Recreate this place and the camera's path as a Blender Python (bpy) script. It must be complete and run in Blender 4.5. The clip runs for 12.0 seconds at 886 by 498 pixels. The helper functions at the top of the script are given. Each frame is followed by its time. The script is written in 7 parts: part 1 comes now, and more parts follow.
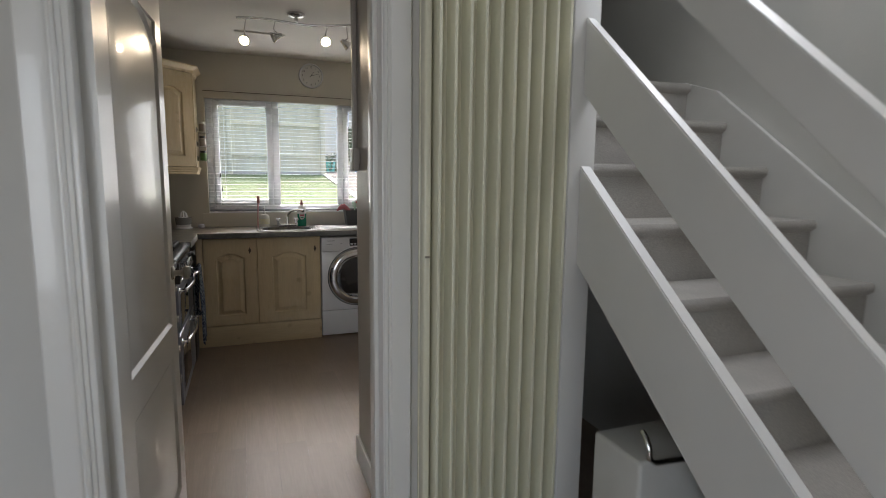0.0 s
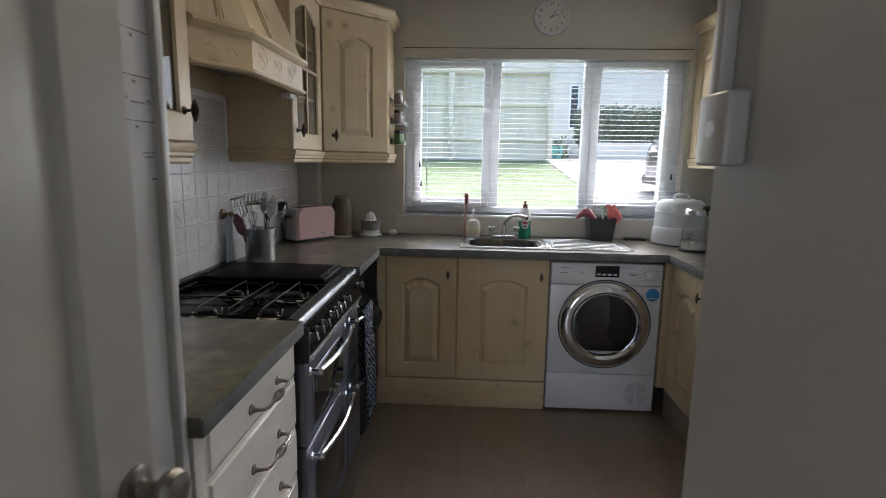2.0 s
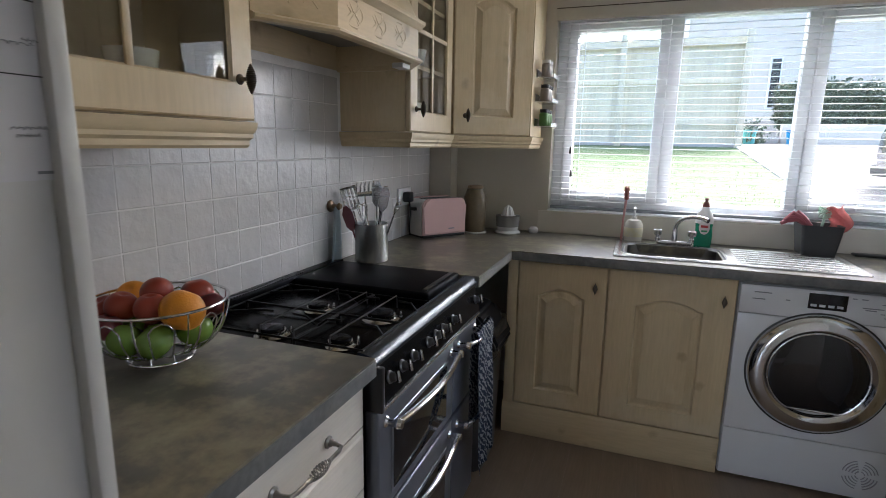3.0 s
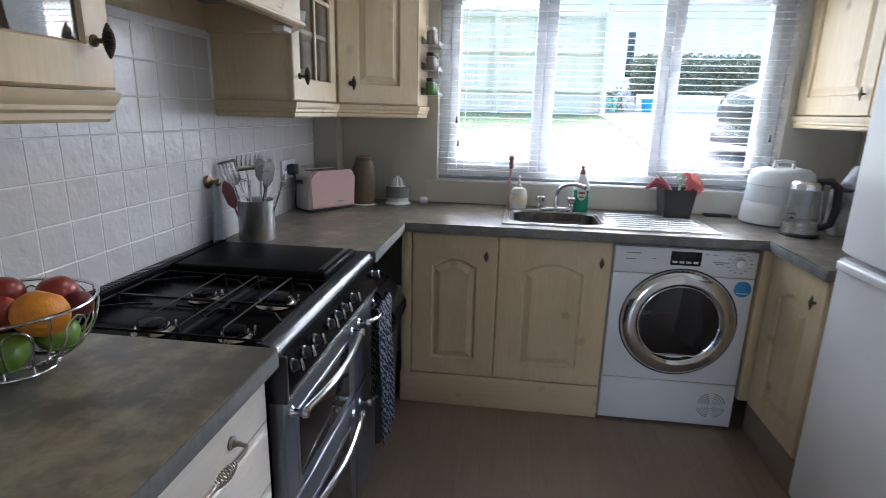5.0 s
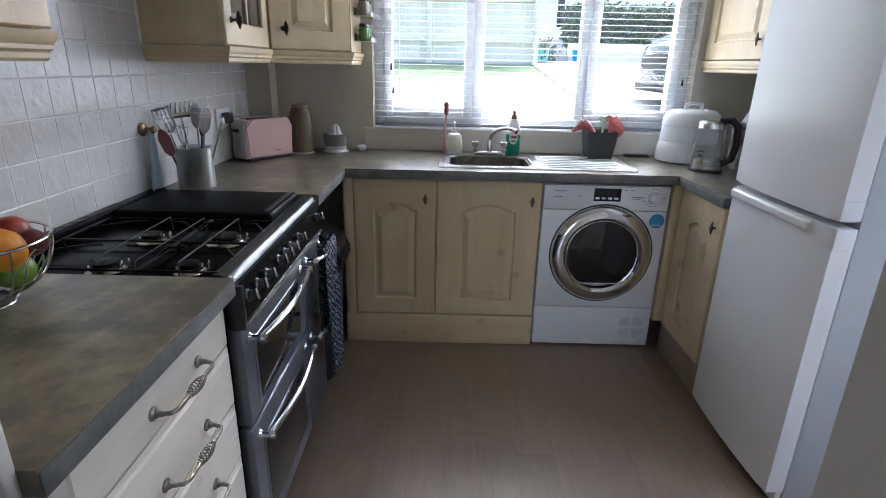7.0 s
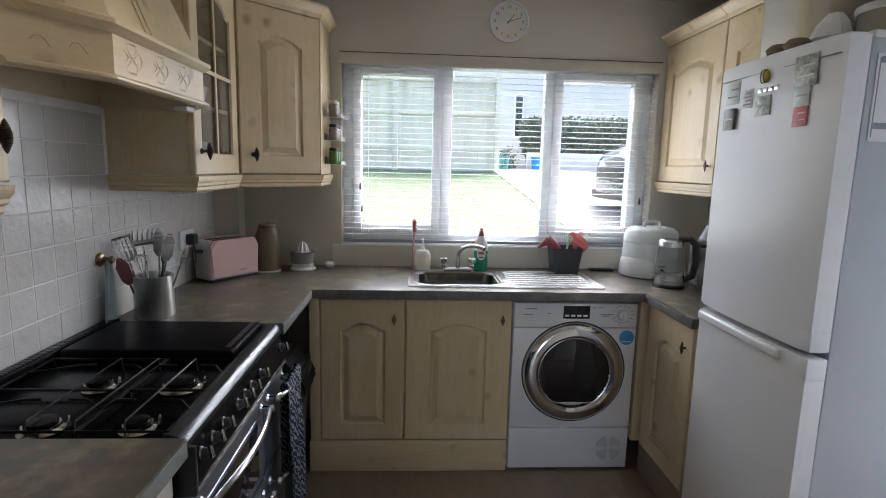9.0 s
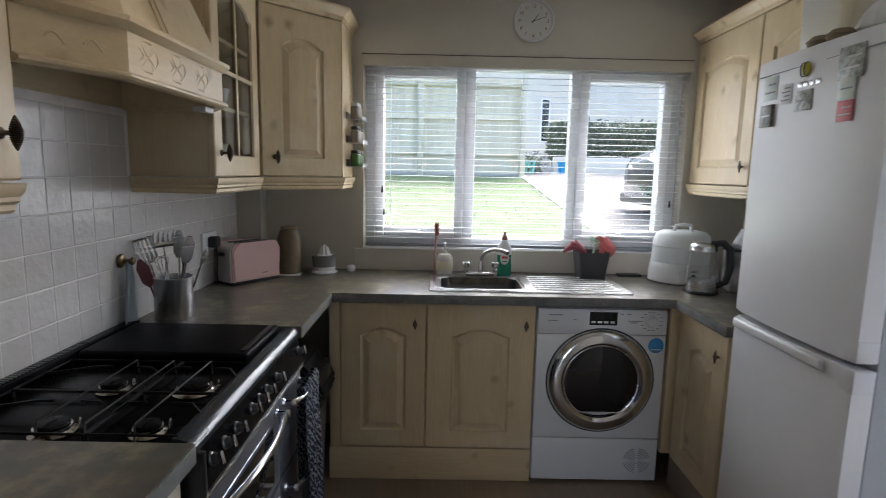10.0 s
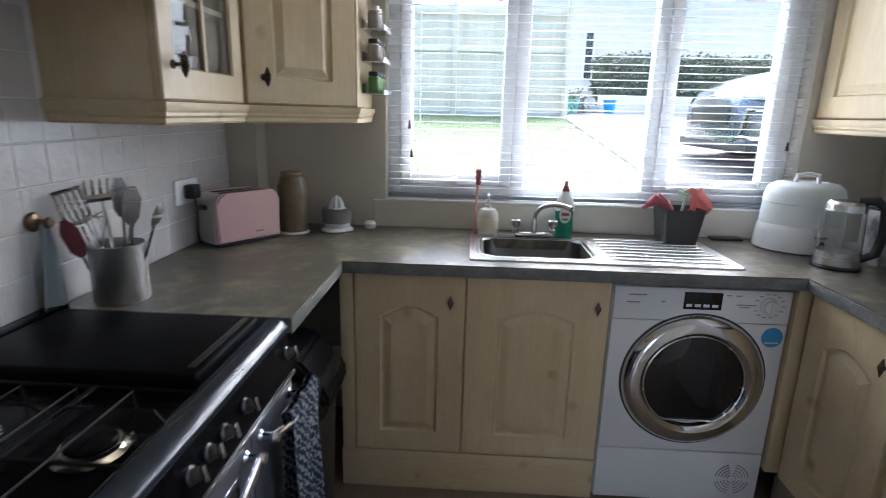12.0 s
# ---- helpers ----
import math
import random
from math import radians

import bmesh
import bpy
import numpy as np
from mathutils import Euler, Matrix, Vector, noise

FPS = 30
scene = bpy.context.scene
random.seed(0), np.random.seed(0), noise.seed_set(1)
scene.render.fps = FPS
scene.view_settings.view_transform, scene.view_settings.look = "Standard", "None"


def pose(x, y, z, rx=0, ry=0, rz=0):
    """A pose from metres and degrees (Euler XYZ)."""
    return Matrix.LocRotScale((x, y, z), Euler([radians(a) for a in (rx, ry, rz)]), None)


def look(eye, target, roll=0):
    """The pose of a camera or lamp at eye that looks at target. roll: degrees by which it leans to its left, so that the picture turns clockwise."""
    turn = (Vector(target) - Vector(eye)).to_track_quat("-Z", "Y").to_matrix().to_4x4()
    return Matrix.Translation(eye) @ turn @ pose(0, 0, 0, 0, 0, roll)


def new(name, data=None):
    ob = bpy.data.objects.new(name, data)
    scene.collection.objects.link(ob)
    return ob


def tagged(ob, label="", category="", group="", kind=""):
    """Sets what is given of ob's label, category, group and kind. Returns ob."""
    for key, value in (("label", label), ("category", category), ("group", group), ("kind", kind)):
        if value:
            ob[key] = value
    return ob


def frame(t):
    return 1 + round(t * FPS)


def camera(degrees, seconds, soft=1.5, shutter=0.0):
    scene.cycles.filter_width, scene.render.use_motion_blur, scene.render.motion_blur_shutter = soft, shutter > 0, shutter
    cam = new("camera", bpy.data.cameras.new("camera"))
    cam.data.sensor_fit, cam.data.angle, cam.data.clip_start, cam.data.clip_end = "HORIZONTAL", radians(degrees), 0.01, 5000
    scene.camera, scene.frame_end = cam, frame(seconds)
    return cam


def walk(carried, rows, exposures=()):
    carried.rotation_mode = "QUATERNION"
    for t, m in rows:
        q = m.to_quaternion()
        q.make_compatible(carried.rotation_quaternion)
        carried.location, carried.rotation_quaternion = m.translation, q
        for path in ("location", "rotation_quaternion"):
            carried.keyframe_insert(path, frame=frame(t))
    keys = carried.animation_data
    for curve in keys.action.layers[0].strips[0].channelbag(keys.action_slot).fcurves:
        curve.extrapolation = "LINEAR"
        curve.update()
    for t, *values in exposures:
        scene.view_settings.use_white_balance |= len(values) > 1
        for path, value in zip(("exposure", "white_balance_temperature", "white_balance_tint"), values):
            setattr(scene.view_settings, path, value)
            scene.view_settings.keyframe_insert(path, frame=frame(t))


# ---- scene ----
cam = camera(79.5, 12.0, soft=0.9, shutter=0.3)
PATH = [
    (0, (0.038, -0.023, 1.353), (0.726, 1.837, 1.088), 0.6),
    (0.5, (0.141, 0.376, 1.37), (0.664, 2.293, 1.139), 0.7),
    (1, (0.14, 0.818, 1.377), (0.223, 2.803, 1.144), 1.1),
    (1.5, (0.133, 1.209, 1.402), (0.096, 3.187, 1.105), 1.0),
    (2, (0.159, 1.59, 1.381), (0.064, 3.561, 1.053), 1.0),
    (2.5, (0.187, 1.881, 1.373), (-0.23, 3.804, 1.021), 0.6),
    (2.7, (0.195, 1.974, 1.373), (-0.464, 3.826, 1.003), 0.8),
    (4.3, (0.161, 2.246, 1.422), (-0.502, 4.082, 0.984), 1.6),
    (4.5, (0.158, 2.221, 1.416), (-0.393, 4.088, 0.956), 1.5),
    (5, (0.142, 2.104, 1.396), (-0.097, 4.026, 0.895), 1.5),
    (5.5, (0.142, 2.027, 1.405), (-0.017, 3.957, 0.902), 1.4),
    (6, (0.143, 1.984, 1.401), (0.049, 3.915, 0.889), 1.5),
    (6.5, (0.149, 1.967, 1.365), (0.11, 3.878, 0.777), 1.4),
    (6.7, (0.154, 1.969, 1.361), (0.128, 3.857, 0.701), 1.3),
    (8.3, (0.137, 2.03, 1.464), (0.197, 3.973, 0.994), 1.6),
    (8.5, (0.136, 2.039, 1.458), (0.208, 3.995, 1.044), 1.5),
    (9, (0.136, 2.035, 1.467), (0.246, 4.009, 1.164), 1.4),
    (9.5, (0.14, 2.041, 1.47), (0.227, 4.023, 1.214), 1.2),
    (10, (0.156, 2.083, 1.45), (0.169, 4.062, 1.166), 1.2),
    (10.5, (0.182, 2.15, 1.434), (-0.11, 4.099, 1.095), 0.8),
    (11, (0.213, 2.24, 1.406), (-0.155, 4.152, 0.95), 1.1),
    (11.5, (0.166, 2.431, 1.398), (-0.157, 4.34, 0.895), 1.4),
    (12, (0.106, 2.68, 1.403), (0.012, 4.616, 0.91), 1.4),
]
walk(cam, [(t, look(eye, target, roll)) for t, eye, target, roll in PATH],
     exposures=[(0.0, 2.86, 6200, 10), (1.0, 2.85, 6200, 10), (1.6, 2.95, 5850, 10), (2.5, 3.22, 5600, 10), (5.5, 3.71, 5250, 10), (8.5, 3.50, 5480, 10), (9.5, 3.20, 5680, 10), (10.5, 3.10, 5550, 10), (11.0, 3.28, 5400, 10), (12.0, 3.54, 5350, 10)])

# ---- light ----
world = bpy.data.worlds.new("sky")
world.use_nodes = True
scene.world = world
wn = world.node_tree.nodes
sky = wn.new("ShaderNodeTexSky")
sky.sky_type = "NISHITA"
sky.sun_disc = False
sky.sun_elevation, sky.sun_rotation = radians(50), radians(25)
sky.air_density, sky.dust_density, sky.ozone_density = 1.0, 7.0, 0.3
wn["Background"].inputs[1].default_value = 0.118
world.node_tree.links.new(sky.outputs[0], wn["Background"].inputs[0])


def lamp(name, kind, m, energy, color, **more):
    data = bpy.data.lights.new(name, kind)
    data.energy, data.color = energy, color
    if kind == "AREA":
        data.shape, data.size, data.size_y = "RECTANGLE", more["size"], more["size_y"]
    if kind == "SUN":
        data.angle = more["angle"]
    if kind == "SPOT":
        data.spot_size, data.spot_blend, data.shadow_soft_size = more["spot"], 0.6, 0.03
    ob = new(name, data)
    ob.matrix_basis = m
    return ob


# overcast: the sun spread wide by cloud, ahead of the window
lamp("sun", "SUN", look((4, 8.2, 9.5), (0, 0, 0)), 0.36, (1.0, 0.98, 0.95), angle=radians(65))
# sky light in the opening of the kitchen window
lamp("window_light", "AREA", look((0.6, 4.965, 1.56), (0.55, 2.0, 1.2)), 0.72, (1.0, 0.95, 0.90), size=1.6, size_y=0.85)
# sky light through the glazed back door of the kitchen
lamp("back_door_light", "AREA", look((1.835, 2.90, 1.2), (-1, 2.95, 1.1)), 0.12, (0.84, 0.92, 1.0), size=0.38, size_y=1.75)
# added sky fill, unseen: assumed front door and landing window openings of the hall
lamp("hall_fill_light", "AREA", look((-0.90, -1.57, 1.35), (0.25, 2, 1.25)), 2.3, (0.97, 0.98, 1.0), size=0.75, size_y=1.5)
lamp("stairwell_fill_light", "AREA", look((1.76, 0.9, 2.9), (0.6, 0.9, 0.9)), 2.6, (0.97, 0.98, 1.0), size=1.0, size_y=0.7)


# ---- helpers for shapes ----
def mesh_box(bm, x0, x1, y0, y1, z0, z1, bevel=0.0, seg=2):
    r = bmesh.ops.create_cube(bm, size=1)
    vs = r["verts"]
    for v in vs:
        v.co = ((x0 + x1) / 2 + v.co.x * (x1 - x0), (y0 + y1) / 2 + v.co.y * (y1 - y0), (z0 + z1) / 2 + v.co.z * (z1 - z0))
    if bevel > 0:
        es = list({e for v in vs for e in v.link_edges})
        bmesh.ops.bevel(bm, geom=es, offset=bevel, segments=seg, affect="EDGES", profile=0.5)
    return bm


def box(x0, x1, y0, y1, z0, z1, bevel=0.0, seg=2):
    return mesh_box(bmesh.new(), x0, x1, y0, y1, z0, z1, bevel, seg)


def lathe(bm, profile, segs=24, m=None):
    """Turned shape: profile of (radius, height) round the z axis of m."""
    m = m or Matrix.Identity(4)
    rings = []
    for r, z in profile:
        if r < 1e-5:
            rings.append([bm.verts.new(m @ Vector((0, 0, z)))])
        else:
            rings.append([bm.verts.new(m @ Vector((r * math.cos(2 * math.pi * i / segs), r * math.sin(2 * math.pi * i / segs), z))) for i in range(segs)])
    for a, b in zip(rings, rings[1:]):
        for i in range(segs):
            j = (i + 1) % segs
            if len(a) == 1 and len(b) == 1:
                continue
            if len(a) == 1:
                bm.faces.new((a[0], b[i], b[j]))
            elif len(b) == 1:
                bm.faces.new((a[i], a[j], b[0]))
            else:
                bm.faces.new((a[i], a[j], b[j], b[i]))
    return bm


def tube(bm, pts, r, segs=8, closed=False):
    """Round bar along points; r is one radius or one for each point."""
    pts = [Vector(p) for p in pts]
    n = len(pts)
    rs = r if isinstance(r, (list, tuple)) else [r] * n
    rings = []
    up = None
    for i, p in enumerate(pts):
        a = pts[(i - 1) % n] if (closed or i > 0) else p
        b = pts[(i + 1) % n] if (closed or i < n - 1) else p
        d = (b - a).normalized()
        if up is None or abs(up.dot(d)) > 0.98:
            up = Vector((0, 0, 1)) if abs(d.z) < 0.9 else Vector((1, 0, 0))
        side = d.cross(up).normalized()
        up = side.cross(d).normalized()
        rings.append([bm.verts.new(p + rs[i] * (math.cos(2 * math.pi * k / segs) * side + math.sin(2 * math.pi * k / segs) * up)) for k in range(segs)])
    pairs = list(zip(rings, rings[1:])) + ([(rings[-1], rings[0])] if closed else [])
    for a, b in pairs:
        for i in range(segs):
            j = (i + 1) % segs
            bm.faces.new((a[i], a[j], b[j], b[i]))
    if not closed:
        bm.faces.new(rings[0][::-1])
        bm.faces.new(rings[-1])
    return bm


def loft(bm, loops, cap=True):
    """Skin over loops of equal length."""
    rings = [[bm.verts.new(p) for p in lp] for lp in loops]
    n = len(rings[0])
    for a, b in zip(rings, rings[1:]):
        for i in range(n):
            j = (i + 1) % n
            bm.faces.new((a[i], a[j], b[j], b[i]))
    if cap:
        bm.faces.new(rings[0][::-1])
        bm.faces.new(rings[-1])
    return bm


def prism(bm, poly, axis, d0, d1, bevel=0.0):
    """Polygon pushed along an axis: x takes (y, z), y takes (x, z), z takes (x, y)."""
    def at(p, d):
        return {"x": (d, p[0], p[1]), "y": (p[0], d, p[1]), "z": (p[0], p[1], d)}[axis]
    a = [bm.verts.new(at(p, d0)) for p in poly]
    b = [bm.verts.new(at(p, d1)) for p in poly]
    fs = [bm.faces.new(a[::-1]), bm.faces.new(b)]
    for i in range(len(poly)):
        j = (i + 1) % len(poly)
        fs.append(bm.faces.new((a[i], a[j], b[j], b[i])))
    if bevel:
        es = list({e for f in fs for e in f.edges})
        bmesh.ops.bevel(bm, geom=es, offset=bevel, segments=2, affect="EDGES")
    return bm


def arc(cx, cy, r, a0, a1, n):
    return [(cx + r * math.cos(radians(a0 + (a1 - a0) * i / n)), cy + r * math.sin(radians(a0 + (a1 - a0) * i / n))) for i in range(n + 1)]


def root_matrix(ob):
    while ob.parent:
        ob = ob.parent
    return ob.matrix_basis


def part(name, bm, material, parent=None, label="", m=None, smooth=35):
    """One mesh object under a thing or a part; the mesh is given in world places (before m)."""
    if m is not None:
        bm.transform(m)
    if parent is not None:
        bm.transform(root_matrix(parent).inverted())
    bmesh.ops.recalc_face_normals(bm, faces=bm.faces)
    me = bpy.data.meshes.new(name)
    bm.to_mesh(me)
    bm.free()
    me.materials.append(material)
    if smooth:
        me.polygons.foreach_set("use_smooth", [True] * len(me.polygons))
        me.set_sharp_from_angle(angle=radians(smooth))
    ob = new(name, me)
    ob.parent = parent
    if label:
        tagged(ob, label)
    return ob


def thing(name, label, category, x=0, y=0, z=0, rz=0, group="", kind=""):
    ob = new(name)
    ob.empty_display_size = 0.05
    ob.matrix_basis = pose(x, y, z, 0, 0, rz)
    return tagged(ob, label, category, group, kind)


def struct(name, bm, material, label, category, smooth=0):
    return tagged(part(name, bm, material, smooth=smooth), label, category, kind="structure")


def solo(name, bm, material, label, category, group="", smooth=35, kind=""):
    return tagged(part(name, bm, material, smooth=smooth), label, category, group, kind)


# ---- materials ----
def mat(name, color, rough=0.5, metal=0.0, color2=None, scale=8.0, stretch=(1, 1, 1), mix=0.5, bump=0.0, bump_scale=60.0,
        fine=0.0, fine_scale=90.0, coat=0.0, rough_var=0.0, per_object=0.0, emit=None, detail=5.0, spec=0.5):
    m = bpy.data.materials.new(name)
    m.use_nodes = True
    nt = m.node_tree
    n, l = nt.nodes, nt.links
    b = n["Principled BSDF"]
    b.inputs["Roughness"].default_value = rough
    b.inputs["Metallic"].default_value = metal
    b.inputs["Coat Weight"].default_value = coat
    b.inputs["Specular IOR Level"].default_value = spec
    co = n.new("ShaderNodeTexCoord")
    mp = n.new("ShaderNodeMapping")
    mp.inputs["Scale"].default_value = stretch
    l.new(co.outputs["Object"], mp.inputs[0])
    vec = mp.outputs[0]
    info = n.new("ShaderNodeObjectInfo")
    if per_object:
        add = n.new("ShaderNodeVectorMath")
        add.operation = "ADD"
        sc = n.new("ShaderNodeMath")
        sc.operation = "MULTIPLY"
        sc.inputs[1].default_value = 37.0
        l.new(info.outputs["Random"], sc.inputs[0])
        l.new(vec, add.inputs[0])
        l.new(sc.outputs[0], add.inputs[1])
        vec = add.outputs[0]
    no = n.new("ShaderNodeTexNoise")
    no.inputs["Scale"].default_value = scale
    no.inputs["Detail"].default_value = detail
    l.new(vec, no.inputs[0])
    c2 = color2 or tuple(c * 0.88 for c in color)
    ramp = n.new("ShaderNodeValToRGB")
    ramp.color_ramp.elements[0].position = 0.5 - mix / 2
    ramp.color_ramp.elements[1].position = 0.5 + mix / 2
    ramp.color_ramp.elements[0].color = (*c2, 1)
    ramp.color_ramp.elements[1].color = (*color, 1)
    l.new(no.outputs[0], ramp.inputs[0])
    col = ramp.outputs[0]
    if fine:
        f = n.new("ShaderNodeTexNoise")
        f.inputs["Scale"].default_value = fine_scale
        f.inputs["Detail"].default_value = 6
        l.new(vec, f.inputs[0])
        mr = n.new("ShaderNodeMapRange")
        mr.inputs[1].default_value, mr.inputs[2].default_value = 0.3, 0.7
        mr.inputs[3].default_value, mr.inputs[4].default_value = 1 - fine, 1 + fine
        l.new(f.outputs[0], mr.inputs[0])
        mul = n.new("ShaderNodeVectorMath")
        mul.operation = "MULTIPLY"
        l.new(col, mul.inputs[0])
        l.new(mr.outputs[0], mul.inputs[1])
        col = mul.outputs[0]
    if per_object:
        mr = n.new("ShaderNodeMapRange")
        mr.inputs[3].default_value, mr.inputs[4].default_value = 1 - per_object, 1 + per_object
        l.new(info.outputs["Random"], mr.inputs[0])
        mul = n.new("ShaderNodeVectorMath")
        mul.operation = "MULTIPLY"
        l.new(col, mul.inputs[0])
        l.new(mr.outputs[0], mul.inputs[1])
        col = mul.outputs[0]
    l.new(col, b.inputs["Base Color"])
    if rough_var:
        mr = n.new("ShaderNodeMapRange")
        mr.inputs[3].default_value, mr.inputs[4].default_value = max(rough - rough_var, 0.02), rough + rough_var
        l.new(no.outputs[0], mr.inputs[0])
        l.new(mr.outputs[0], b.inputs["Roughness"])
    if bump:
        bn = n.new("ShaderNodeTexNoise")
        bn.inputs["Scale"].default_value = bump_scale
        bn.inputs["Detail"].default_value = 4
        l.new(vec, bn.inputs[0])
        bp = n.new("ShaderNodeBump")
        bp.inputs["Strength"].default_value = bump
        bp.inputs["Distance"].default_value = 0.004
        l.new(bn.outputs[0], bp.inputs["Height"])
        l.new(bp.outputs[0], b.inputs["Normal"])
    if emit:
        b.inputs["Emission Color"].default_value = (*emit[0], 1)
        b.inputs["Emission Strength"].default_value = emit[1]
    return m


def pine(name, color, color2, knot, axis="z"):
    """Washed pine: long soft grain, knots here and there."""
    st = {"z": (9, 9, 0.9), "y": (9, 0.9, 9), "x": (0.9, 9, 9)}[axis]
    m = mat(name, color, 0.42, color2=color2, scale=2.2, stretch=st, mix=0.7, fine=0.05, fine_scale=14, bump=0.05, bump_scale=10,
            per_object=0.04, coat=0.1, rough_var=0.08)
    nt = m.node_tree
    n, l = nt.nodes, nt.links
    b = n["Principled BSDF"]
    old = b.inputs["Base Color"].links[0].from_socket
    co = n.new("ShaderNodeTexCoord")
    info = n.new("ShaderNodeObjectInfo")
    off = n.new("ShaderNodeVectorMath")
    off.operation = "ADD"
    l.new(co.outputs["Object"], off.inputs[0])
    l.new(info.outputs["Random"], off.inputs[1])
    wob = n.new("ShaderNodeTexNoise")
    wob.inputs["Scale"].default_value = 25
    l.new(off.outputs[0], wob.inputs[0])
    mixv = n.new("ShaderNodeVectorMath")
    mixv.operation = "MULTIPLY_ADD"
    l.new(wob.outputs["Color"], mixv.inputs[0])
    mixv.inputs[1].default_value = (0.03, 0.03, 0.03)
    l.new(off.outputs[0], mixv.inputs[2])
    vo = n.new("ShaderNodeTexVoronoi")
    vo.inputs["Scale"].default_value = 6.5
    l.new(mixv.outputs[0], vo.inputs[0])
    mr = n.new("ShaderNodeMapRange")
    mr.inputs[1].default_value, mr.inputs[2].default_value = 0.03, 0.19
    mr.inputs[3].default_value, mr.inputs[4].default_value = 0.9, 0.0
    l.new(vo.outputs["Distance"], mr.inputs[0])
    mx = n.new("ShaderNodeMix")
    mx.data_type = "RGBA"
    l.new(mr.outputs[0], mx.inputs[0])
    l.new(old, mx.inputs[6])
    mx.inputs[7].default_value = (*knot, 1)
    l.new(mx.outputs[2], b.inputs["Base Color"])
    return m


def glass(name, tint=(1, 1, 1), rough=0.0):
    m = bpy.data.materials.new(name)
    m.use_nodes = True
    b = m.node_tree.nodes["Principled BSDF"]
    b.inputs["Base Color"].default_value = (*tint, 1)
    b.inputs["Roughness"].default_value = rough
    b.inputs["Transmission Weight"].default_value = 1.0
    b.inputs["IOR"].default_value = 1.45
    return m


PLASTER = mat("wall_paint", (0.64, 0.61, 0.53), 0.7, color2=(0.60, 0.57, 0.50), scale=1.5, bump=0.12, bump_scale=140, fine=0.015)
CREAMPAINT = mat("cream_gloss_board", (0.70, 0.67, 0.60), 0.4, scale=3, bump=0.05)
CEILING = mat("ceiling_paint", (0.72, 0.70, 0.66), 0.85, scale=2, bump=0.1, bump_scale=120)
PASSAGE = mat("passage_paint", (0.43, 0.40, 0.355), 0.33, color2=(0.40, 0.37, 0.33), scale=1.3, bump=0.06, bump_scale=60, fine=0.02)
HALLPAINT = mat("hall_paint", (0.62, 0.61, 0.57), 0.6, scale=1.6, bump=0.08, bump_scale=120)
GLOSS = mat("white_gloss_paint", (0.78, 0.77, 0.73), 0.30, color2=(0.74, 0.73, 0.69), scale=3, bump=0.03, bump_scale=18, coat=0.35)
SATIN = mat("white_satin_paint", (0.70, 0.69, 0.66), 0.35, scale=3, bump=0.04, bump_scale=30)
CREAM = mat("cream_radiator_enamel", (0.80, 0.78, 0.61), 0.25, scale=2, fine=0.02)
PINE = pine("washed_pine", (0.67, 0.55, 0.345), (0.58, 0.455, 0.27), (0.33, 0.23, 0.12))
PINE_H = pine("washed_pine_across", (0.67, 0.55, 0.345), (0.585, 0.46, 0.275), (0.36, 0.26, 0.14), "y")
PINE_X = pine("washed_pine_along_x", (0.67, 0.55, 0.345), (0.585, 0.46, 0.275), (0.36, 0.26, 0.14), "x")
DRAWER = pine("limed_drawer_wood", (0.78, 0.73, 0.64), (0.73, 0.67, 0.57), (0.52, 0.44, 0.34), "y")
WORKTOP = mat("slate_laminate", (0.135, 0.122, 0.098), 0.31, color2=(0.085, 0.082, 0.07), scale=4.5, mix=0.45, fine=0.16, fine_scale=26, bump=0.015,
              bump_scale=90, rough_var=0.03, detail=8)
EDGE = mat("worktop_edge_laminate", (0.21, 0.21, 0.20), 0.4, color2=(0.13, 0.135, 0.135), scale=14, mix=0.4, fine=0.15, fine_scale=60)
POTSTEEL = mat("polished_steel", (0.90, 0.90, 0.90), 0.36, 1.0, color2=(0.74, 0.74, 0.74), scale=40, stretch=(1, 1, 0.05), rough_var=0.05)
# bowl steel is the deck's, darkened for the shade and reflections inside it
SHADEDBOWL = mat("shaded_bowl_steel", (0.22, 0.22, 0.22), 0.35, 1.0, color2=(0.16, 0.16, 0.16), scale=8, rough_var=0.1)
DARKBAR = mat("worn_bar_steel", (0.13, 0.13, 0.13), 0.32, 0.9, color2=(0.07, 0.07, 0.07), scale=25, mix=0.6)
HANDLEM = mat("aged_pewter", (0.36, 0.34, 0.31), 0.3, 1.0, color2=(0.22, 0.20, 0.18), scale=60, mix=0.6)
FLOORM = mat("oak_vinyl", (0.285, 0.215, 0.155), 0.36, color2=(0.235, 0.175, 0.125), scale=2.0, stretch=(14, 0.9, 1), mix=0.6, fine=0.07, fine_scale=9,
             bump=0.04, bump_scale=12, per_object=0.035, rough_var=0.06)
SUBFLOOR = mat("floor_base", (0.09, 0.07, 0.055), 0.8)
TILE = mat("white_glazed_tile", (0.67, 0.65, 0.635), 0.24, color2=(0.63, 0.615, 0.605), scale=3, bump=0.8, bump_scale=24, per_object=0.02, coat=0.2)
GROUT = mat("grout", (0.85, 0.83, 0.81), 0.9, scale=30, bump=0.2, bump_scale=200)
UPVC = mat("white_upvc", (0.90, 0.92, 0.95), 0.28, scale=2)
SLAT = mat("white_blind_slat", (0.84, 0.86, 0.88), 0.5, scale=4)
PANE = glass("window_glass")
CABGLASS = glass("cabinet_glass", (0.93, 0.95, 0.93))
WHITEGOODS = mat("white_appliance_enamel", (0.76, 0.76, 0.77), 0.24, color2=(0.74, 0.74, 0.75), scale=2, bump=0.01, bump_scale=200)
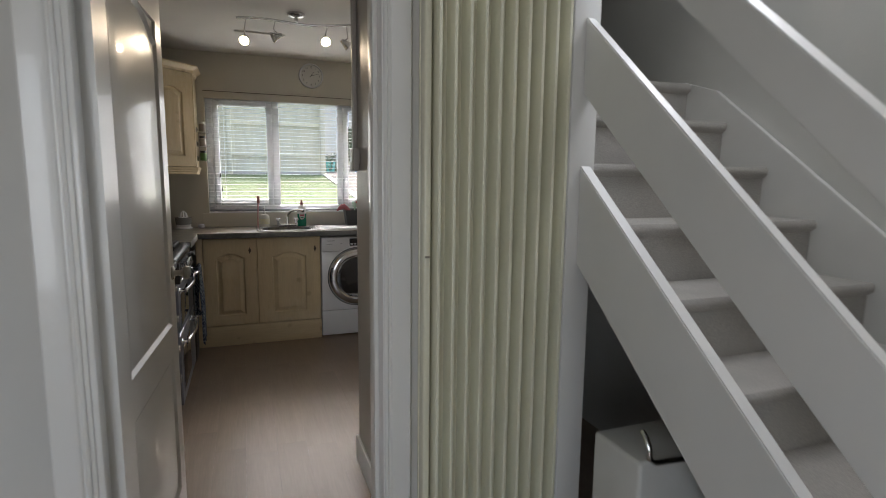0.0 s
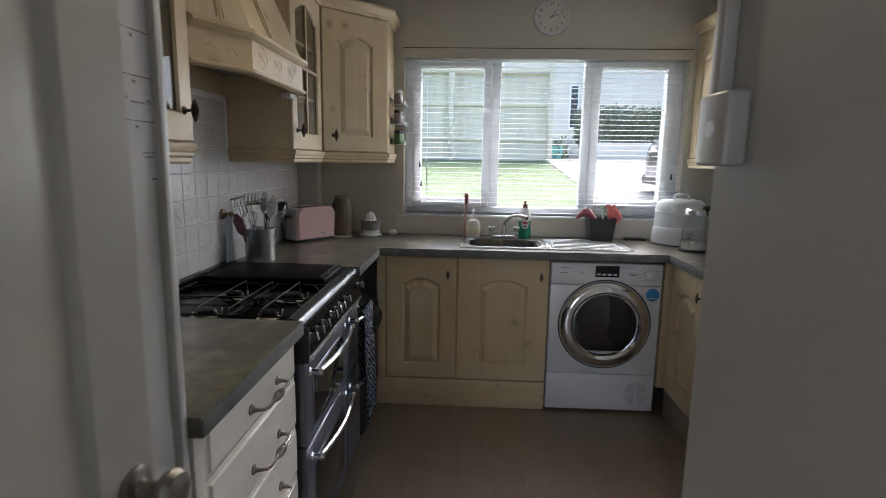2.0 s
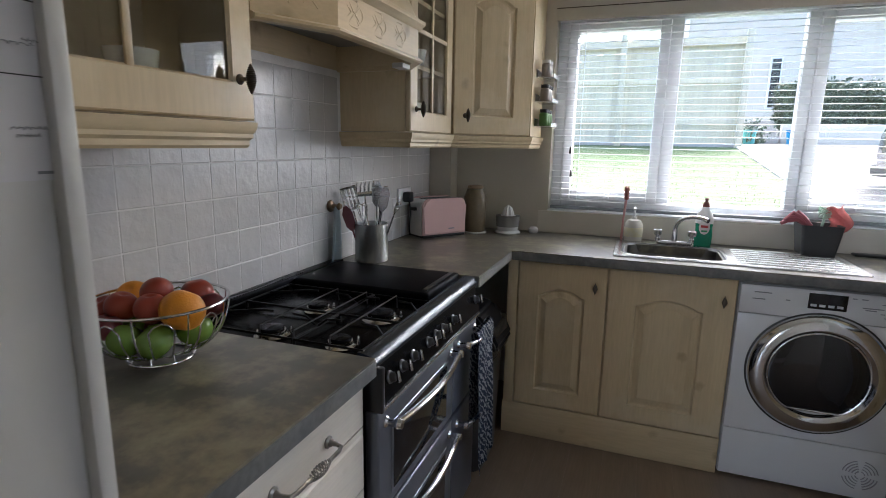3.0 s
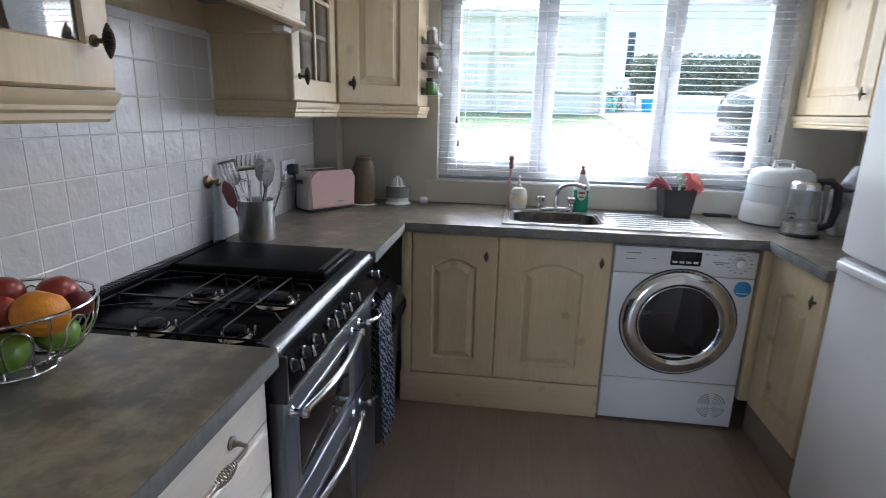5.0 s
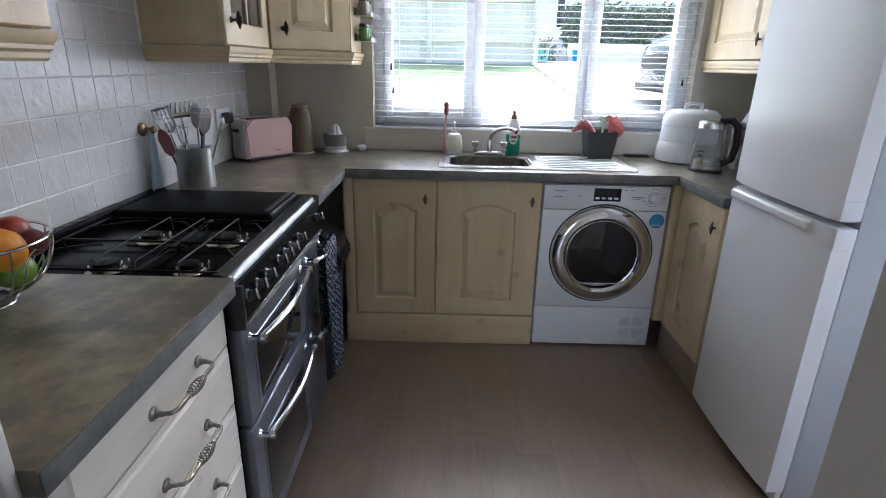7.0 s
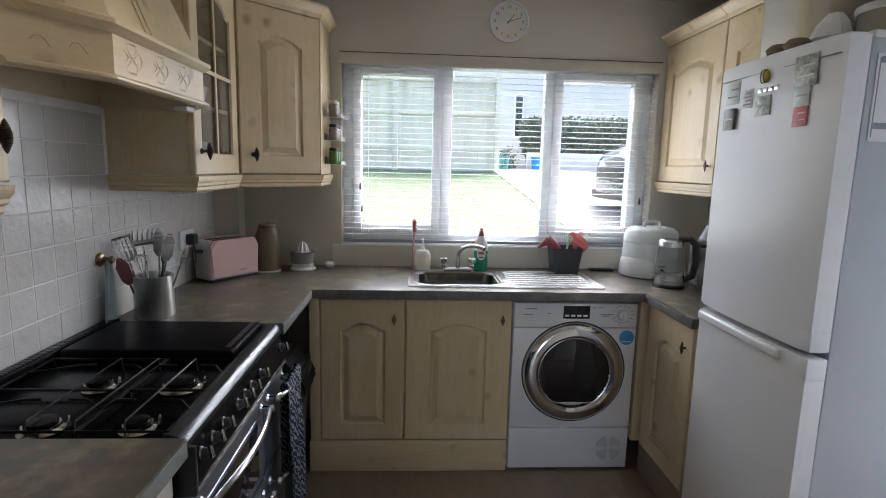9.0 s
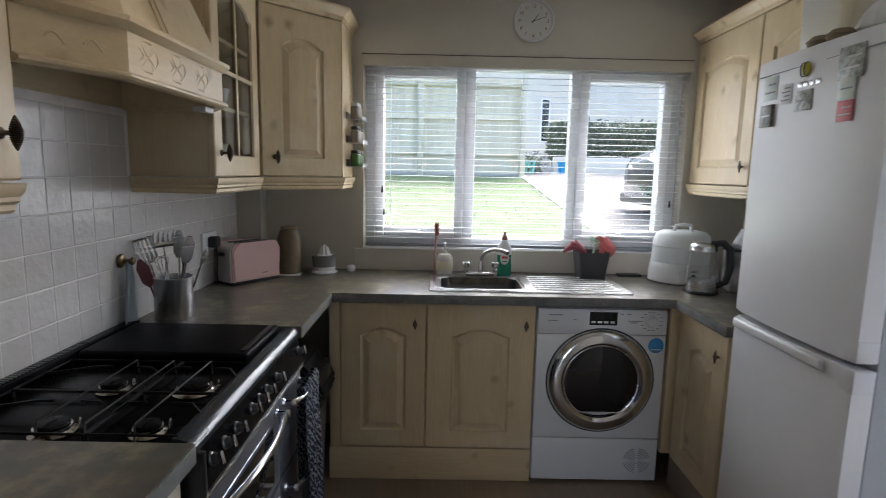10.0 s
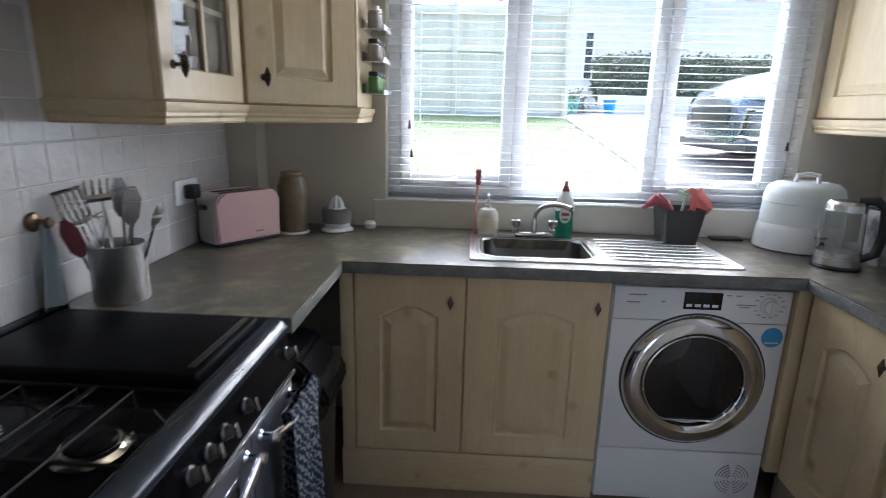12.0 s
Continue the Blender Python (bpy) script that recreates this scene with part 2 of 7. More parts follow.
# fridge side: the duller, bluer light on it is put into its colour
SHADEDSIDE = mat("shaded_side_enamel", (0.50, 0.53, 0.57), 0.4, scale=3, bump=0.08, bump_scale=260)
CHROME = mat("chrome", (0.75, 0.75, 0.76), 0.12, 1.0, scale=5)
STEEL = mat("brushed_steel", (0.68, 0.68, 0.68), 0.26, 1.0, color2=(0.60, 0.60, 0.60), scale=3, stretch=(1, 1, 30), rough_var=0.06)
SINKSTEEL = mat("sink_steel", (0.58, 0.58, 0.58), 0.24, 1.0, color2=(0.5, 0.5, 0.5), scale=4, stretch=(6, 1, 1), rough_var=0.08)
IRON = mat("antique_iron", (0.16, 0.13, 0.10), 0.45, 0.85, color2=(0.09, 0.075, 0.06), scale=60, mix=0.5)
BLACKENAMEL = mat("black_enamel", (0.004, 0.004, 0.005), 0.24, spec=0.06, color2=(0.006, 0.006, 0.007), scale=6, rough_var=0.05)
BLACKIRON = mat("cast_iron_bars", (0.006, 0.006, 0.006), 0.4, spec=0.12, scale=40)
BLACKPLASTIC = mat("black_plastic", (0.02, 0.02, 0.021), 0.35, scale=20)
COOKERGREY = mat("silver_blue_enamel", (0.19, 0.20, 0.235), 0.28, 0.5, color2=(0.17, 0.18, 0.215), scale=3)
DARKGLASS = mat("dark_oven_glass", (0.012, 0.012, 0.014), 0.06, coat=0.5)
FASCIA = mat("polished_black_fascia", (0.02, 0.028, 0.040), 0.2, 0.1, scale=5)


def add_patches(m, color, scale, low, high):
    """Blotches of another tone over a material's base colour."""
    n, l = m.node_tree.nodes, m.node_tree.links
    b = n["Principled BSDF"]
    old = b.inputs["Base Color"].links[0].from_socket
    co = n.new("ShaderNodeTexCoord")
    no = n.new("ShaderNodeTexNoise")
    no.inputs["Scale"].default_value, no.inputs["Detail"].default_value, no.inputs["Roughness"].default_value = scale, 8, 0.65
    l.new(co.outputs["Object"], no.inputs[0])
    mr = n.new("ShaderNodeMapRange")
    mr.inputs[1].default_value, mr.inputs[2].default_value = low, high
    l.new(no.outputs[0], mr.inputs[0])
    mx = n.new("ShaderNodeMix")
    mx.data_type = "RGBA"
    l.new(mr.outputs[0], mx.inputs[0])
    l.new(old, mx.inputs[6])
    mx.inputs[7].default_value = (*color, 1)
    l.new(mx.outputs[2], b.inputs["Base Color"])


add_patches(WORKTOP, (0.185, 0.145, 0.095), 5.0, 0.46, 0.85)
add_patches(WORKTOP, (0.29, 0.27, 0.175), 10.0, 0.48, 0.74)
add_patches(FLOORM, (0.20, 0.155, 0.118), 1.2, 0.5, 0.75)
add_patches(GLOSS, (0.72, 0.70, 0.65), 5.0, 0.55, 0.8)
add_patches(PINE, (0.72, 0.63, 0.46), 3.0, 0.5, 0.8)

# ---- structure: kitchen ----
H = 2.38
struct("wall_window", mesh_box(mesh_box(mesh_box(box(-1.07, -0.265, 5.0, 5.26, -0.1, 2.6), 1.468, 1.97, 5.0, 5.26, -0.1, 2.6),
       -0.265, 1.468, 5.0, 5.26, -0.1, 1.03), -0.265, 1.468, 5.0, 5.26, 2.058, 2.6), PLASTER, "beige painted kitchen wall round the window", "wall")
struct("wall_cooker", box(-1.07, -0.92, 2.47, 5.0, -0.1, 2.6), PLASTER, "beige painted kitchen wall behind the cooker", "wall")
struct("wall_fridge", mesh_box(mesh_box(mesh_box(box(1.82, 1.97, 3.10, 5.0, -0.1, 2.6), 1.82, 1.97, 2.66, 2.70, -0.1, 2.6), 1.82, 1.97, 2.70, 3.10, 2.10, 2.6), 1.82, 1.97, 2.70, 3.10, -0.1, 0.3), PLASTER, "beige painted kitchen wall behind the fridge", "wall")
struct("wall_planner", box(-1.07, -0.362, 1.50, 2.47, -0.1, 2.6), SATIN, "white painted nib wall beside the worktop", "wall")
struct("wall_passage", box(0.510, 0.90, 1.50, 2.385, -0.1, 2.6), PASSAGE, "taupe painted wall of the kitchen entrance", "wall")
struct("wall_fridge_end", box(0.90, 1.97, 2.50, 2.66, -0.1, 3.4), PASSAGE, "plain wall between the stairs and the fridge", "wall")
struct("ceiling_kitchen", box(-1.07, 1.97, 1.36, 5.26, H, H + 0.12), CEILING, "matt white kitchen ceiling", "ceiling")
struct("boxing", box(-0.92, -0.79, 4.89, 5.0, 0.91, H), PLASTER, "boxed-in pipe in the kitchen corner", "boxing")
struct("trim", box(0.497, 0.510, 1.51, 2.385, 0, 0.12, 0.003), GLOSS, "white gloss skirting board along the entrance wall", "skirting", 35)
struct("trim_end", box(0.497, 0.9, 2.385, 2.399, 0, 0.12, 0.003), GLOSS, "white gloss skirting board round the wall end", "skirting", 35)
struct("corner_bead", box(-0.366, -0.346, 2.455, 2.476, 0.0, H, 0.003), SATIN, "white corner bead on the nib wall", "trim", 35)
struct("ceiling_trim", box(0.0, 0.35, 4.2, 4.235, H - 0.012, H, 0.003), CEILING, "thin painted joint strip on the ceiling", "trim", 35)

# hall shell
HH = 2.42
struct("wall_hall_right_of_door", box(0.385, 0.93, 1.36, 1.50, -0.1, 2.6), HALLPAINT, "pale hall wall behind the radiator", "wall")
struct("wall_hall_left_of_door", box(-1.6, -0.335, 1.36, 1.50, -0.1, 2.6), HALLPAINT, "pale hall wall beside the kitchen door", "wall")
struct("wall_over_door", box(-0.335, 0.385, 1.36, 1.50, 2.02, 2.6), HALLPAINT, "pale hall wall over the kitchen door", "wall")
struct("wall_hall_left", box(-1.75, -1.6, -1.65, 1.5, -0.1, 2.6), HALLPAINT, "pale hall side wall", "wall")
struct("wall_hall_back", mesh_box(mesh_box(mesh_box(box(-1.75, -1.30, -1.75, -1.6, -0.1, 3.5), -0.50, 1.95, -1.75, -1.6, -0.1, 3.5),
       -1.30, -0.50, -1.75, -1.6, 2.1, 3.5), -1.30, -0.50, -1.75, -1.6, -0.1, 0.5), HALLPAINT, "pale hall wall with an added door opening", "wall")
struct("wall_stairs", mesh_box(mesh_box(mesh_box(box(1.80, 1.95, -1.65, 0.35, -0.1, 3.5), 1.80, 1.95, 1.45, 2.5, -0.1, 3.5),
       1.80, 1.95, 0.35, 1.45, -0.1, 2.5), 1.80, 1.95, 0.35, 1.45, 3.3, 3.5), HALLPAINT, "grey-white wall along the stairs", "wall")
struct("ceiling_hall", box(-1.75, 0.93, -1.75, 1.36, HH, HH + 0.12), CEILING, "white hall ceiling", "ceiling")
struct("ceiling_stairwell", box(0.93, 1.95, -1.75, 2.66, 3.4, 3.5), CEILING, "white ceiling over the stairwell", "ceiling")
struct("wall_over_stairs", box(0.90, 0.93, -1.75, 2.5, HH + 0.0, 3.4), HALLPAINT, "pale wall above the hall ceiling", "wall")
struct("wall_behind_stairs", box(0.90, 0.93, 1.5, 2.5, -0.1, HH), HALLPAINT, "pale wall between stairs and kitchen", "wall")

# floors
floor_base = struct("floor", box(-1.75, 1.97, -1.75, 5.0, -0.12, -0.006), SUBFLOOR, "brown oak-effect vinyl plank floor", "floor")

# ---- kitchen door, frame ----
dframe = thing("door_frame", "white gloss door frame with moulded architrave", "door frame", 0.06, 1.43, 0, kind="structure")
for nm, x0, x1, y1 in (("jamb", -0.343, -0.314, 1.505), ("jamb", 0.375, 0.405, 1.505)):
    part(nm, box(x0, x1, 1.355, y1, 0, 2.03, 0.003), GLOSS, dframe)
part("head", box(-0.318, 0.375, 1.355, 1.505, 2.0, 2.03, 0.003), GLOSS, dframe)


def architrave(x_in, sign, y_face, d):
    """Moulded board; x_in is the edge next to the opening, sign the way it runs from there, d the side it stands on."""
    prof = [(0, 0), (0, 0.010), (0.006, 0.014), (0.010, 0.010), (0.014, 0.010), (0.018, 0.017), (0.026, 0.019), (0.068, 0.019), (0.072, 0.015), (0.072, 0)]
    return prism(bmesh.new(), [(x_in + sign * u, y_face + d * v) for u, v in prof], "z", 0, 2.09)


part("architrave", architrave(0.38, 1, 1.3575, -1), GLOSS, dframe, smooth=20)
part("architrave", architrave(-0.324, -1, 1.3575, -1), GLOSS, dframe, smooth=20)
part("stop", box(0.362, 0.375, 1.40, 1.46, 0, 2.0, 0.002), GLOSS, dframe)
part("stop", box(-0.3138, -0.300, 1.36, 1.41, 0, 2.0, 0.002), GLOSS, dframe)


def arch_loop(u0, u1, v0, v1, rise, n, w):
    """Outline with an arched head: n points over the head; w is the plane's depth."""
    pts = [(u0, v0, w), (u1, v0, w), (u1, v0 + (v1 - v0) * 0.5, w)]
    for i in range(n + 1):
        f = i / n
        u = u1 + (u0 - u1) * f
        v = v1 - rise + rise * math.sin(math.pi * min(max((f - 0.06) / 0.88, 0), 1)) ** 0.8
        pts.append((u, v, w))
    pts.append((u0, v0 + (v1 - v0) * 0.5, w))
    return pts


def panelled(bm, u0, u1, v0, v1, thick, panels, raised=True):
    """Board in the (u, v) plane, front at w = 0, with one sunk and raised panel; panels: (u0, u1, v0, v1, rise)."""
    a, b, c, d, rise = panels
    n = 14
    loops = [arch_loop(u0, u1, v0, v1, 0, n, -thick), arch_loop(u0, u1, v0, v1, 0, n, -0.004), arch_loop(u0 + 0.004, u1 - 0.004, v0 + 0.004, v1 - 0.004, 0, n, 0),
             arch_loop(a, b, c, d, rise, n, 0), arch_loop(a + 0.006, b - 0.006, c + 0.006, d - 0.006, rise, n, -0.010)]
    if raised:
        loops += [arch_loop(a + 0.014, b - 0.014, c + 0.014, d - 0.014, rise, n, -0.0105), arch_loop(a + 0.036, b - 0.036, c + 0.036, d - 0.036, rise * 0.9, n, -0.002), arch_loop(a + 0.039, b - 0.039, c + 0.039, d - 0.039, rise * 0.9, n, -0.0005)]
    return loft(bm, loops)


def frame_board(bm, u0, u1, v0, v1, thick, hole):
    """Glazed door's frame: a board with one arched hole through it."""
    a, b, c, d, rise = hole
    n = 14
    loops = [arch_loop(a - 0.004, b + 0.004, c - 0.004, d + 0.004, rise, n, -thick), arch_loop(u0, u1, v0, v1, 0, n, -thick), arch_loop(u0, u1, v0, v1, 0, n, -0.004),
             arch_loop(u0 + 0.004, u1 - 0.004, v0 + 0.004, v1 - 0.004, 0, n, 0), arch_loop(a, b, c, d, rise, n, 0), arch_loop(a + 0.005, b - 0.005, c + 0.005, d - 0.005, rise, n, -0.008),
             arch_loop(a - 0.004, b + 0.004, c - 0.004, d + 0.004, rise, n, -thick)]
    loft(bm, loops, cap=False)
    bmesh.ops.remove_doubles(bm, verts=bm.verts, dist=1e-5)
    return bm


def plane_matrix(origin, u, v):
    """(u, v, w) of a front into the world; w points out of the front."""
    u, v = Vector(u).normalized(), Vector(v).normalized()
    w = u.cross(v)
    m = Matrix((u, v, w)).transposed().to_4x4()
    m.translation = origin
    return m


# the open door: hinge at the left jamb, leaf turned into the kitchen
door = thing("door_1", "white gloss panelled kitchen door standing open", "door", -0.272, 1.425, 0.008, kind="structure")
DM = plane_matrix((-0.272, 1.425, 0.008), (0.045, 0.735, 0), (0, 0, 1))
leaf = bmesh.new()
mesh_box(leaf, 0, 0.758, 0, 1.98, -0.038, -0.010)
for a, b in ((0.0, 0.115), (0.672, 0.758)):
    mesh_box(leaf, a, b, 0, 1.98, -0.010, 0)
for a, b in ((0.0, 0.16), (0.68, 0.80), (1.86, 1.98)):
    mesh_box(leaf, 0.115, 0.672, a, b, -0.010, 0)
part("leaf", leaf, GLOSS, door, m=DM, smooth=20)
for c, d, rise in ((0.16, 0.68, 0.0), (0.80, 1.86, 0.07)):
    fld = bmesh.new()
    n = 14
    loft(fld, [arch_loop(0.115, 0.672, c, d, rise, n, 0.0005), arch_loop(0.125, 0.662, c + 0.012, d - 0.012, rise, n, -0.009),
               arch_loop(0.143, 0.644, c + 0.030, d - 0.030, rise, n, -0.0085), arch_loop(0.167, 0.620, c + 0.060, d - 0.060, rise, n, -0.001)], cap=False)
    fld.faces.new([v for v in fld.verts][-len(arch_loop(0, 1, 0, 1, 0, n, 0)):])
    part("door_panel", fld, GLOSS, door, m=DM, smooth=20)
knob_m = DM @ Matrix.Translation((0.722, 0.985, 0.0)) @ Matrix.Rotation(0, 4, "Z")
PEWTER = mat("worn_pewter", (0.42, 0.40, 0.36), 0.3, 0.95, color2=(0.34, 0.32, 0.28), scale=30, rough_var=0.1)
knob = part("door_knob", lathe(bmesh.new(), [(0, 0.062), (0.012, 0.0615), (0.022, 0.057), (0.0265, 0.048), (0.024, 0.040), (0.014, 0.034), (0.0105, 0.028), (0.010, 0.014), (0.012, 0.006)],
            24, knob_m), PEWTER, door, "worn pewter door knob")
part("rose", lathe(bmesh.new(), [(0, 0.0005), (0.026, 0.0005), (0.026, 0.003), (0.021, 0.007), (0.012, 0.008), (0.011, 0.0085), (0, 0.0085)], 24, knob_m), PEWTER, knob)
for z in (0.25, 1.7):
    part("hinge", tube(bmesh.new(), [(-0.311, 1.4185, z), (-0.311, 1.4185, z + 0.09)], 0.006), PEWTER, door)

# ---- window ----
win = thing("window_1", "white plastic window with three lights", "window", 0.62, 5.12, 1.03, kind="structure")
WY0, WY1 = 5.085, 5.155
for nm, x0, x1, z0, z1 in (("window_frame", -0.265, -0.212, 1.035, 2.058), ("window_frame", 1.412, 1.468, 1.035, 2.058), ("window_frame", -0.212, 1.412, 1.035, 1.09),
                           ("window_frame", -0.212, 1.412, 2.003, 2.058), ("mullion", 0.282, 0.340, 1.09, 2.003), ("mullion", 0.862, 0.910, 1.09, 2.003)):
    part(nm, box(x0, x1, WY0, WY1, z0, z1, 0.006), UPVC, win)
for x0, x1 in ((-0.212, 0.282), (0.910, 1.412)):
    sash = bmesh.new()
    for a, b, c, d in ((x0 + 0.002, x0 + 0.05, 1.092, 2.001), (x1 - 0.05, x1 - 0.002, 1.092, 2.001), (x0 + 0.05, x1 - 0.05, 1.092, 1.142), (x0 + 0.05, x1 - 0.05, 1.951, 2.001)):
        mesh_box(sash, a, b, 5.068, 5.14, c, d, 0.006)
    s = part("sash", sash, UPVC, win)
    hb = box((x0 + x1) / 2 - 0.06, (x0 + x1) / 2 + 0.01, 5.045, 5.06, 1.112, 1.124, 0.004)
    mesh_box(hb, (x0 + x1) / 2 - 0.012, (x0 + x1) / 2 + 0.012, 5.055, 5.068, 1.102, 1.132, 0.003)
    part("window_handle", hb, UPVC, s)
for x0, x1, z0, z1 in ((-0.162, 0.232, 1.142, 1.951), (0.340, 0.862, 1.09, 2.003), (0.960, 1.362, 1.142, 1.951)):
    p = part("pane", box(x0, x1, 5.115, 5.119, z0, z1), PANE, win, smooth=0)
    p.visible_shadow = False
struct("window_sill", box(-0.265, 1.468, 4.985, 5.085, 1.03, 1.036, 0.002), UPVC, "white tiled window sill", "sill", 35)

# ---- venetian blind ----
blind = thing("venetian_blind", "white venetian blind lowered with open slats", "blind", 0.6, 5.03, 2.03)
part("headrail", box(-0.258, 1.460, 5.008, 5.050, 2.000, 2.040, 0.004), SLAT, blind)
part("valance", box(-0.270, 1.474, 4.985, 4.998, 1.999, 2.056, 0.003), PLASTER, blind, "beige blind pelmet")
part("top_gap", box(-0.270, 1.474, 4.985, 4.998, 2.0562, 2.0602), IRON, blind, "thin dark line along the pelmet")
part("bottom_rail", box(-0.255, 1.458, 5.014, 5.044, 1.042, 1.058, 0.003), mat("grey_rail", (0.30, 0.33, 0.36), 0.5, scale=8), blind, "dark grey bottom rail")
slat_bm = bmesh.new()
prof = [(-0.0125, 0.0), (-0.006, 0.0014), (0, 0.0019), (0.006, 0.0014), (0.0125, 0.0), (0.0125, -0.001), (0.006, 0.0005), (0, 0.001), (-0.006, 0.0005), (-0.0125, -0.001)]
prism(slat_bm, [(5.03 + a, 1.0 + b) for a, b in prof], "x", -0.255, 1.458)
slat0 = part("slat", slat_bm, SLAT, blind, smooth=50)
slat0.location.z = 0.088
NS = 30
for i in range(1, NS):
    s = new("slat", slat0.data)
    s.parent = blind
    s.location.z = 0.088 + i * (1.988 - 1.088) / (NS - 1)
    s.location.x = random.uniform(-0.0015, 0.0015)
for x in (-0.12, 0.33, 0.85, 1.33):
    cords = bmesh.new()
    for y in (5.016, 5.044):
        tube(cords, [(x, y, 1.05), (x, y, 1.99)], 0.0011, 5)
    part("ladder_cord", cords, SLAT, blind)
for x, z in ((-0.16, 1.34), (-0.15, 1.22), (1.40, 1.29)):
    pull = part("pull_cord", tube(bmesh.new(), [(x, 4.98, z + 0.03), (x, 4.98, 1.98)], 0.0010, 5), SLAT, blind)
    part("tassel", lathe(bmesh.new(), [(0, 0.035), (0.004, 0.03), (0.007, 0.0), (0.006, -0.003), (0, -0.003)], 10, Matrix.Translation((x, 4.98, z))), BLACKPLASTIC, pull, "dark cord tassel")

# ---- kitchen units ----
def diamond_knob(parent, m, name="handle"):
    """Twisted bird-cage knob on a short stem; m: front of the door, w outwards."""
    bm = bmesh.new()
    lathe(bm, [(0, 0), (0.011, 0), (0.011, 0.003), (0.006, 0.006), (0.0045, 0.010), (0.0045, 0.019), (0.007, 0.022), (0, 0.022)], 14, m)
    n = 30
    prof_ = [(0.0, -0.031), (0.0022, -0.030)]
    for i in range(n + 1):
        f = i / n
        prof_.append(((0.0118 if i % 2 else 0.0092) * math.sin(math.pi * (0.06 + 0.88 * f)) ** 0.9, (f - 0.5) * 0.058))
    prof_ += [(0.0022, 0.030), (0.0, 0.031)]
    lathe(bm, prof_, 14, m @ Matrix.Translation((0, 0, 0.030)) @ Matrix.Rotation(radians(-90), 4, "X"))
    return part(name, bm, IRON, parent, "twisted dark iron knob")


def leaf_knob(parent, m, name="handle"):
    """Flat diamond-shaped drop handle."""
    bm = bmesh.new()
    loft(bm, [[m @ Vector(p) for p in ((0, -0.026, 0.012), (0.009, 0, 0.012), (0, 0.026, 0.012), (-0.009, 0, 0.012))],
              [m @ Vector(p) for p in ((0, -0.028, 0.016), (0.011, 0, 0.019), (0, 0.028, 0.016), (-0.011, 0, 0.019))],
              [m @ Vector(p) for p in ((0, -0.012, 0.021), (0.004, 0, 0.023), (0, 0.012, 0.021), (-0.004, 0, 0.023))]])
    lathe(bm, [(0.005, 0), (0.005, 0.013), (0, 0.013)], 10, m)
    return part(name, bm, IRON, parent, "dark iron diamond handle")


def unit_door(parent, origin, u, width, height, knob_u, knob_v, rise=0.05, leaf=False, wood=None, stile=0.235):
    m = plane_matrix(origin, u, (0, 0, 1))
    g = 0.0015
    st = width * stile
    d = part("cabinet_door", panelled(bmesh.new(), g, width - g, g, height - g, 0.02, (st, width - st, 0.082, height - 0.118, 0.035)), wood or PINE, parent, m=m, smooth=9)
    km = m @ Matrix.Translation((knob_u, knob_v, 0))
    (leaf_knob if leaf else diamond_knob)(d, km)
    return d


def glazed_door(parent, origin, u, width, height, knob_u, knob_v, bars=1, rise=0.05):
    m = plane_matrix(origin, u, (0, 0, 1))
    g = 0.0015
    st = 0.065
    d = part("glazed_door", frame_board(bmesh.new(), g, width - g, g, height - g, 0.02, (st, width - st, st + 0.012, height - st, rise)), PINE, parent, m=m, smooth=28)
    part("glass", box(st - 0.003, width - st + 0.003, st + 0.008, height - st + 0.003, -0.013, -0.010), CABGLASS, d, m=m, smooth=0)
    bm = bmesh.new()
    for i in range(bars):
        uu = width * (i + 1) / (bars + 1)
        mesh_box(bm, uu - 0.008, uu + 0.008, st + 0.012, height - st - 0.001, -0.009, -0.001, 0.003)
    vv = st + 0.012 + (height - 2 * st) * 0.5
    edges = [st] + [width * (i + 1) / (bars + 1) for i in range(bars)] + [width - st]
    for a, b in zip(edges, edges[1:]):
        mesh_box(bm, a + 0.008 if a > st else a, b - 0.008 if b < width - st else b, vv - 0.008, vv + 0.008, -0.009, -0.001, 0.003)
    part("glazing_bar", bm, PINE, d, m=m)
    diamond_knob(d, m @ Matrix.Translation((knob_u, knob_v, 0)))
    return d


def carcass(parent, x0, x1, y0, y1, z0, z1, open_side, wood, t=0.018):
    """Cabinet body of boards, open towards '+x' or '-x'."""
    b = x0 if open_side == "+x" else x1 - 0.008
    for name, dims in (("bottom", (x0, x1, y0, y1, z0, z0 + t)), ("top", (x0, x1, y0, y1, z1 - t, z1)), ("side_panel", (x0, x1, y0, y0 + t, z0 + t, z1 - t)),
                       ("side_panel", (x0, x1, y1 - t, y1, z0 + t, z1 - t)), ("back", (b, b + 0.008, y0 + t, y1 - t, z0 + t, z1 - t))):
        part(name, box(*dims), wood, parent, smooth=0)


def moulding(path, z, prof):
    """Moulded strip along a plan path; prof: (outwards, up)."""
    bm = bmesh.new()
    pts = [Vector((p[0], p[1], 0)) for p in path]
    loops = []
    for i, p in enumerate(pts):
        dirs = []
        if i > 0:
            dirs.append((p - pts[i - 1]).normalized())
        if i < len(pts) - 1:
            dirs.append((pts[i + 1] - p).normalized())
        nrm = [Vector((d.y, -d.x, 0)) for d in dirs]
        nn = sum(nrm, Vector()).normalized()
        k = 1 / max(nn.dot(nrm[0]), 0.4)
        loops.append([(p.x + nn.x * k * a, p.y + nn.y * k * a, z + b) for a, b in prof])
    return loft(bm, loops)


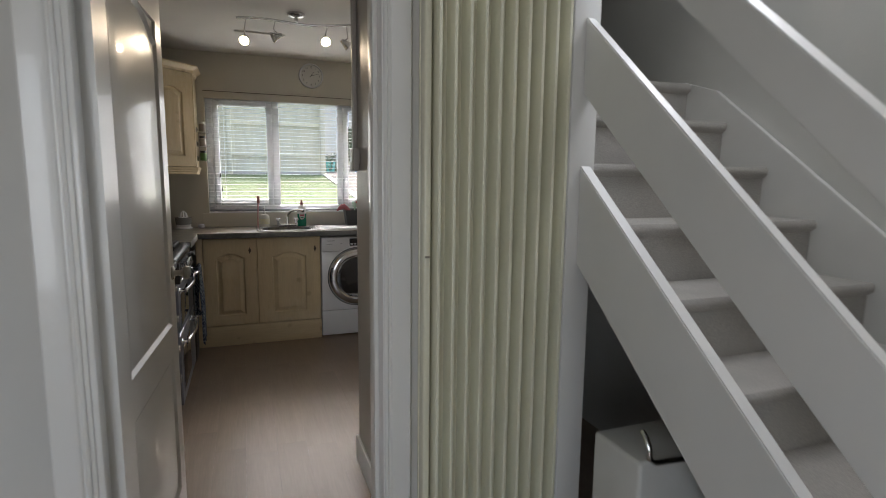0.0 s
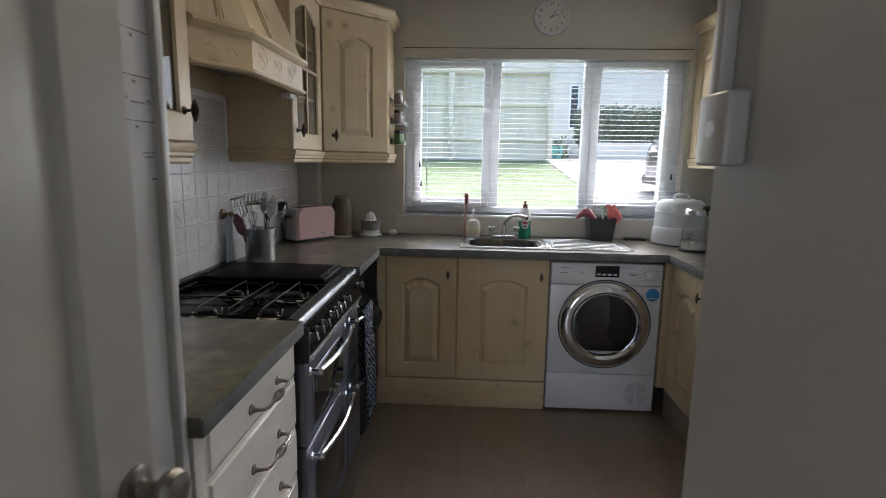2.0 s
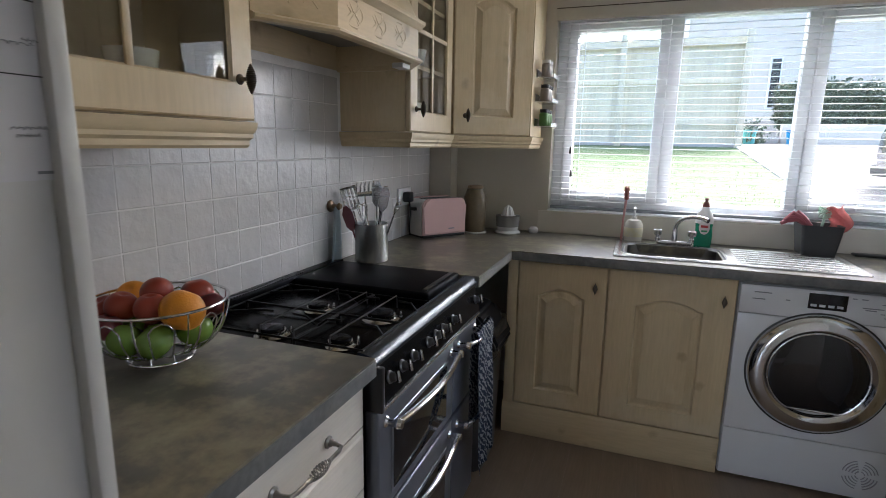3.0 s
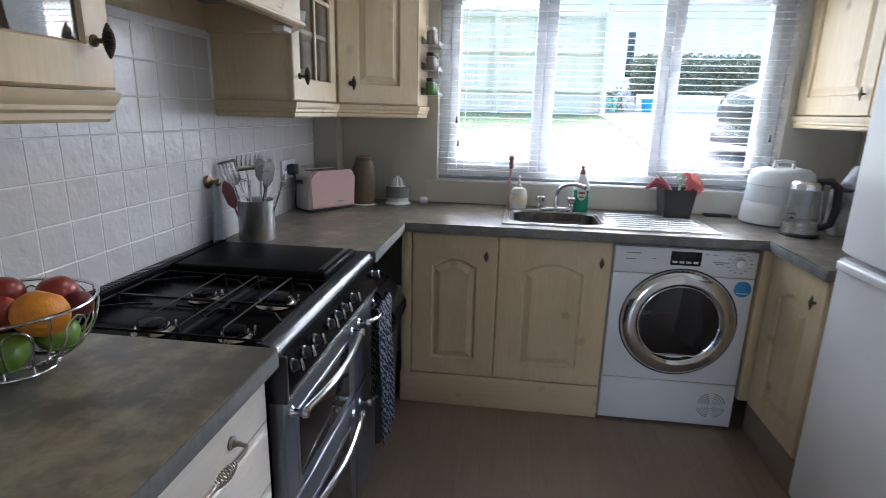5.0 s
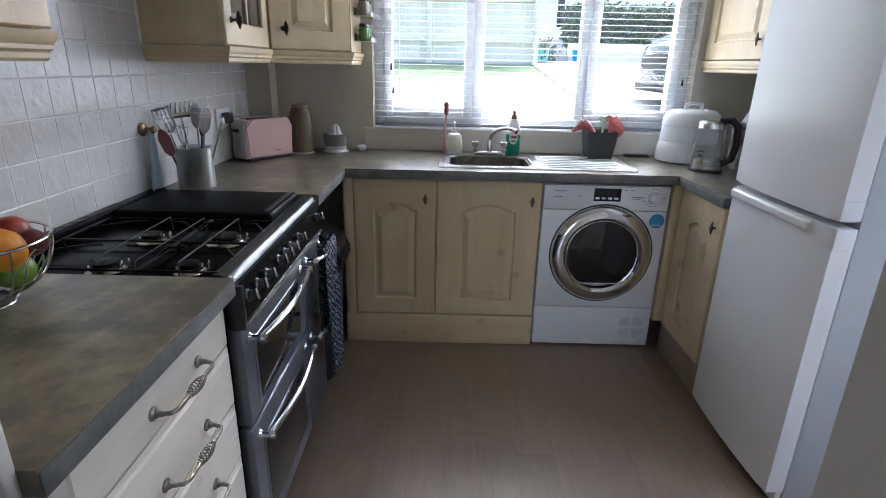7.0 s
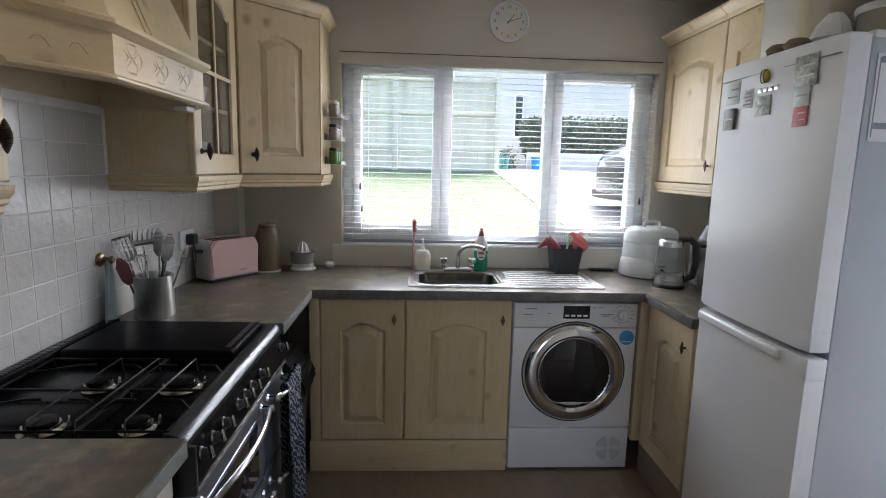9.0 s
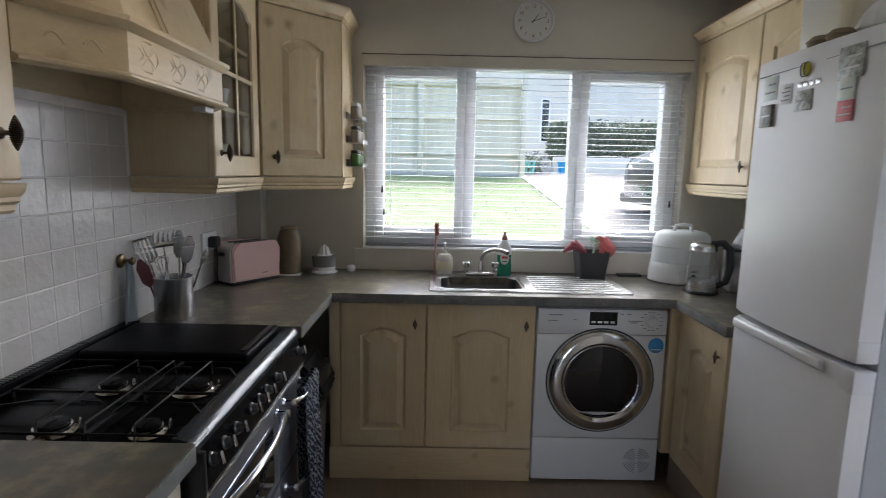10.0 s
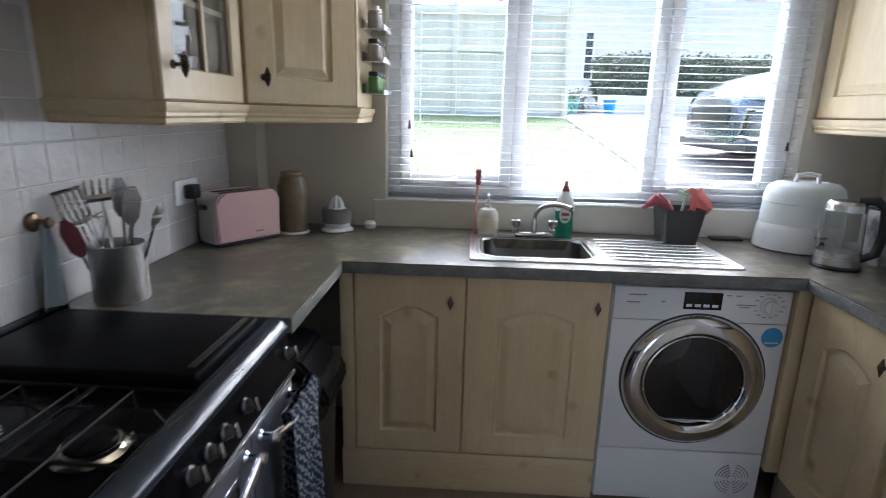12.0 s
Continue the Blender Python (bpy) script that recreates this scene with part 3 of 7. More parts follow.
CORNICE = [(-0.018, 0), (0.004, 0), (0.008, 0.010), (0.010, 0.018), (0.022, 0.030), (0.036, 0.040), (0.040, 0.046), (0.040, 0.056), (-0.018, 0.056)]
PELMET = [(-0.020, 0.0), (-0.004, 0), (0.000, 0.006), (0.000, 0.016), (0.006, 0.022), (0.006, 0.030), (0.012, 0.040), (0.014, 0.055), (-0.020, 0.055)]
Z0, Z1 = 1.418, 2.14
WX = -0.62
# wall cabinet over the drawers
wc = thing("wall_cabinet", "cream washed pine wall cabinet with glazed door", "cabinet", -0.77, 2.77, Z0, group="wall cabinets")
carcass(wc, -0.918, WX - 0.022, 2.474, 3.085, Z0, Z1, "+x", PINE_H)
glazed_door(wc, (WX, 2.474, Z0), (0, 1, 0), 0.611, Z1 - Z0, 0.565, 0.085, 1)
part("shelf", box(-0.905, WX - 0.03, 2.495, 3.064, 1.77, 1.785), PINE_H, wc)
part("pelmet", moulding([(WX, 2.474), (WX, 3.06), (-0.918, 3.06)], Z0 - 0.058, PELMET), PINE_H, wc, smooth=25)
part("cornice", moulding([(WX, 2.474), (WX, 3.09)], Z1 + 0.001, CORNICE), PINE_H, wc, smooth=25)
# wall cabinet beyond the hood
wc2 = thing("wall_cabinet", "narrow cream pine wall cabinet with glazed door", "cabinet", -0.77, 4.17, Z0, group="wall cabinets")
carcass(wc2, -0.918, WX - 0.022, 3.94, 4.398, Z0, Z1, "+x", PINE)
glazed_door(wc2, (WX, 3.94, Z0), (0, 1, 0), 0.458, Z1 - Z0, 0.055, 0.085, 1)
part("shelf", box(-0.905, WX - 0.03, 3.96, 4.378, 1.66, 1.675), PINE_H, wc2)
part("shelf", box(-0.905, WX - 0.03, 3.96, 4.378, 1.90, 1.915), PINE_H, wc2)
part("pelmet", moulding([(-0.918, 3.94), (WX, 3.94), (WX, 4.40)], Z0 - 0.058, PELMET), PINE_H, wc2, smooth=25)
# diagonal corner cabinet
cc = thing("corner_cabinet", "cream washed pine corner wall cabinet with arched door", "cabinet", -0.6, 4.7, Z0, group="wall cabinets")
body = bmesh.new()
prism(body, [(-0.918, 4.402), (WX - 0.02, 4.402), (-0.335, 4.70), (-0.322, 4.70), (-0.322, 4.998), (-0.788, 4.998), (-0.788, 4.888), (-0.918, 4.888)], "z", Z0, Z1)
part("body", body, PINE, cc, smooth=0)
dl = math.hypot(0.298, 0.298)
unit_door(cc, (WX + 0.006, 4.404, Z0), (1, 1, 0), dl - 0.01, Z1 - Z0, 0.06, 0.085, 0.05)
part("pelmet", moulding([(WX, 4.404), (-0.322, 4.70), (-0.322, 4.998)], Z0 - 0.058, PELMET), PINE_H, cc, smooth=25)
part("cornice", moulding([(WX, 3.94), (WX, 4.404), (-0.322, 4.70), (-0.322, 4.998)], Z1 + 0.001, CORNICE), PINE_H, cc, smooth=25)
# wall cabinets by the fridge
RX = 1.50
for y0, y1, lab in ((4.43, 4.995, "cream washed pine wall cabinet with arched door beside the window"), (3.83, 4.427, "cream washed pine wall cabinet above the fridge end")):
    rc = thing("wall_cabinet", lab, "cabinet", 1.66, (y0 + y1) / 2, Z0, group="wall cabinets")
    carcass(rc, RX + 0.022, 1.818, y0, y1, Z0, Z1, "-x", PINE)
    unit_door(rc, (RX, y1, Z0), (0, -1, 0), y1 - y0, Z1 - Z0, y1 - y0 - 0.05, 0.085, 0.05, leaf=True, stile=0.15)
    part("pelmet", moulding([(RX, y1), (RX, y0)], Z0 - 0.058, PELMET), PINE_H, rc, smooth=25)
    part("cornice", moulding([(RX, y1), (RX, y0)], Z1 + 0.001, CORNICE), PINE_H, rc, smooth=25)

# ---- cooker hood ----
hood = thing("cooker_hood", "cream wooden canopy cooker hood with carved front band", "cooker hood", -0.72, 3.52, 1.635)
plan0 = [(-0.918, 3.09), (-0.625, 3.09), (-0.525, 3.285), (-0.525, 3.785), (-0.625, 3.937), (-0.918, 3.937)]


def ring(plan, grow, z, cx=-0.918, cy=3.52):
    out = []
    for x, y in plan:
        sx = 0 if x < -0.9 else grow
        out.append((x + sx, y + (grow if y > cy else -grow) * (1 if x > -0.6 else 0), z))
    return out


plan1 = [(-0.918, 3.30), (-0.74, 3.30), (-0.70, 3.36), (-0.70, 3.68), (-0.74, 3.74), (-0.918, 3.74)]
part("canopy", loft(bmesh.new(), [[(x, y, 1.762) for x, y in plan0], [(x, y, 2.2) for x, y in plan1], [(x, y, H - 0.002) for x, y in plan1]]), PINE, hood, smooth=20)
plan_in = [(-0.917, 3.105), (-0.634, 3.105), (-0.545, 3.294), (-0.545, 3.776), (-0.634, 3.922), (-0.917, 3.922)]
inner = lambda z: [(x, y, z) for x, y in plan_in]
part("band", loft(bmesh.new(), [ring(plan0, 0, 1.650), ring(plan0, 0, 1.742), inner(1.742), inner(1.650), ring(plan0, 0, 1.650)], cap=False), PINE_H, hood, smooth=20)
part("lower_moulding", loft(bmesh.new(), [inner(1.652), inner(1.635), ring(plan0, 0.006, 1.635), ring(plan0, 0.012, 1.640), ring(plan0, 0.012, 1.646), ring(plan0, 0.002, 1.652), inner(1.652)], cap=False), PINE_H, hood, smooth=25)
part("upper_moulding", loft(bmesh.new(), [ring(plan0, 0.002, 1.738), ring(plan0, 0.010, 1.744), ring(plan0, 0.018, 1.754), ring(plan0, 0.018, 1.764), ring(plan0, -0.006, 1.776)]), PINE_H, hood, smooth=25)
for k in range(3):
    cy, cz_ = 3.366 + k * 0.137, 1.698
    motif = (((-0.030, 0.030), (-0.014, 0.033), (0.012, 0.033), (0.020, 0.024), (0.006, 0.008)), ((-0.030, -0.030), (-0.014, -0.033), (0.012, -0.033), (0.020, -0.024), (0.006, -0.008)),
             ((-0.042, 0.016), (-0.026, 0.006), (-0.020, 0.0), (-0.026, -0.006), (-0.042, -0.016)), ((0.026, 0.020), (0.038, 0.010), (0.041, 0.0), (0.038, -0.010), (0.026, -0.020)),
             ((-0.030, 0.026), (-0.010, 0.006), (0.010, -0.006), (0.030, -0.022)), ((-0.030, -0.026), (-0.010, -0.006), (0.010, 0.006), (0.030, 0.022)))
    for line in motif:
        n = len(line)
        part("carving", tube(bmesh.new(), [(-0.5272, cy + a, cz_ + b) for a, b in line], [0.0022 + 0.0022 * math.sin(math.pi * i / (n - 1)) for i in range(n)], 6), PINE_H, hood)
for a, b in ((0.25, 0.42), (0.58, 0.75)):
    pts = [Vector((-0.625, 3.09, 0)).lerp(Vector((-0.525, 3.285, 0)), a + (b - a) * f) + Vector((-0.0012, 0.0006, 1.69 + 0.012 * math.sin(math.pi * f * 1.2))) for f in np.linspace(0, 1, 8)]
    part("carving", tube(bmesh.new(), pts, 0.0028, 6), PINE_H, hood)
for f in (0.30, 0.36):
    pts = [Vector((-0.525, 3.285 + 0.5 * f, 1.776)).lerp(Vector((-0.70, 3.36 + 0.32 * f, 2.19)), g_) for g_ in (0.0, 0.5, 1.0)]
    part("board_joint", tube(bmesh.new(), pts, 0.0022, 6), PINE, hood)
    pts = [Vector((-0.625, 3.09, 1.776)).lerp(Vector((-0.525, 3.285, 1.776)), f + 0.2).lerp(Vector((-0.74, 3.30, 2.19)).lerp(Vector((-0.70, 3.36, 2.19)), f + 0.2), g_) for g_ in (0.0, 0.5, 1.0)]
    part("board_joint", tube(bmesh.new(), pts, 0.0022, 6), PINE, hood)
part("underside", box(-0.90, -0.64, 3.12, 3.91, 1.722, 1.732), mat("grey_filter", (0.22, 0.21, 0.20), 0.5, 0.2, scale=40), hood, "dark extractor plate")
part("lamp_switch", box(-0.60, -0.56, 3.74, 3.80, 1.618, 1.634, 0.003), SATIN, hood)

# ---- base units under the window ----
FY = 4.432
base = thing("base_cabinet", "cream washed pine base cabinet with two arched doors", "cabinet", 0.15, 4.7, 0)
part("body", mesh_box(box(-0.29, 0.603, FY + 0.022, 4.99, 0.165, 0.74), -0.288, 0.601, FY + 0.04, 4.5, 0.0, 0.165), PINE_X, base, smooth=0)
part("top_rail", box(-0.29, 0.603, FY + 0.022, FY + 0.04, 0.7405, 0.868), PINE_X, base, smooth=0)
unit_door(base, (-0.290, FY, 0.168), (1, 0, 0), 0.392, 0.695, 0.342, 0.60, 0.045, leaf=True)
unit_door(base, (0.104, FY, 0.168), (1, 0, 0), 0.498, 0.695, 0.452, 0.60, 0.045, leaf=True)
part("plinth", box(-0.345, 0.603, FY + 0.006, FY + 0.024, 0.002, 0.162, 0.002), PINE_X, base)
part("end_post", box(-0.338, -0.292, FY - 0.004, FY + 0.05, 0.162, 0.868, 0.003), PINE, base)
part("end_panel", box(-0.338, -0.318, FY + 0.05, 4.99, 0.0, 0.868), PINE, base)
rbase = thing("base_cabinet", "cream washed pine base cabinet beside the fridge", "cabinet", 1.5, 4.2, 0)
part("body", box(1.262, 1.815, 3.985, 4.99, 0.165, 0.868), PINE, rbase, smooth=0)
unit_door(rbase, (1.24, 4.395, 0.168), (0, -1, 0), 0.40, 0.695, 0.345, 0.60, 0.045, leaf=True)
part("end_post", box(1.212, 1.262, FY - 0.01, FY + 0.03, 0.165, 0.868, 0.003), PINE, rbase)
part("plinth", box(1.262, 1.282, 3.985, 4.44, 0.002, 0.162, 0.002), mat("dark_plinth", (0.32, 0.26, 0.20), 0.6, scale=9), rbase, "dull brown recessed plinth")

# drawer unit
dr = thing("drawer_unit", "limed white wood drawer unit with four drawers", "drawers", -0.62, 2.78, 0)
part("body", mesh_box(box(-0.915, -0.362, 2.482, 3.062, 0.165, 0.868), -0.9, -0.40, 2.485, 3.06, 0, 0.165), DRAWER, dr, smooth=0)
part("end_panel", box(-0.362, -0.342, 2.482, 2.52, 0.165, 0.868, 0.002), DRAWER, dr)


def bar_handle(parent, y0, y1, x, z):
    """Bowed bar with twisted cage middle, between two round feet."""
    bm = bmesh.new()
    for y in (y0, y1):
        lathe(bm, [(0, 0), (0.013, 0), (0.013, 0.003), (0.008, 0.006), (0.008, 0.009), (0.0055, 0.012), (0.0045, 0.02)], 14, Matrix.Translation((x, y, z)) @ Matrix.Rotation(radians(90), 4, "Y"))
    ym, L = (y0 + y1) / 2, y1 - y0
    for s in (-1, 1):
        ye = ym + s * L / 2
        tube(bm, [(x + 0.016, ye, z), (x + 0.032, ye - s * 0.004, z), (x + 0.037, ye - s * 0.018, z), (x + 0.037, ym + s * 0.038, z), (x + 0.037, ym + s * 0.030, z)],
             [0.0042, 0.0042, 0.0042, 0.004, 0.0055], 8)
    n = 40
    for k in range(4):
        pts = []
        for i in range(n + 1):
            f = i / n
            r = 0.0080 * math.sin(math.pi * f) ** 0.8 + 0.002
            a = 2 * math.pi * (f * 2.2 + k / 4)
            pts.append((x + 0.037 + r * math.cos(a), ym + (f - 0.5) * 0.068, z + r * math.sin(a)))
        tube(bm, pts, 0.0015, 5)
    return part("handle", bm, HANDLEM, parent, "twisted pewter bar handle")


for z0, z1, hz in ((0.748, 0.866, 0.797), (0.592, 0.744, 0.645), (0.437, 0.588, 0.49), (0.168, 0.433, 0.335)):
    m = plane_matrix((-0.340, 2.524, z0), (0, 1, 0), (0, 0, 1))
    d = part("drawer_front", loft(bmesh.new(), [arch_loop(0, 0.538, 0, z1 - z0, 0, 6, -0.02), arch_loop(0, 0.538, 0, z1 - z0, 0, 6, -0.008), arch_loop(0.012, 0.526, 0.010, z1 - z0 - 0.010, 0, 6, -0.005),
                                arch_loop(0.016, 0.522, 0.014, z1 - z0 - 0.014, 0, 6, 0)]), DRAWER, dr, m=m, smooth=28)
    bar_handle(d, 2.735, 2.905, -0.340, hz)

# ---- worktops ----
def worktop_top(bm):
    es = [e for e in bm.edges if all(abs(v.co.z - 0.910) < 1e-5 for v in e.verts) and len(e.link_faces) == 2 and abs(e.calc_face_angle(0)) > 0.5]
    bmesh.ops.bevel(bm, geom=es, offset=0.004, segments=2, affect="EDGES")
    return bm


wt1 = thing("worktop", "mottled slate-grey laminate worktop over the drawers", "worktop", -0.62, 2.77, 0.87)
part("slab", worktop_top(prism(bmesh.new(), [(-0.918, 2.474), (-0.3205, 2.474), (-0.3205, 3.072), (-0.918, 3.072)], "z", 0.870, 0.910)), WORKTOP, wt1, smooth=40)
part("edge_strip", box(-0.3203, -0.3172, 2.475, 3.071, 0.869, 0.9055, 0.0012), EDGE, wt1, "grey laminate edge strip")
SX0, SX1, SY0, SY1 = 0.165, 0.555, 4.535, 4.825
wt2 = thing("worktop", "mottled slate-grey laminate worktop round the window side", "worktop", 0.3, 4.7, 0.87)
wt = prism(bmesh.new(), [(-0.918, 3.878), (-0.32, 3.878), (-0.32, 4.40), (SX0, 4.40), (SX0, SY0), (SX0, SY1), (SX1, SY1), (SX1, SY0), (SX0, SY0), (SX0, 4.40), (1.218, 4.40), (1.218, 3.975), (1.818, 3.975),
                         (1.818, 4.998), (-0.788, 4.998), (-0.788, 4.888), (-0.918, 4.888)], "z", 0.870, 0.910)
part("slab", wt, WORKTOP, wt2, smooth=0)
part("edge_strip", box(-0.3198, -0.3172, 3.879, 4.397, 0.869, 0.9055, 0.0012), EDGE, wt2, "grey laminate edge strip")
part("edge_strip", box(-0.317, 1.2155, 4.3972, 4.3998, 0.869, 0.9055, 0.0012), EDGE, wt2, "grey laminate edge strip")
part("edge_strip", box(1.2152, 1.2178, 3.977, 4.397, 0.869, 0.9055, 0.0012), EDGE, wt2, "grey laminate edge strip")
struct("upstand", box(-0.315, 1.485, 4.987, 4.999, 0.911, 1.0285, 0.002), CREAMPAINT, "cream painted strip below the window", "upstand")

# ---- range cooker ----
CX = -0.337
ck = thing("range_cooker", "black and silver-grey range cooker with gas hob", "cooker", -0.62, 3.49, 0)
Y0, Y1 = 3.078, 3.872
part("body", box(-0.905, CX - 0.022, Y0, Y1, 0.09, 0.875), BLACKENAMEL, ck, smooth=0)
part("plinth", box(-0.88, CX - 0.05, Y0 + 0.01, Y1 - 0.01, 0.03, 0.09), BLACKPLASTIC, ck)
for y in (Y0 + 0.05, Y1 - 0.05):
    for x in (-0.85, CX - 0.07):
        part("foot", lathe(bmesh.new(), [(0, 0), (0.02, 0), (0.02, 0.008), (0.012, 0.012), (0.012, 0.03), (0, 0.03)], 12, Matrix.Translation((x, y, 0))), BLACKPLASTIC, ck)
part("hob", box(-0.905, CX - 0.012, Y0, Y1, 0.8752, 0.893, 0.006), BLACKENAMEL, ck)
part("hob_rim", prism(bmesh.new(), [(CX - 0.034, 0.8845), (CX - 0.034, 0.9125)] + [(CX - 0.034 + 0.049 * math.sin(radians(a)), 0.8845 + 0.0285 * math.cos(radians(a))) for a in range(6, 91, 7)], "y", Y0 + 0.004, Y1 - 0.004), FASCIA, ck, "polished dark front rail", smooth=40)
back = box(-0.912, -0.872, Y0, Y1, 0.8932, 0.928, 0.005)
part("rear_vent", back, BLACKENAMEL, ck)
vents = bmesh.new()
for i in range(42):
    y = Y0 + 0.02 + i * 0.0125
    mesh_box(vents, -0.905, -0.878, y, y + 0.007, 0.928, 0.931)
part("vent_slat", vents, BLACKPLASTIC, ck, smooth=0)
# griddle cover
HY = 3.525
part("griddle_cover", box(-0.865, CX - 0.045, HY + 0.015, Y1 - 0.032, 0.8935, 0.928, 0.010, 3), mat("matt_black_enamel", (0.006, 0.006, 0.007), 0.42, spec=0.04, scale=8, rough_var=0.06), ck, "black griddle cover")
part("griddle_lip", box(CX - 0.075, CX - 0.060, HY + 0.04, Y1 - 0.055, 0.929, 0.932, 0.001), DARKBAR, ck)
# burners and pan supports
BRASS = mat("worn_burner_steel", (0.60, 0.57, 0.50), 0.25, 1.0, color2=(0.45, 0.42, 0.36), scale=14, rough_var=0.1)
for bx, by, r in ((-0.645, 3.135, 0.036), (-0.448, 3.138, 0.030), (-0.650, 3.352, 0.032), (-0.450, 3.355, 0.042)):
    m = Matrix.Translation((bx, by, 0.8935))
    bu = part("burner", lathe(bmesh.new(), [(0, 0.0005), (r * 1.2, 0.0005), (r * 1.24, 0.004), (r * 1.05, 0.008), (r, 0.010), (r, 0.017), (r * 0.8, 0.018), (0, 0.018)], 28, m), BRASS, ck, "steel burner ring")
    part("burner_cap", lathe(bmesh.new(), [(0, 0.0185), (r * 0.86, 0.0185), (r * 0.9, 0.021), (r * 0.82, 0.025), (r * 0.3, 0.027), (0, 0.027)], 28, m), BLACKENAMEL, bu)
    part("igniter", lathe(bmesh.new(), [(0, 0), (0.004, 0), (0.004, 0.016), (0.002, 0.022), (0, 0.022)], 8, Matrix.Translation((bx + r * 1.25, by + 0.02, 0.897))), STEEL, bu)
for ya, yb in ((3.096, 3.302), (3.306, 3.512)):
    for xa, xb in ((-0.862, -0.556), (-0.550, -0.365)):
        g = bmesh.new()
        tube(g, [(xa, ya, 0.912), (xb, ya, 0.912), (xb, yb, 0.912), (xa, yb, 0.912)], 0.0032, 6, closed=True)
        bxm = -0.655 if xa < -0.6 else -0.452
        ym = (ya + yb) / 2
        for s in (-1, 1):
            tube(g, [(bxm + s * 0.10 if xa > -0.6 and s < 0 else (xb if s > 0 else xa), ym, 0.912), (bxm + s * 0.07, ym, 0.934), (bxm + s * 0.03, ym, 0.936)], 0.0032, 6)
        for xx in (xa, xb):
            for yy in (ya, yb):
                tube(g, [(xx, yy, 0.8935), (xx, yy, 0.912)], 0.004, 6)
        part("pan_support", g, BLACKIRON, ck, "black wire pan support")
for x in (-0.655, -0.556, -0.456):
    part("support_bar", tube(bmesh.new(), [(x, 3.10, 0.8935), (x, 3.105, 0.931), (x, 3.470, 0.931), (x, 3.475, 0.8935)], 0.0022, 6), DARKBAR, ck, "shiny worn support bar")
# sloped control panel
pan = [(CX - 0.022, 0.885), (CX + 0.004, 0.885), (CX + 0.026, 0.79), (CX + 0.02, 0.775), (CX - 0.022, 0.775)]
cp = part("control_panel", prism(bmesh.new(), pan, "y", Y0 + 0.003, Y1 - 0.003), BLACKENAMEL, ck, "black sloping control panel", smooth=20)
part("panel_trim", box(CX + 0.014, CX + 0.030, Y0 + 0.012, Y1 - 0.012, 0.776, 0.784, 0.002), STEEL, cp)
part("panel_end", box(CX - 0.02, CX + 0.031, Y0, Y0 + 0.014, 0.774, 0.886, 0.004), BLACKPLASTIC, cp)
slope = math.degrees(math.atan2(0.022, 0.095))
for y in (3.145, 3.215, 3.285, 3.39, 3.45, 3.51, 3.60, 3.84):
    m = Matrix.Translation((CX + 0.0155, y, 0.835)) @ Matrix.Rotation(radians(90 - slope), 4, "Y")
    kb = part("knob", lathe(bmesh.new(), [(0, 0), (0.016, 0), (0.016, 0.003), (0.0125, 0.006), (0.0115, 0.015), (0.009, 0.018), (0, 0.018)], 20, m), DARKBAR, ck, "small dark steel control knob with chrome grip")
    part("grip", mesh_box(bmesh.new(), -0.015, 0.015, -0.004, 0.004, 0.0175, 0.029, 0.0035), CHROME, kb, m=m)


def cooker_door(y0, y1, z0, z1, window, name="oven_door"):
    m = plane_matrix((CX + 0.016, y0, z0), (0, 1, 0), (0, 0, 1))
    w, h = y1 - y0, z1 - z0
    d = part(name, mesh_box(bmesh.new(), 0, w, 0, h, -0.036, 0, 0.006, 3), COOKERGREY, ck, m=m)
    if window:
        a, b, c, e, _ = window
        part("window_rim", loft(bmesh.new(), [arch_loop(a - 0.012, b + 0.012, c - 0.012, e + 0.012, 0, 8, 0.0005), arch_loop(a - 0.010, b + 0.010, c - 0.010, e + 0.010, 0.0, 8, 0.003), arch_loop(a, b, c, e, 0.0, 8, 0.003)]), COOKERGREY, d, m=m)
        part("oven_window", mesh_box(bmesh.new(), a, b, c, e, 0.0032, 0.0045, 0.0005), DARKGLASS, d, "dark oven glass", m=m)
    hb = bmesh.new()
    n = 16
    zz = h - 0.036
    pts = [(0.035 + (w - 0.07) * i / n, zz, 0.032 + 0.022 * math.sin(math.pi * i / n)) for i in range(n + 1)]
    tube(hb, [(p[0], p[1], p[2]) for p in pts], 0.0085, 10)
    for uu in (0.035, w - 0.035):
        lathe(hb, [(0, 0), (0.014, 0), (0.014, 0.004), (0.009, 0.01), (0.009, 0.028), (0.013, 0.034), (0.011, 0.044), (0, 0.046)], 14, Matrix.Translation((uu, zz, 0)))
    part("handle", hb, CHROME, d, "bowed chrome handle", m=m)
    return d


YS = 3.615
cooker_door(Y0 + 0.008, YS - 0.002, 0.500, 0.770, (0.075, 0.455, 0.035, 0.205, 0.0), "grill_door")
cooker_door(Y0 + 0.008, YS - 0.002, 0.095, 0.488, (0.075, 0.455, 0.07, 0.31, 0.0))
cooker_door(YS + 0.002, Y1 - 0.006, 0.500, 0.770, None)
cooker_door(YS + 0.002, Y1 - 0.006, 0.095, 0.488, None)

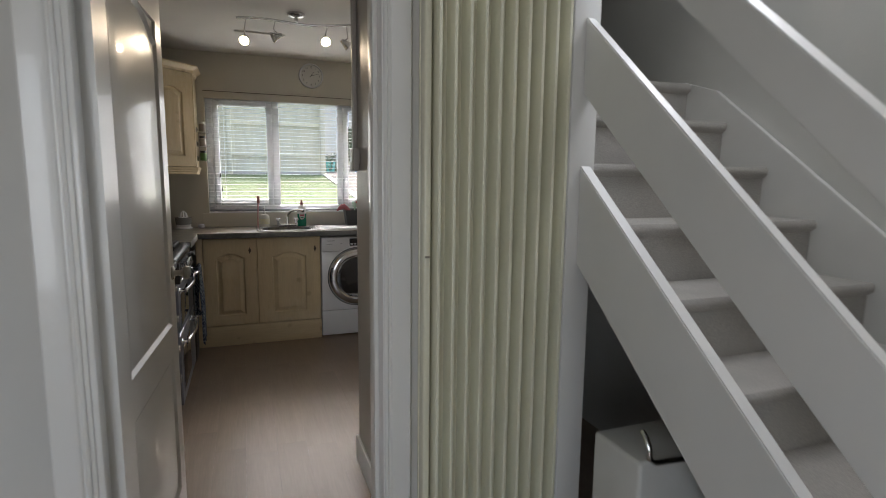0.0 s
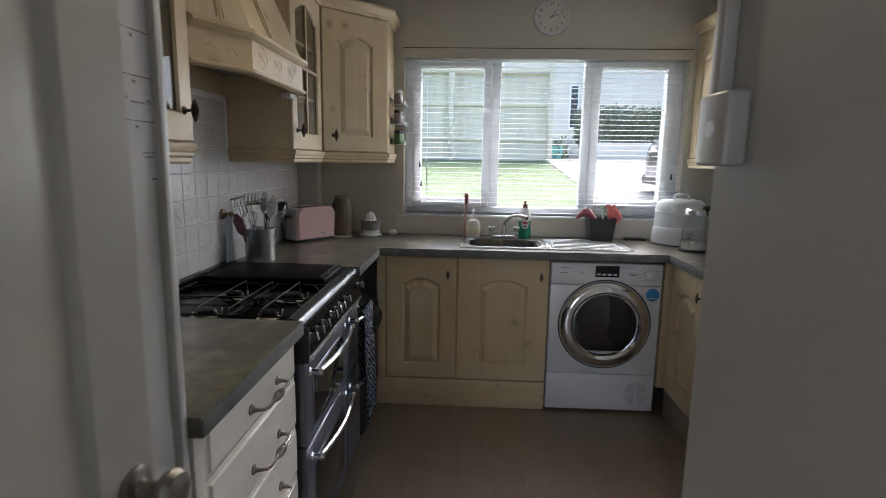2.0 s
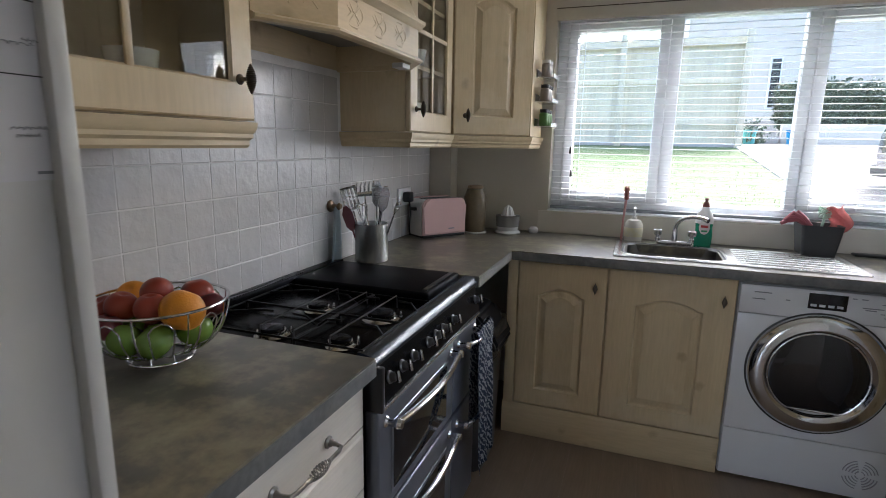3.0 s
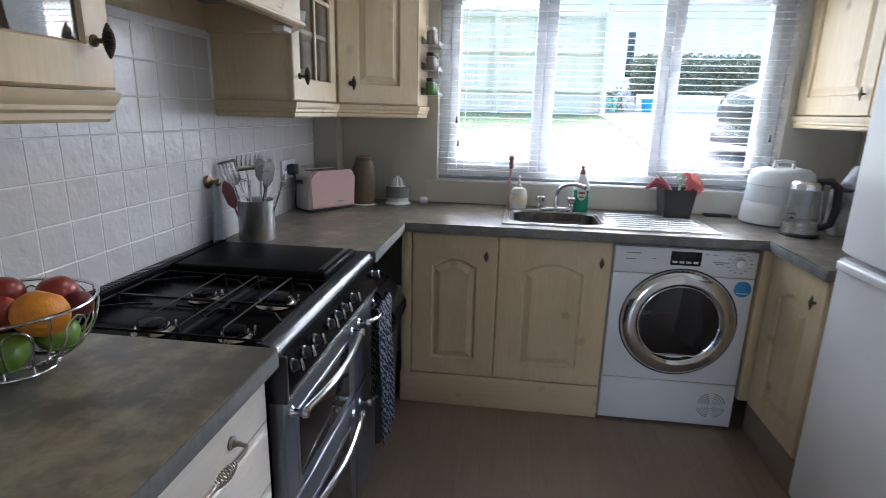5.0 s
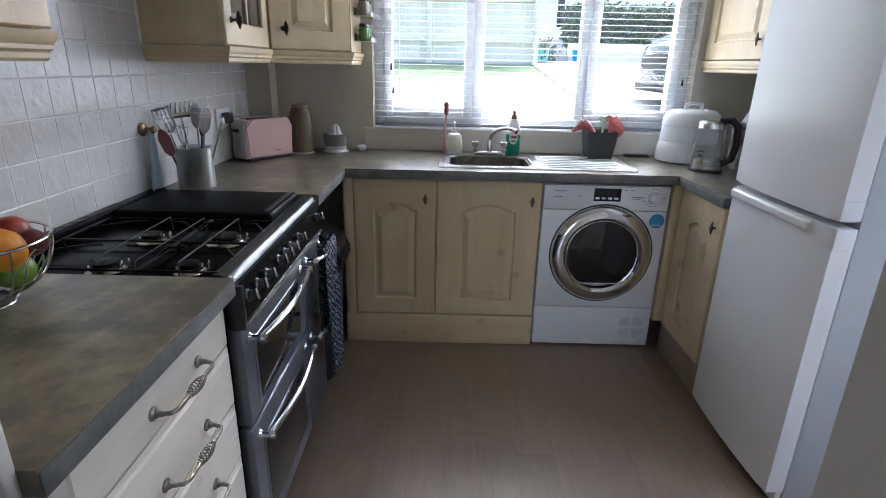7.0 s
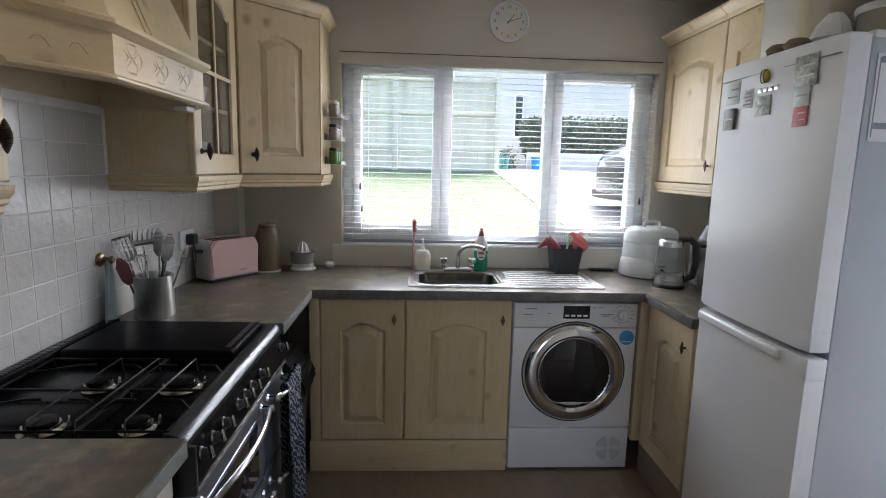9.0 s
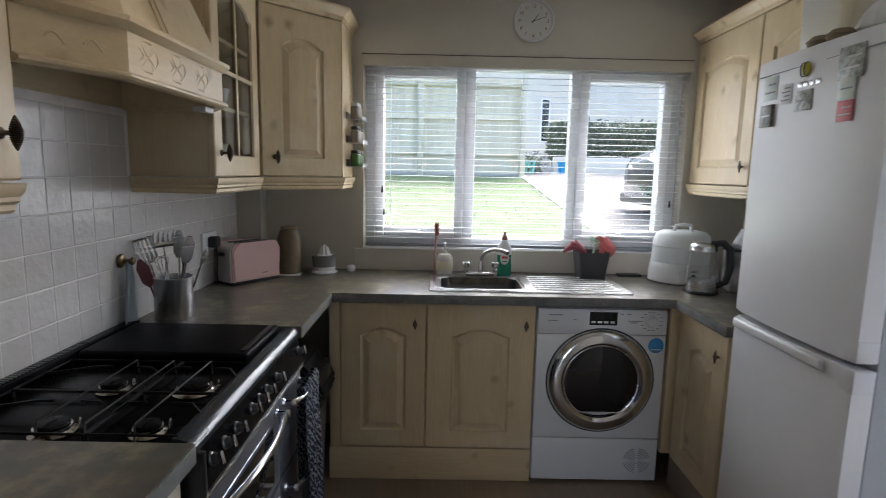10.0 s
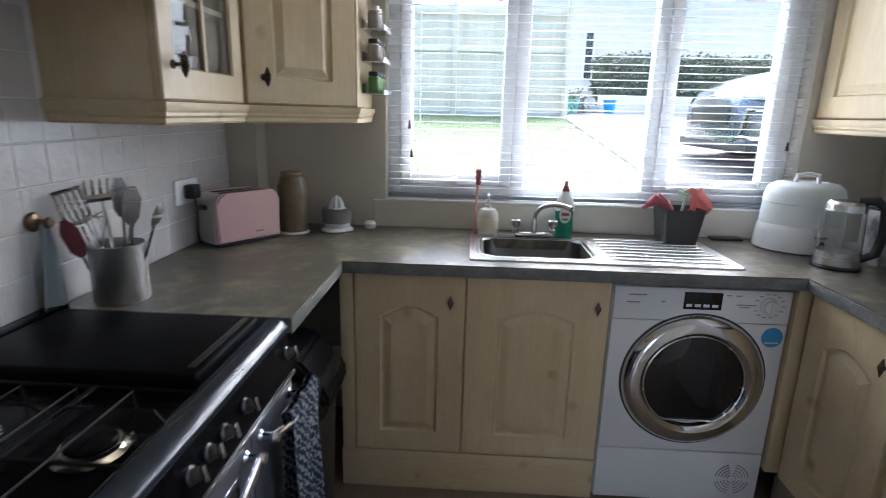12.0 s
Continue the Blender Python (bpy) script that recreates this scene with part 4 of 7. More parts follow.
# ---- tumble dryer ----
TX0, TX1, TY = 0.609, 1.205, 4.437
td = thing("tumble_dryer", "white front-loading tumble dryer with chrome door ring", "tumble dryer", 0.907, 4.7, 0)
part("body", box(TX0, TX1, TY + 0.012, 4.98, 0.012, 0.853, 0.006), WHITEGOODS, td)
part("front_panel", box(TX0 + 0.002, TX1 - 0.002, TY, TY + 0.014, 0.228, 0.730, 0.004), WHITEGOODS, td)
part("fascia", box(TX0 + 0.002, TX1 - 0.002, TY - 0.003, TY + 0.014, 0.732, 0.851, 0.006), WHITEGOODS, td)
flap = part("lower_flap", box(TX0 + 0.002, TX1 - 0.002, TY, TY + 0.014, 0.016, 0.225, 0.004), WHITEGOODS, td)
for x in (TX0 + 0.05, TX1 - 0.05):
    part("foot", lathe(bmesh.new(), [(0, 0), (0.02, 0), (0.02, 0.013), (0, 0.013)], 12, Matrix.Translation((x, TY + 0.06, 0))), BLACKPLASTIC, td)
dcx, dcz, dr_ = 0.909, 0.512, 0.242
FM = Matrix.Translation((dcx, TY, dcz)) @ Matrix.Rotation(radians(90), 4, "X")
pd = part("door_ring", lathe(bmesh.new(), [(dr_ - 0.072, 0.001), (dr_ + 0.004, 0.001), (dr_ + 0.002, 0.010), (dr_ - 0.010, 0.026), (dr_ - 0.030, 0.036), (dr_ - 0.052, 0.036), (dr_ - 0.066, 0.026), (dr_ - 0.072, 0.012)], 64, FM), CHROME, td, "wide chrome door ring")
part("door_gasket", lathe(bmesh.new(), [(dr_ + 0.001, 0.0005), (dr_ + 0.009, 0.0005), (dr_ + 0.009, 0.004), (dr_ + 0.001, 0.006)], 64, FM), BLACKPLASTIC, pd)


def squircle(r, top, flat, w):
    return [FM @ Vector((r * math.cos(2 * math.pi * i / 48), max(r * math.sin(2 * math.pi * i / 48), -flat), w)) for i in range(48)]


part("door_glass", loft(bmesh.new(), [squircle(0.178, 0, 0.150, 0.010), squircle(0.178, 0, 0.150, 0.014), squircle(0.158, 0, 0.132, 0.020), squircle(0.10, 0, 0.095, 0.024)]), DARKGLASS, pd, "dark door glass", smooth=50)
ringb = bmesh.new()
tube(ringb, squircle(0.173, 0, 0.147, 0.020), 0.0045, 8, closed=True)
part("inner_trim", ringb, STEEL, pd)
disp = part("display", box(0.845, 0.972, TY - 0.0045, TY - 0.001, 0.776, 0.838, 0.001), mat("black_display", (0.008, 0.008, 0.01), 0.12), td, "black display window")
for i in range(4):
    part("button", box(0.853 + i * 0.029, 0.873 + i * 0.029, TY - 0.0065, TY - 0.0045, 0.786, 0.796, 0.0006), WHITEGOODS, disp)
DM2 = Matrix.Translation((1.128, TY - 0.003, 0.798)) @ Matrix.Rotation(radians(90), 4, "X")
dial = part("dial", lathe(bmesh.new(), [(0, 0), (0.030, 0), (0.029, 0.006), (0.024, 0.010), (0.022, 0.020), (0.019, 0.022), (0, 0.022)], 28, DM2), WHITEGOODS, td)
part("dial_grip", mesh_box(bmesh.new(), -0.004, 0.004, -0.019, 0.019, 0.0215, 0.026, 0.0015), WHITEGOODS, dial, m=DM2)
INK = mat("grey_ink", (0.25, 0.26, 0.28), 0.6)
for i in range(14):
    a = 2 * math.pi * i / 14
    part("dial_mark", mesh_box(bmesh.new(), 1.128 + 0.047 * math.cos(a) - 0.007, 1.128 + 0.047 * math.cos(a) + 0.007, TY - 0.0036, TY - 0.003, 0.798 + 0.042 * math.sin(a) - 0.0015, 0.798 + 0.042 * math.sin(a) + 0.0015), INK, td, smooth=0)
for x0, x1, z in ((0.66, 0.72, 0.822), (0.655, 0.70, 0.795), (0.77, 0.785, 0.80), (0.985, 1.0, 0.83), (1.015, 1.035, 0.83), (1.02, 1.075, 0.798), (1.03, 1.065, 0.790)):
    part("printed_mark", mesh_box(bmesh.new(), x0, x1, TY - 0.0036, TY - 0.003, z - 0.002, z + 0.002), INK, td, smooth=0)
BLUE = mat("blue_sticker", (0.06, 0.30, 0.62), 0.4, scale=10)
stk = part("round_sticker", lathe(bmesh.new(), [(0, 0.0005), (0.036, 0.0005), (0.036, 0.0012), (0, 0.0012)], 32, Matrix.Translation((1.158, TY, 0.684)) @ Matrix.Rotation(radians(90), 4, "X")), BLUE, td, "round blue sticker")
part("sticker_print", box(1.135, 1.181, TY - 0.0018, TY - 0.0013, 0.662, 0.667), SATIN, stk)
vent = bmesh.new()
for k in range(5):
    r = 0.016 + k * 0.011
    for a0, a1 in ((15, 80), (105, 170), (195, 260), (285, 350)):
        tube(vent, [(1.108 + r * math.cos(radians(a)), TY - 0.0005, 0.118 + r * math.sin(radians(a))) for a in np.linspace(a0, a1, 7)], 0.0022, 5)
part("vent_grille", vent, mat("grille_grey", (0.36, 0.36, 0.38), 0.5), flap, "round vent grille")

# ---- fridge freezer ----
FX, FYN, FYF = 1.215, 3.384, 3.946
ff = thing("fridge_freezer", "tall white fridge freezer with magnets on its door", "fridge", 1.5, 3.66, 0)
part("body", box(FX + 0.072, 1.80, FYN + 0.003, FYF - 0.003, 0.03, 1.822, 0.004), SHADEDSIDE, ff)
part("top_trim", box(FX + 0.075, 1.80, FYN, FYF, 1.818, 1.838, 0.004), WHITEGOODS, ff)
for nm, z0, z1 in (("freezer_door", 0.055, 0.968), ("fridge_door", 0.985, 1.831)):
    bm = bmesh.new()
    n = 12
    poly = [(FX + 0.066, FYN), (FX + 0.066, FYF)] + [(FX + 0.014 * (1 - math.sin(math.pi * (0.08 + 0.84 * i / n))) , FYF - 0.002 - (FYF - FYN - 0.004) * i / n) for i in range(n + 1)]
    prism(bm, poly, "z", z0, z1)
    es = [e for e in bm.edges if abs(e.verts[0].co.z - e.verts[1].co.z) < 1e-5]
    bmesh.ops.bevel(bm, geom=es, offset=0.006, segments=2, affect="EDGES")
    dd = part(nm, bm, WHITEGOODS, ff, smooth=40)
    if nm == "freezer_door":
        part("grip_strip", box(FX - 0.010, FX + 0.05, FYN + 0.10, FYF - 0.02, 0.930, 0.962, 0.008, 3), WHITEGOODS, dd)
        part("corner_cap", box(FX + 0.008, FX + 0.067, FYN - 0.002, FYN + 0.09, 0.905, 0.967, 0.004), WHITEGOODS, dd)
    else:
        part("corner_cap", box(FX + 0.008, FX + 0.067, FYN - 0.002, FYN + 0.09, 0.987, 1.045, 0.004), WHITEGOODS, dd)
        part("seam", box(FX + 0.0005, FX + 0.01, FYN + 0.02, FYF - 0.02, 1.782, 1.784), INK, dd)
part("base_grille", box(FX + 0.05, FX + 0.07, FYN + 0.01, FYF - 0.01, 0.008, 0.05), WHITEGOODS, ff)
for y in (FYN + 0.06, FYF - 0.06):
    part("foot", lathe(bmesh.new(), [(0, 0), (0.018, 0), (0.018, 0.03), (0, 0.03)], 12, Matrix.Translation((FX + 0.11, y, 0))), BLACKPLASTIC, ff)

# ---- sink and tap ----
WT = 0.910
sink = thing("sink", "stainless steel inset sink with ridged drainer", "sink", 0.58, 4.67, WT)
rim = bmesh.new()


def rrect(x0, x1, y0, y1, r, z, n=6):
    pts = []
    for cx, cy, a in ((x1 - r, y1 - r, 0), (x0 + r, y1 - r, 90), (x0 + r, y0 + r, 180), (x1 - r, y0 + r, 270)):
        pts += [(p[0], p[1], z) for p in arc(cx, cy, r, a, a + 90, n)]
    return pts


o = rrect(0.110, 1.058, 4.470, 4.885, 0.02, WT + 0.001)
loft(rim, [rrect(0.172, 0.548, 4.545, 4.815, 0.055, WT - 0.155), rrect(0.168, 0.552, 4.540, 4.820, 0.06, WT - 0.13), rrect(0.160, 0.560, 4.532, 4.828, 0.065, WT - 0.004),
           rrect(0.152, 0.568, 4.524, 4.836, 0.07, WT + 0.005), rrect(0.142, 0.578, 4.514, 4.846, 0.075, WT + 0.004)], cap=False)
rim.faces.new([v for v in rim.verts][:28])
part("bowl", rim, SHADEDBOWL, sink, smooth=40)
deck = bmesh.new()
hole = rrect(0.142, 0.578, 4.514, 4.846, 0.075, WT + 0.004)
mid = rrect(0.116, 1.052, 4.476, 4.879, 0.018, WT + 0.005)
loft(deck, [o, rrect(0.112, 1.056, 4.472, 4.883, 0.02, WT + 0.005), mid, hole], cap=False)
part("deck", deck, SINKSTEEL, sink, smooth=50)
for i in range(7):
    y = 4.535 + i * 0.05
    part("drainer_ridge", tube(bmesh.new(), [(0.615, y, WT + 0.002), (0.64, y, WT + 0.0045), (0.99, y + 0.003 * (i - 3), WT + 0.0045), (1.02, y + 0.003 * (i - 3), WT + 0.002)], 0.005, 8), SINKSTEEL, sink)
part("waste", lathe(bmesh.new(), [(0, 0.002), (0.015, 0.0035), (0.036, 0.005), (0.042, 0.001), (0.042, 0), (0, 0)], 24, Matrix.Translation((0.36, 4.68, WT - 0.155))), STEEL, sink)
tap = thing("mixer_tap", "chrome kitchen mixer tap with swan-neck spout", "tap", 0.37, 4.862, WT + 0.005)
part("base", box(0.295, 0.455, 4.848, 4.878, WT + 0.0055, WT + 0.024, 0.009, 3), CHROME, tap)
sp = [(0.375, 4.863, WT + 0.02), (0.375, 4.863, WT + 0.07)] + [(0.375 + 0.085 * (1 - math.cos(radians(a))), 4.863 - 0.075 * (1 - math.cos(radians(a))), WT + 0.082 + 0.070 * math.sin(radians(a))) for a in range(0, 125, 10)]
part("spout", tube(bmesh.new(), sp, [0.014, 0.012] + [0.0105] * (len(sp) - 4) + [0.0105, 0.012], 12), CHROME, tap)
for x in (0.298, 0.452):
    m = Matrix.Translation((x, 4.863, WT + 0.018))
    kb = part("tap_handle", lathe(bmesh.new(), [(0, 0), (0.013, 0), (0.013, 0.018), (0.010, 0.022), (0.010, 0.028), (0.020, 0.034), (0.021, 0.055), (0.016, 0.060), (0, 0.060)], 16, m), CHROME, tap)

# ---- things on the worktop ----
STEELPOT = POTSTEEL
pot = thing("utensil_pot", "brushed steel pot full of kitchen utensils", "utensil pot", -0.798, 3.965, WT)
T = Matrix.Translation((-0.798, 3.965, WT))
part("cup", lathe(bmesh.new(), [(0, 0), (0.064, 0), (0.066, 0.003), (0.066, 0.148), (0.0675, 0.151), (0.064, 0.152), (0.063, 0.012), (0, 0.012)], 40, T), STEELPOT, pot)


def utensil(name, x, y, lean_x, lean_y, length, mat_, kind, label=""):
    a = Vector((-0.798 + x * 0.3, 3.965 + y * 0.3, WT + 0.02))
    d = Vector((lean_x, lean_y, 1)).normalized()
    b = a + d * length
    bm = tube(bmesh.new(), [a, a.lerp(b, 0.5), b], [0.005, 0.004, 0.0035], 8)
    side = d.cross(Vector((0.7, -0.7, 0))).normalized()
    up = side.cross(d).normalized()
    if kind == "slotted":
        for i in range(5):
            o_ = side * (i - 2) * 0.014
            tube(bm, [b + o_ * 0.4, b + o_ + d * 0.02, b + o_ + d * 0.088], [0.004, 0.0045, 0.0045], 5)
        tube(bm, [b + side * -0.031 + d * 0.088, b + side * 0.031 + d * 0.088], 0.005, 5)
    elif kind == "fork":
        tube(bm, [b - side * 0.036 + d * 0.01, b + side * 0.036 + d * 0.01], 0.011, 6)
        for i in range(5):
            tube(bm, [b + side * (i - 2) * 0.017 + d * 0.01, b + side * (i - 2) * 0.017 + d * 0.04 + up * 0.012, b + side * (i - 2) * 0.017 + d * 0.055 + up * 0.03], [0.0045, 0.004, 0.002], 5)
    elif kind == "blade":
        loft(bm, [[b + side * s * 0.019 * w + up * t_ * 0.002 + d * h for s, t_ in ((-1, -1), (1, -1), (1, 1), (-1, 1))] for h, w in ((0, 0.4), (0.02, 1), (0.07, 1.1), (0.10, 0.35))])
    elif kind == "spoon":
        lathe(bm, [(0, -0.012), (0.014, -0.008), (0.024, 0.0), (0.022, 0.001), (0.013, -0.004), (0, -0.008)], 16, Matrix.Translation(b + d * 0.02) @ (d.to_track_quat("Y", "Z")).to_matrix().to_4x4() @ Matrix.Diagonal((1, 1.5, 1, 1)))
    elif kind == "whisk":
        for k in range(5):
            aa = math.pi * k / 5
            pts = []
            for i in range(13):
                f = i / 12
                r = 0.024 * math.sin(math.pi * f)
                pts.append(b + d * 0.085 * math.sin(math.pi * f / 2 if f < 0.5 else math.pi * (1 - f) / 2) * 1.41 + (side * math.cos(aa) + up * math.sin(aa)) * r * (1 if f < 0.5 else -1))
            tube(bm, pts, 0.0012, 4)
    part(name, bm, mat_, pot, label)


RED = mat("red_silicone", (0.13, 0.014, 0.02), 0.45, scale=9)
utensil("slotted_turner", -0.08, -0.02, -0.20, -0.16, 0.19, STEEL, "slotted")
utensil("pasta_fork", -0.04, 0.06, -0.14, 0.05, 0.235, STEEL, "fork")
utensil("whisk", -0.02, -0.08, -0.05, -0.10, 0.13, STEEL, "whisk")
utensil("knife", 0.04, 0.04, 0.06, -0.05, 0.20, STEEL, "blade")
utensil("ladle", 0.10, 0.03, 0.38, 0.02, 0.20, STEEL, "spoon")
utensil("serving_spoon", 0.06, -0.04, 0.22, -0.06, 0.19, STEEL, "blade")
utensil("spatula", -0.10, -0.10, -0.24, -0.20, 0.11, RED, "blade", "red silicone spatula")
utensil("masher", 0.0, 0.09, 0.10, 0.12, 0.18, BLACKPLASTIC, "spoon", "black plastic spoon")

PINK = mat("pale_pink_enamel", (0.76, 0.52, 0.50), 0.25, color2=(0.74, 0.50, 0.48), scale=3, coat=0.2)
toaster = thing("toaster", "pale pink and steel two-slice toaster", "toaster", -0.775, 4.65, WT, 55)
TM = pose(-0.775, 4.65, WT, 0, 0, 55)


def slab(y0, y1, w, h, z0, r):
    prof = [(-w, z0), (w, z0)] + [(w - r + r * math.cos(radians(a)), h - r + r * math.sin(radians(a))) for a in range(0, 91, 15)] + [(-w + r - r * math.sin(radians(a)), h - r + r * math.cos(radians(a))) for a in range(0, 91, 15)]
    return prism(bmesh.new(), prof, "y", y0, y1)


part("body", slab(-0.056, 0.056, 0.137, 0.191, 0.012, 0.035), mat("toaster_steel", (0.62, 0.60, 0.57), 0.42, 0.5, scale=4), toaster, m=TM, smooth=40)
for y0, y1 in ((-0.074, -0.0565), (0.0565, 0.074)):
    bm = slab(y0, y1, 0.130, 0.196, 0.014, 0.038)
    bmesh.ops.bevel(bm, geom=[e for e in bm.edges if abs(e.verts[0].co.y - e.verts[1].co.y) < 1e-6 and abs(abs(e.verts[0].co.y) - 0.074) < 1e-5], offset=0.008, segments=3, affect="EDGES")
    part("side_panel", bm, PINK, toaster, "pale pink enamel side", m=TM, smooth=40)
part("base", box(-0.128, 0.128, -0.068, 0.068, 0.0, 0.013, 0.003), BLACKPLASTIC, toaster, m=TM)
for y in (-0.025, 0.025):
    part("slot", box(-0.09, 0.09, y - 0.014, y + 0.014, 0.1905, 0.1935, 0.001), BLACKPLASTIC, toaster, m=TM)
part("lever", box(-0.152, -0.132, -0.018, 0.018, 0.135, 0.152, 0.004), BLACKPLASTIC, toaster, m=TM)
part("badge", box(0.02, 0.055, -0.0755, -0.074, 0.040, 0.045), INK, toaster, m=TM)

sock = thing("wall_socket", "white wall socket with black plug and cable", "socket", -0.915, 4.52, 1.06)
part("plate", box(-0.913, -0.902, 4.45, 4.60, 1.07, 1.156, 0.003), UPVC, sock)
pl = part("plug", box(-0.902, -0.862, 4.495, 4.545, 1.088, 1.138, 0.008, 3), BLACKPLASTIC, sock, "black plug")
part("cable", tube(bmesh.new(), [(-0.875, 4.52, 1.09), (-0.872, 4.525, 1.04), (-0.88, 4.53, 0.96), (-0.885, 4.55, 0.918), (-0.87, 4.62, 0.915)], 0.0035, 8), BLACKPLASTIC, pl)

AMBER = mat("amber_pasta_jar", (0.19, 0.145, 0.08), 0.35, color2=(0.13, 0.10, 0.055), scale=30, mix=0.6)
jar = thing("pasta_jar", "tall jar of amber dried pasta on a white stand", "jar", -0.620, 4.81, WT)
T = Matrix.Translation((-0.620, 4.81, WT))
part("stand", lathe(bmesh.new(), [(0, 0), (0.062, 0), (0.066, 0.004), (0.060, 0.010), (0, 0.010)], 28, T), SATIN, jar, "white scalloped stand")
part("pasta", lathe(bmesh.new(), [(0, 0.0105), (0.056, 0.0105), (0.060, 0.19), (0.044, 0.235), (0, 0.235)], 28, T), AMBER, jar, "amber dried pasta")
part("lid", lathe(bmesh.new(), [(0.0, 0.236), (0.038, 0.236), (0.042, 0.24), (0.042, 0.250), (0.01, 0.255), (0, 0.255)], 24, T), mat("cork_lid", (0.33, 0.25, 0.16), 0.8, scale=30), jar)
CLEAR = glass("clear_plastic", (0.97, 0.98, 0.98), 0.05)
CLOUDY = glass("cloudy_dome", (0.90, 0.93, 0.93), 0.45)
CLOUDY.node_tree.nodes["Principled BSDF"].inputs["Transmission Weight"].default_value = 0.3
FROST = mat("milky_plastic", (0.82, 0.83, 0.83), 0.3, scale=4)
jc = thing("citrus_juicer", "white citrus juicer with grey clear jug", "juicer", -0.455, 4.88, WT)
T = Matrix.Translation((-0.455, 4.88, WT))
part("base", lathe(bmesh.new(), [(0, 0), (0.066, 0), (0.070, 0.005), (0.062, 0.012), (0.056, 0.016), (0.056, 0.036), (0, 0.036)], 28, T), WHITEGOODS, jc)
part("jug", lathe(bmesh.new(), [(0, 0.0365), (0.060, 0.0365), (0.064, 0.09), (0.066, 0.094), (0.062, 0.094), (0, 0.08)], 28, T), mat("smoked_plastic", (0.30, 0.30, 0.30), 0.2, scale=8), jc, "smoky grey jug")
cone = bmesh.new()
n = 40
loft(cone, [[T @ Vector(((r + 0.004 * math.cos(8 * 2 * math.pi * i / n) * (r > 0.006)) * math.cos(2 * math.pi * i / n), (r + 0.004 * math.cos(8 * 2 * math.pi * i / n) * (r > 0.006)) * math.sin(2 * math.pi * i / n), z)) for i in range(n)]
            for r, z in ((0.040, 0.0945), (0.030, 0.10), (0.026, 0.115), (0.018, 0.135), (0.005, 0.148))])
part("cone", cone, WHITEGOODS, jc)
solo("egg_timer", lathe(bmesh.new(), [(0, 0), (0.022, 0), (0.026, 0.008), (0.026, 0.022), (0.018, 0.032), (0, 0.034)], 20, pose(-0.325, 4.94, WT)), WHITEGOODS, "small white round timer on the worktop", "timer")

soap = thing("soap_dispenser", "white pump bottle of hand soap by the sink", "soap bottle", 0.185, 4.91, WT)
T = Matrix.Translation((0.185, 4.915, WT))
sb = part("bottle", lathe(bmesh.new(), [(0, 0), (0.040, 0), (0.044, 0.006), (0.044, 0.085), (0.032, 0.106), (0.013, 0.113), (0.013, 0.125), (0, 0.125)], 24, T), mat("milky_soap", (0.80, 0.78, 0.72), 0.25, scale=10), soap)
part("label", lathe(bmesh.new(), [(0.0442, 0.025), (0.0448, 0.026), (0.0448, 0.070), (0.0442, 0.071)], 24, T), mat("soap_label", (0.78, 0.72, 0.45), 0.5, color2=(0.78, 0.77, 0.70), scale=30), sb, "yellow and pink label")
part("pump", tube(bmesh.new(), [(0.185, 4.915, WT + 0.125), (0.185, 4.915, WT + 0.16), (0.185, 4.905, WT + 0.166), (0.185, 4.885, WT + 0.162)], [0.006, 0.005, 0.008, 0.005], 10), WHITEGOODS, soap)
br = thing("dish_brush", "pink and white long-handled dish brush", "brush", 0.135, 4.93, WT)
part("brush_handle", tube(bmesh.new(), [(0.13, 4.93, WT), (0.132, 4.935, WT + 0.1), (0.138, 4.94, WT + 0.2)], [0.007, 0.005, 0.007], 10), mat("pink_plastic", (0.66, 0.36, 0.36), 0.4), br)
bm = bmesh.new()
for i in range(60):
    a, h = random.uniform(0, 6.28), random.uniform(-0.03, 0.035)
    r = 0.017 * math.sqrt(max(0.1, 1 - (h / 0.04) ** 2))
    tube(bm, [(0.139, 4.94, WT + 0.235 + h), (0.139 + r * math.cos(a), 4.94 + r * math.sin(a), WT + 0.238 + h)], 0.0016, 4)
lathe(bm, [(0, -0.035), (0.010, -0.03), (0.011, 0.03), (0, 0.036)], 12, Matrix.Translation((0.139, 4.94, WT + 0.235)))
part("bristles", bm, mat("brown_bristle", (0.33, 0.12, 0.10), 0.8), br, "reddish brush head")

wl = thing("washing_up_liquid", "clear bottle of green washing-up liquid", "bottle", 0.505, 4.915, WT)
T = pose(0.505, 4.918, WT) @ Matrix.Diagonal((1, 0.62, 1, 1))
GREENL = mat("green_liquid", (0.03, 0.28, 0.16), 0.12, color2=(0.025, 0.24, 0.14), scale=8, coat=0.3)
lq = part("bottle", lathe(bmesh.new(), [(0, 0), (0.036, 0), (0.040, 0.008), (0.040, 0.05), (0.037, 0.085), (0.039, 0.11)], 28, T), GREENL, wl, "green liquid in the bottle")
part("upper_bottle", lathe(bmesh.new(), [(0.039, 0.1105), (0.040, 0.13), (0.033, 0.16), (0.018, 0.178), (0.015, 0.19), (0, 0.19)], 28, T), FROST, wl)
lab = bmesh.new()
lathe(lab, [(0, 0.0), (0.024, 0.0), (0.024, 0.0015), (0, 0.0015)], 24, Matrix.Translation((0.505, 4.8925, WT + 0.095)) @ Matrix.Rotation(radians(90), 4, "X") @ Matrix.Diagonal((1.0, 1.5, 1, 1)))
lbl = part("label", lab, SATIN, wl, "white oval label with red and green print")
part("label_print", box(0.489, 0.521, 4.8895, 4.8905, WT + 0.092, WT + 0.104), mat("red_print", (0.45, 0.06, 0.06), 0.5), lbl)
